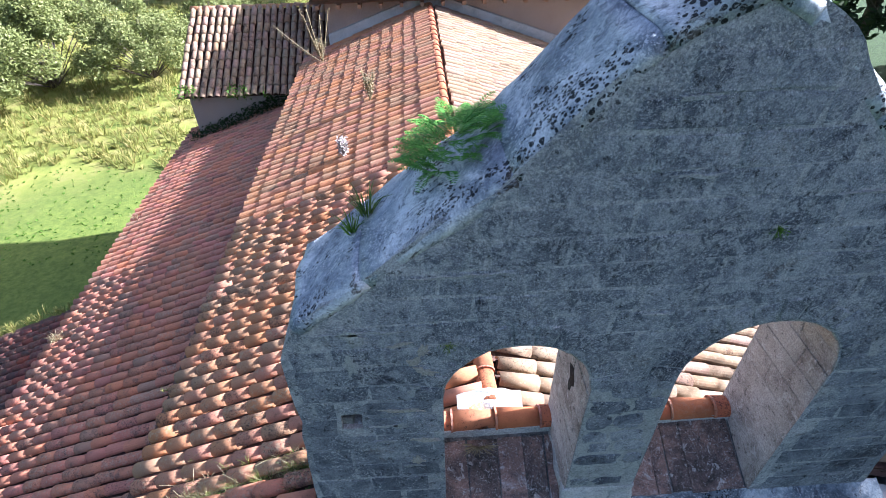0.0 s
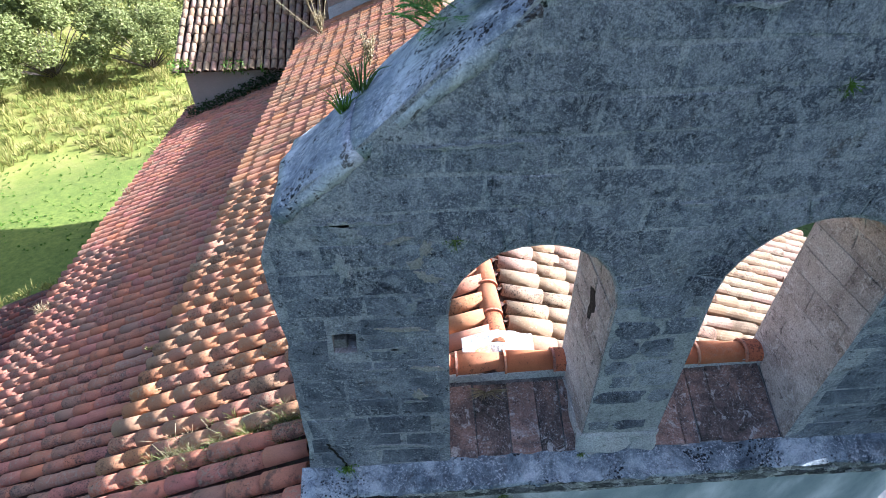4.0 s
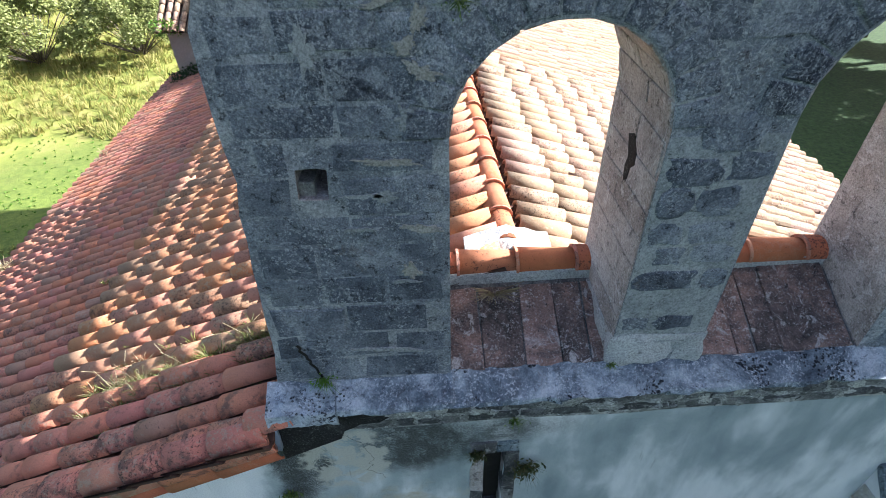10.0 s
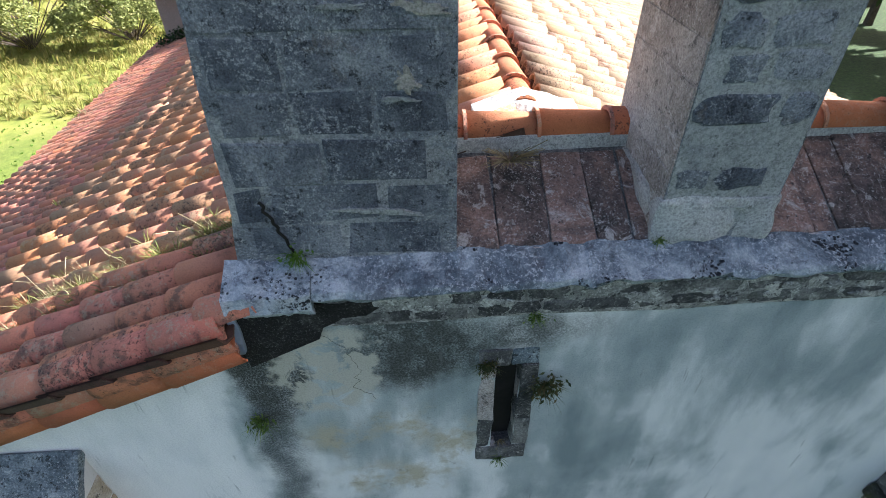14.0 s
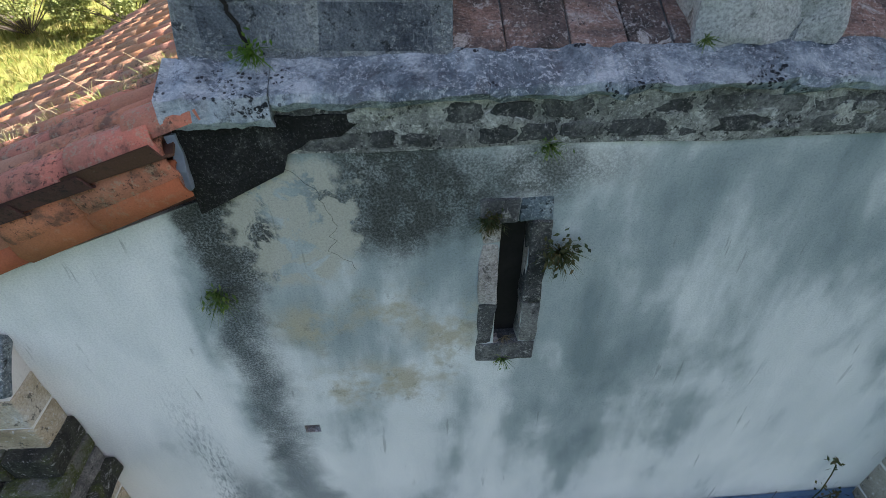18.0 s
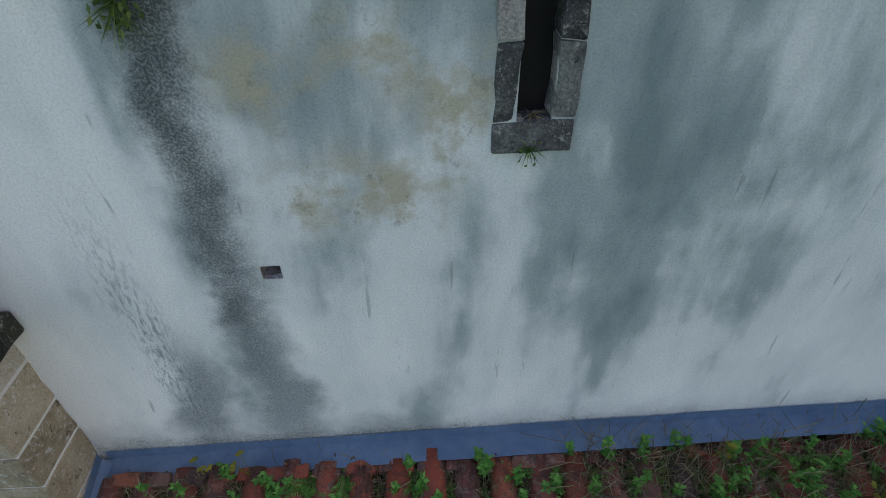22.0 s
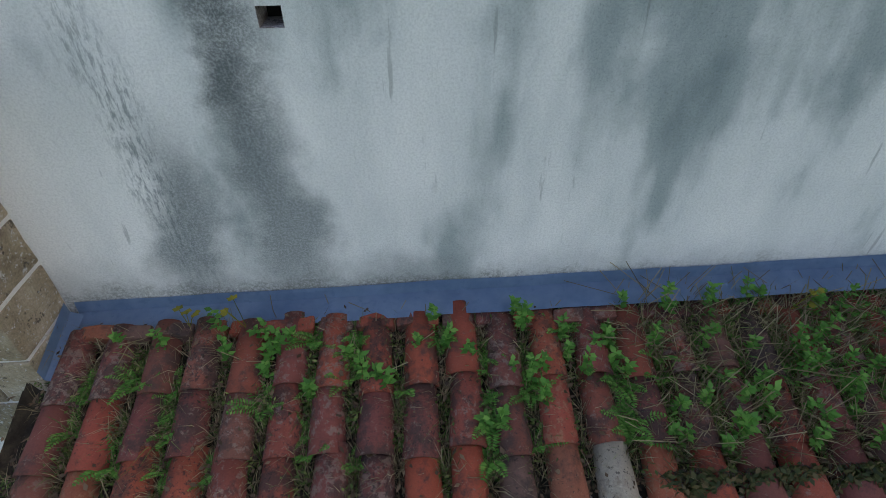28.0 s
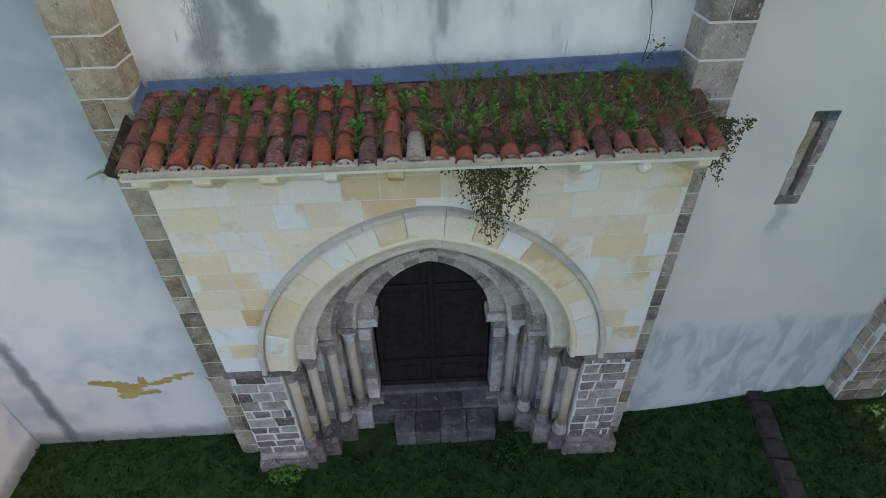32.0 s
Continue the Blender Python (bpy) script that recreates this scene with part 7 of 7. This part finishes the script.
for k in range(7):
    a, b = Vector((6.17, 0.15, 0)), Vector((5.75, -2.3, 0))
    p, q = a.lerp(b, k / 7), a.lerp(b, (k + 1) / 7)
    bm = bmesh.new()
    box(bm, -0.15, 0.15, 0.006, (q - p).length - 0.006, -0.2, 0.09 + 0.02 * (k % 3), bevel=0.03)
    for v in bm.verts:
        v.co += wob(v.co + p, 6, 0.03)
    o = part("kerb_stone", bm, M_EARTH, kerb)
    o.matrix_basis = Matrix.Translation(p + Vector((0, 0, ground_z(p.x, p.y)))) @ Matrix.Rotation(math.atan2((q - p).y, (q - p).x) - math.pi / 2, 4, "Z")

# ---- meadow, shrubs and woods ----
rg = random.Random(60)
l, l2 = Leaves(61), Leaves(62)
for k in range(5200):
    y = rg.uniform(16, 60)
    x = -8 - rg.random() * (y * 0.85) + 2
    if x > -9.5 and y < 22:
        continue
    d = y - 0.55 * x + 6 * noise.noise((x * 0.12, y * 0.12, 0))
    if d > 33:
        l.tuft((x, y, ground_z(x, y)), 7, rg.uniform(0.35, 0.95), 0.05, 0.8)
    elif rg.random() < 0.6:
        l2.tuft((x, y, ground_z(x, y)), 5, rg.uniform(0.05, 0.13), 0.06, 1.2)
tagged(l.make("meadow_grass", M_MEADOW), "tall yellowing meadow grass beyond the church", "grass", kind="stuff")
tagged(l2.make("clover_meadow", M_CLOVER), "short bright green clover beside the church", "grass", kind="stuff")


def shrub(at, w, h, n, material, label, seed, size=0.16):
    th = plant("shrub", label, "shrub", at, "shrubs in the meadow")
    l, tw = Leaves(seed), Leaves(seed + 1)
    for k in range(34):
        a, r = l.r.uniform(0, 6.283), l.r.random() ** 0.5
        p = Vector((math.cos(a) * r * w, math.sin(a) * r * w, h * (0.25 + 0.75 * (1 - r * r * 0.8) * l.r.uniform(0.55, 1.0))))
        tw.stem([(0, 0, 0), p * 0.55 + Vector((0, 0, 0.2)), p], 0.035)
        l.clump(p, w * l.r.uniform(0.14, 0.27), n // 34, size, 0.85)
    l.make("foliage", material, th)
    tw.make("stem", M_BARK, th)


shrub((-26.0, 36.5, 0), 6.0, 6.6, 34000, M_WILLOW, "large pale green willow shrub in the meadow", 70, 0.24)
shrub((-19.5, 37.5, 0), 4.2, 5.2, 20000, M_WILLOW, "pale green willow shrub in the meadow", 71, 0.22)
shrub((-33.0, 34.0, 0), 5.0, 6.0, 18000, M_WILLOW, "pale green willow shrub in the meadow", 72, 0.24)
shrub((-28.0, 28.5, 0), 2.2, 2.2, 4000, M_WEED, "low dark bramble in the meadow", 73, 0.2)
shrub((-18.0, 50.0, 0), 3.0, 3.6, 5000, M_WILLOW, "pale green willow shrub in the meadow", 74, 0.24)
rg = random.Random(80)
for k, (x, y) in enumerate(((-46, 52), (-40, 58), (-33, 56), (-27, 60), (-21, 58), (-14, 62), (-8, 60), (-38, 50), (-52, 44), (-23, 66), (-45, 64))):
    tree("tree", (x, y, 0), rg.uniform(11, 15), 0.9, 3600, 0.6, M_WOODLAND, "dark leafy tree at the edge of the wood", 90 + k, 0.3)["group"] = "trees of the wood"
for k, (x, y) in enumerate(((27, 20), (31, 27), (24, 32), (34, 18), (29, 38), (36, 33))):
    tree("tree", (x, y, 0), rg.uniform(9, 12), 0.9, 3200, 0.55, M_WOODLAND, "dark leafy tree on the shady side of the church", 120 + k, 0.28)["group"] = "trees beside the church"
for k in range(9):
    tree("tree", (rg.uniform(31, 37), 13 + 4.2 * k, 0), rg.uniform(13, 17), 0.7, 3600, 0.6, M_WOODLAND, "dark leafy tree on the shady side of the church", 200 + k, 0.34)["group"] = "trees beside the church"
# Out of view: added to keep the sun off the front, cornice and lawn.
tree("tree", (9.9, -1.0, 0.4), 17.5, 0.22, 16000, 0.32, M_WOODLAND, "tall narrow dark tree, unseen, added to shade the cornice", 139, 0.2)["group"] = "trees beside the church"
for k, (x, y, h) in enumerate(((13.5, -2.6, 21), (15.5, -5.5, 20), (19.0, -2.2, 27), (24.5, -2.0, 26))):
    tree("tree", (x, y, 0.4), h, 0.55, 15000, 0.36, M_WOODLAND, "tall dense tree, unseen, added to shade the church front", 140 + k, 0.26)["group"] = "trees beside the church"
shrub((12.3, -3.0, 0.4), 2.8, 7.5, 20000, M_WOODLAND, "tall dark bush, unseen, added to shade the lawn", 171, 0.3)
shrub((11.5, -6.5, 0.4), 2.8, 7.0, 20000, M_WOODLAND, "tall dark bush, unseen, added to shade the lawn", 172, 0.3)
tree("tree", (12.9, -0.6, 0.4), 11.0, 0.55, 14000, 0.36, M_WOODLAND, "low dense dark tree, unseen, added to shade the lawn", 173, 0.2)["group"] = "trees beside the church"
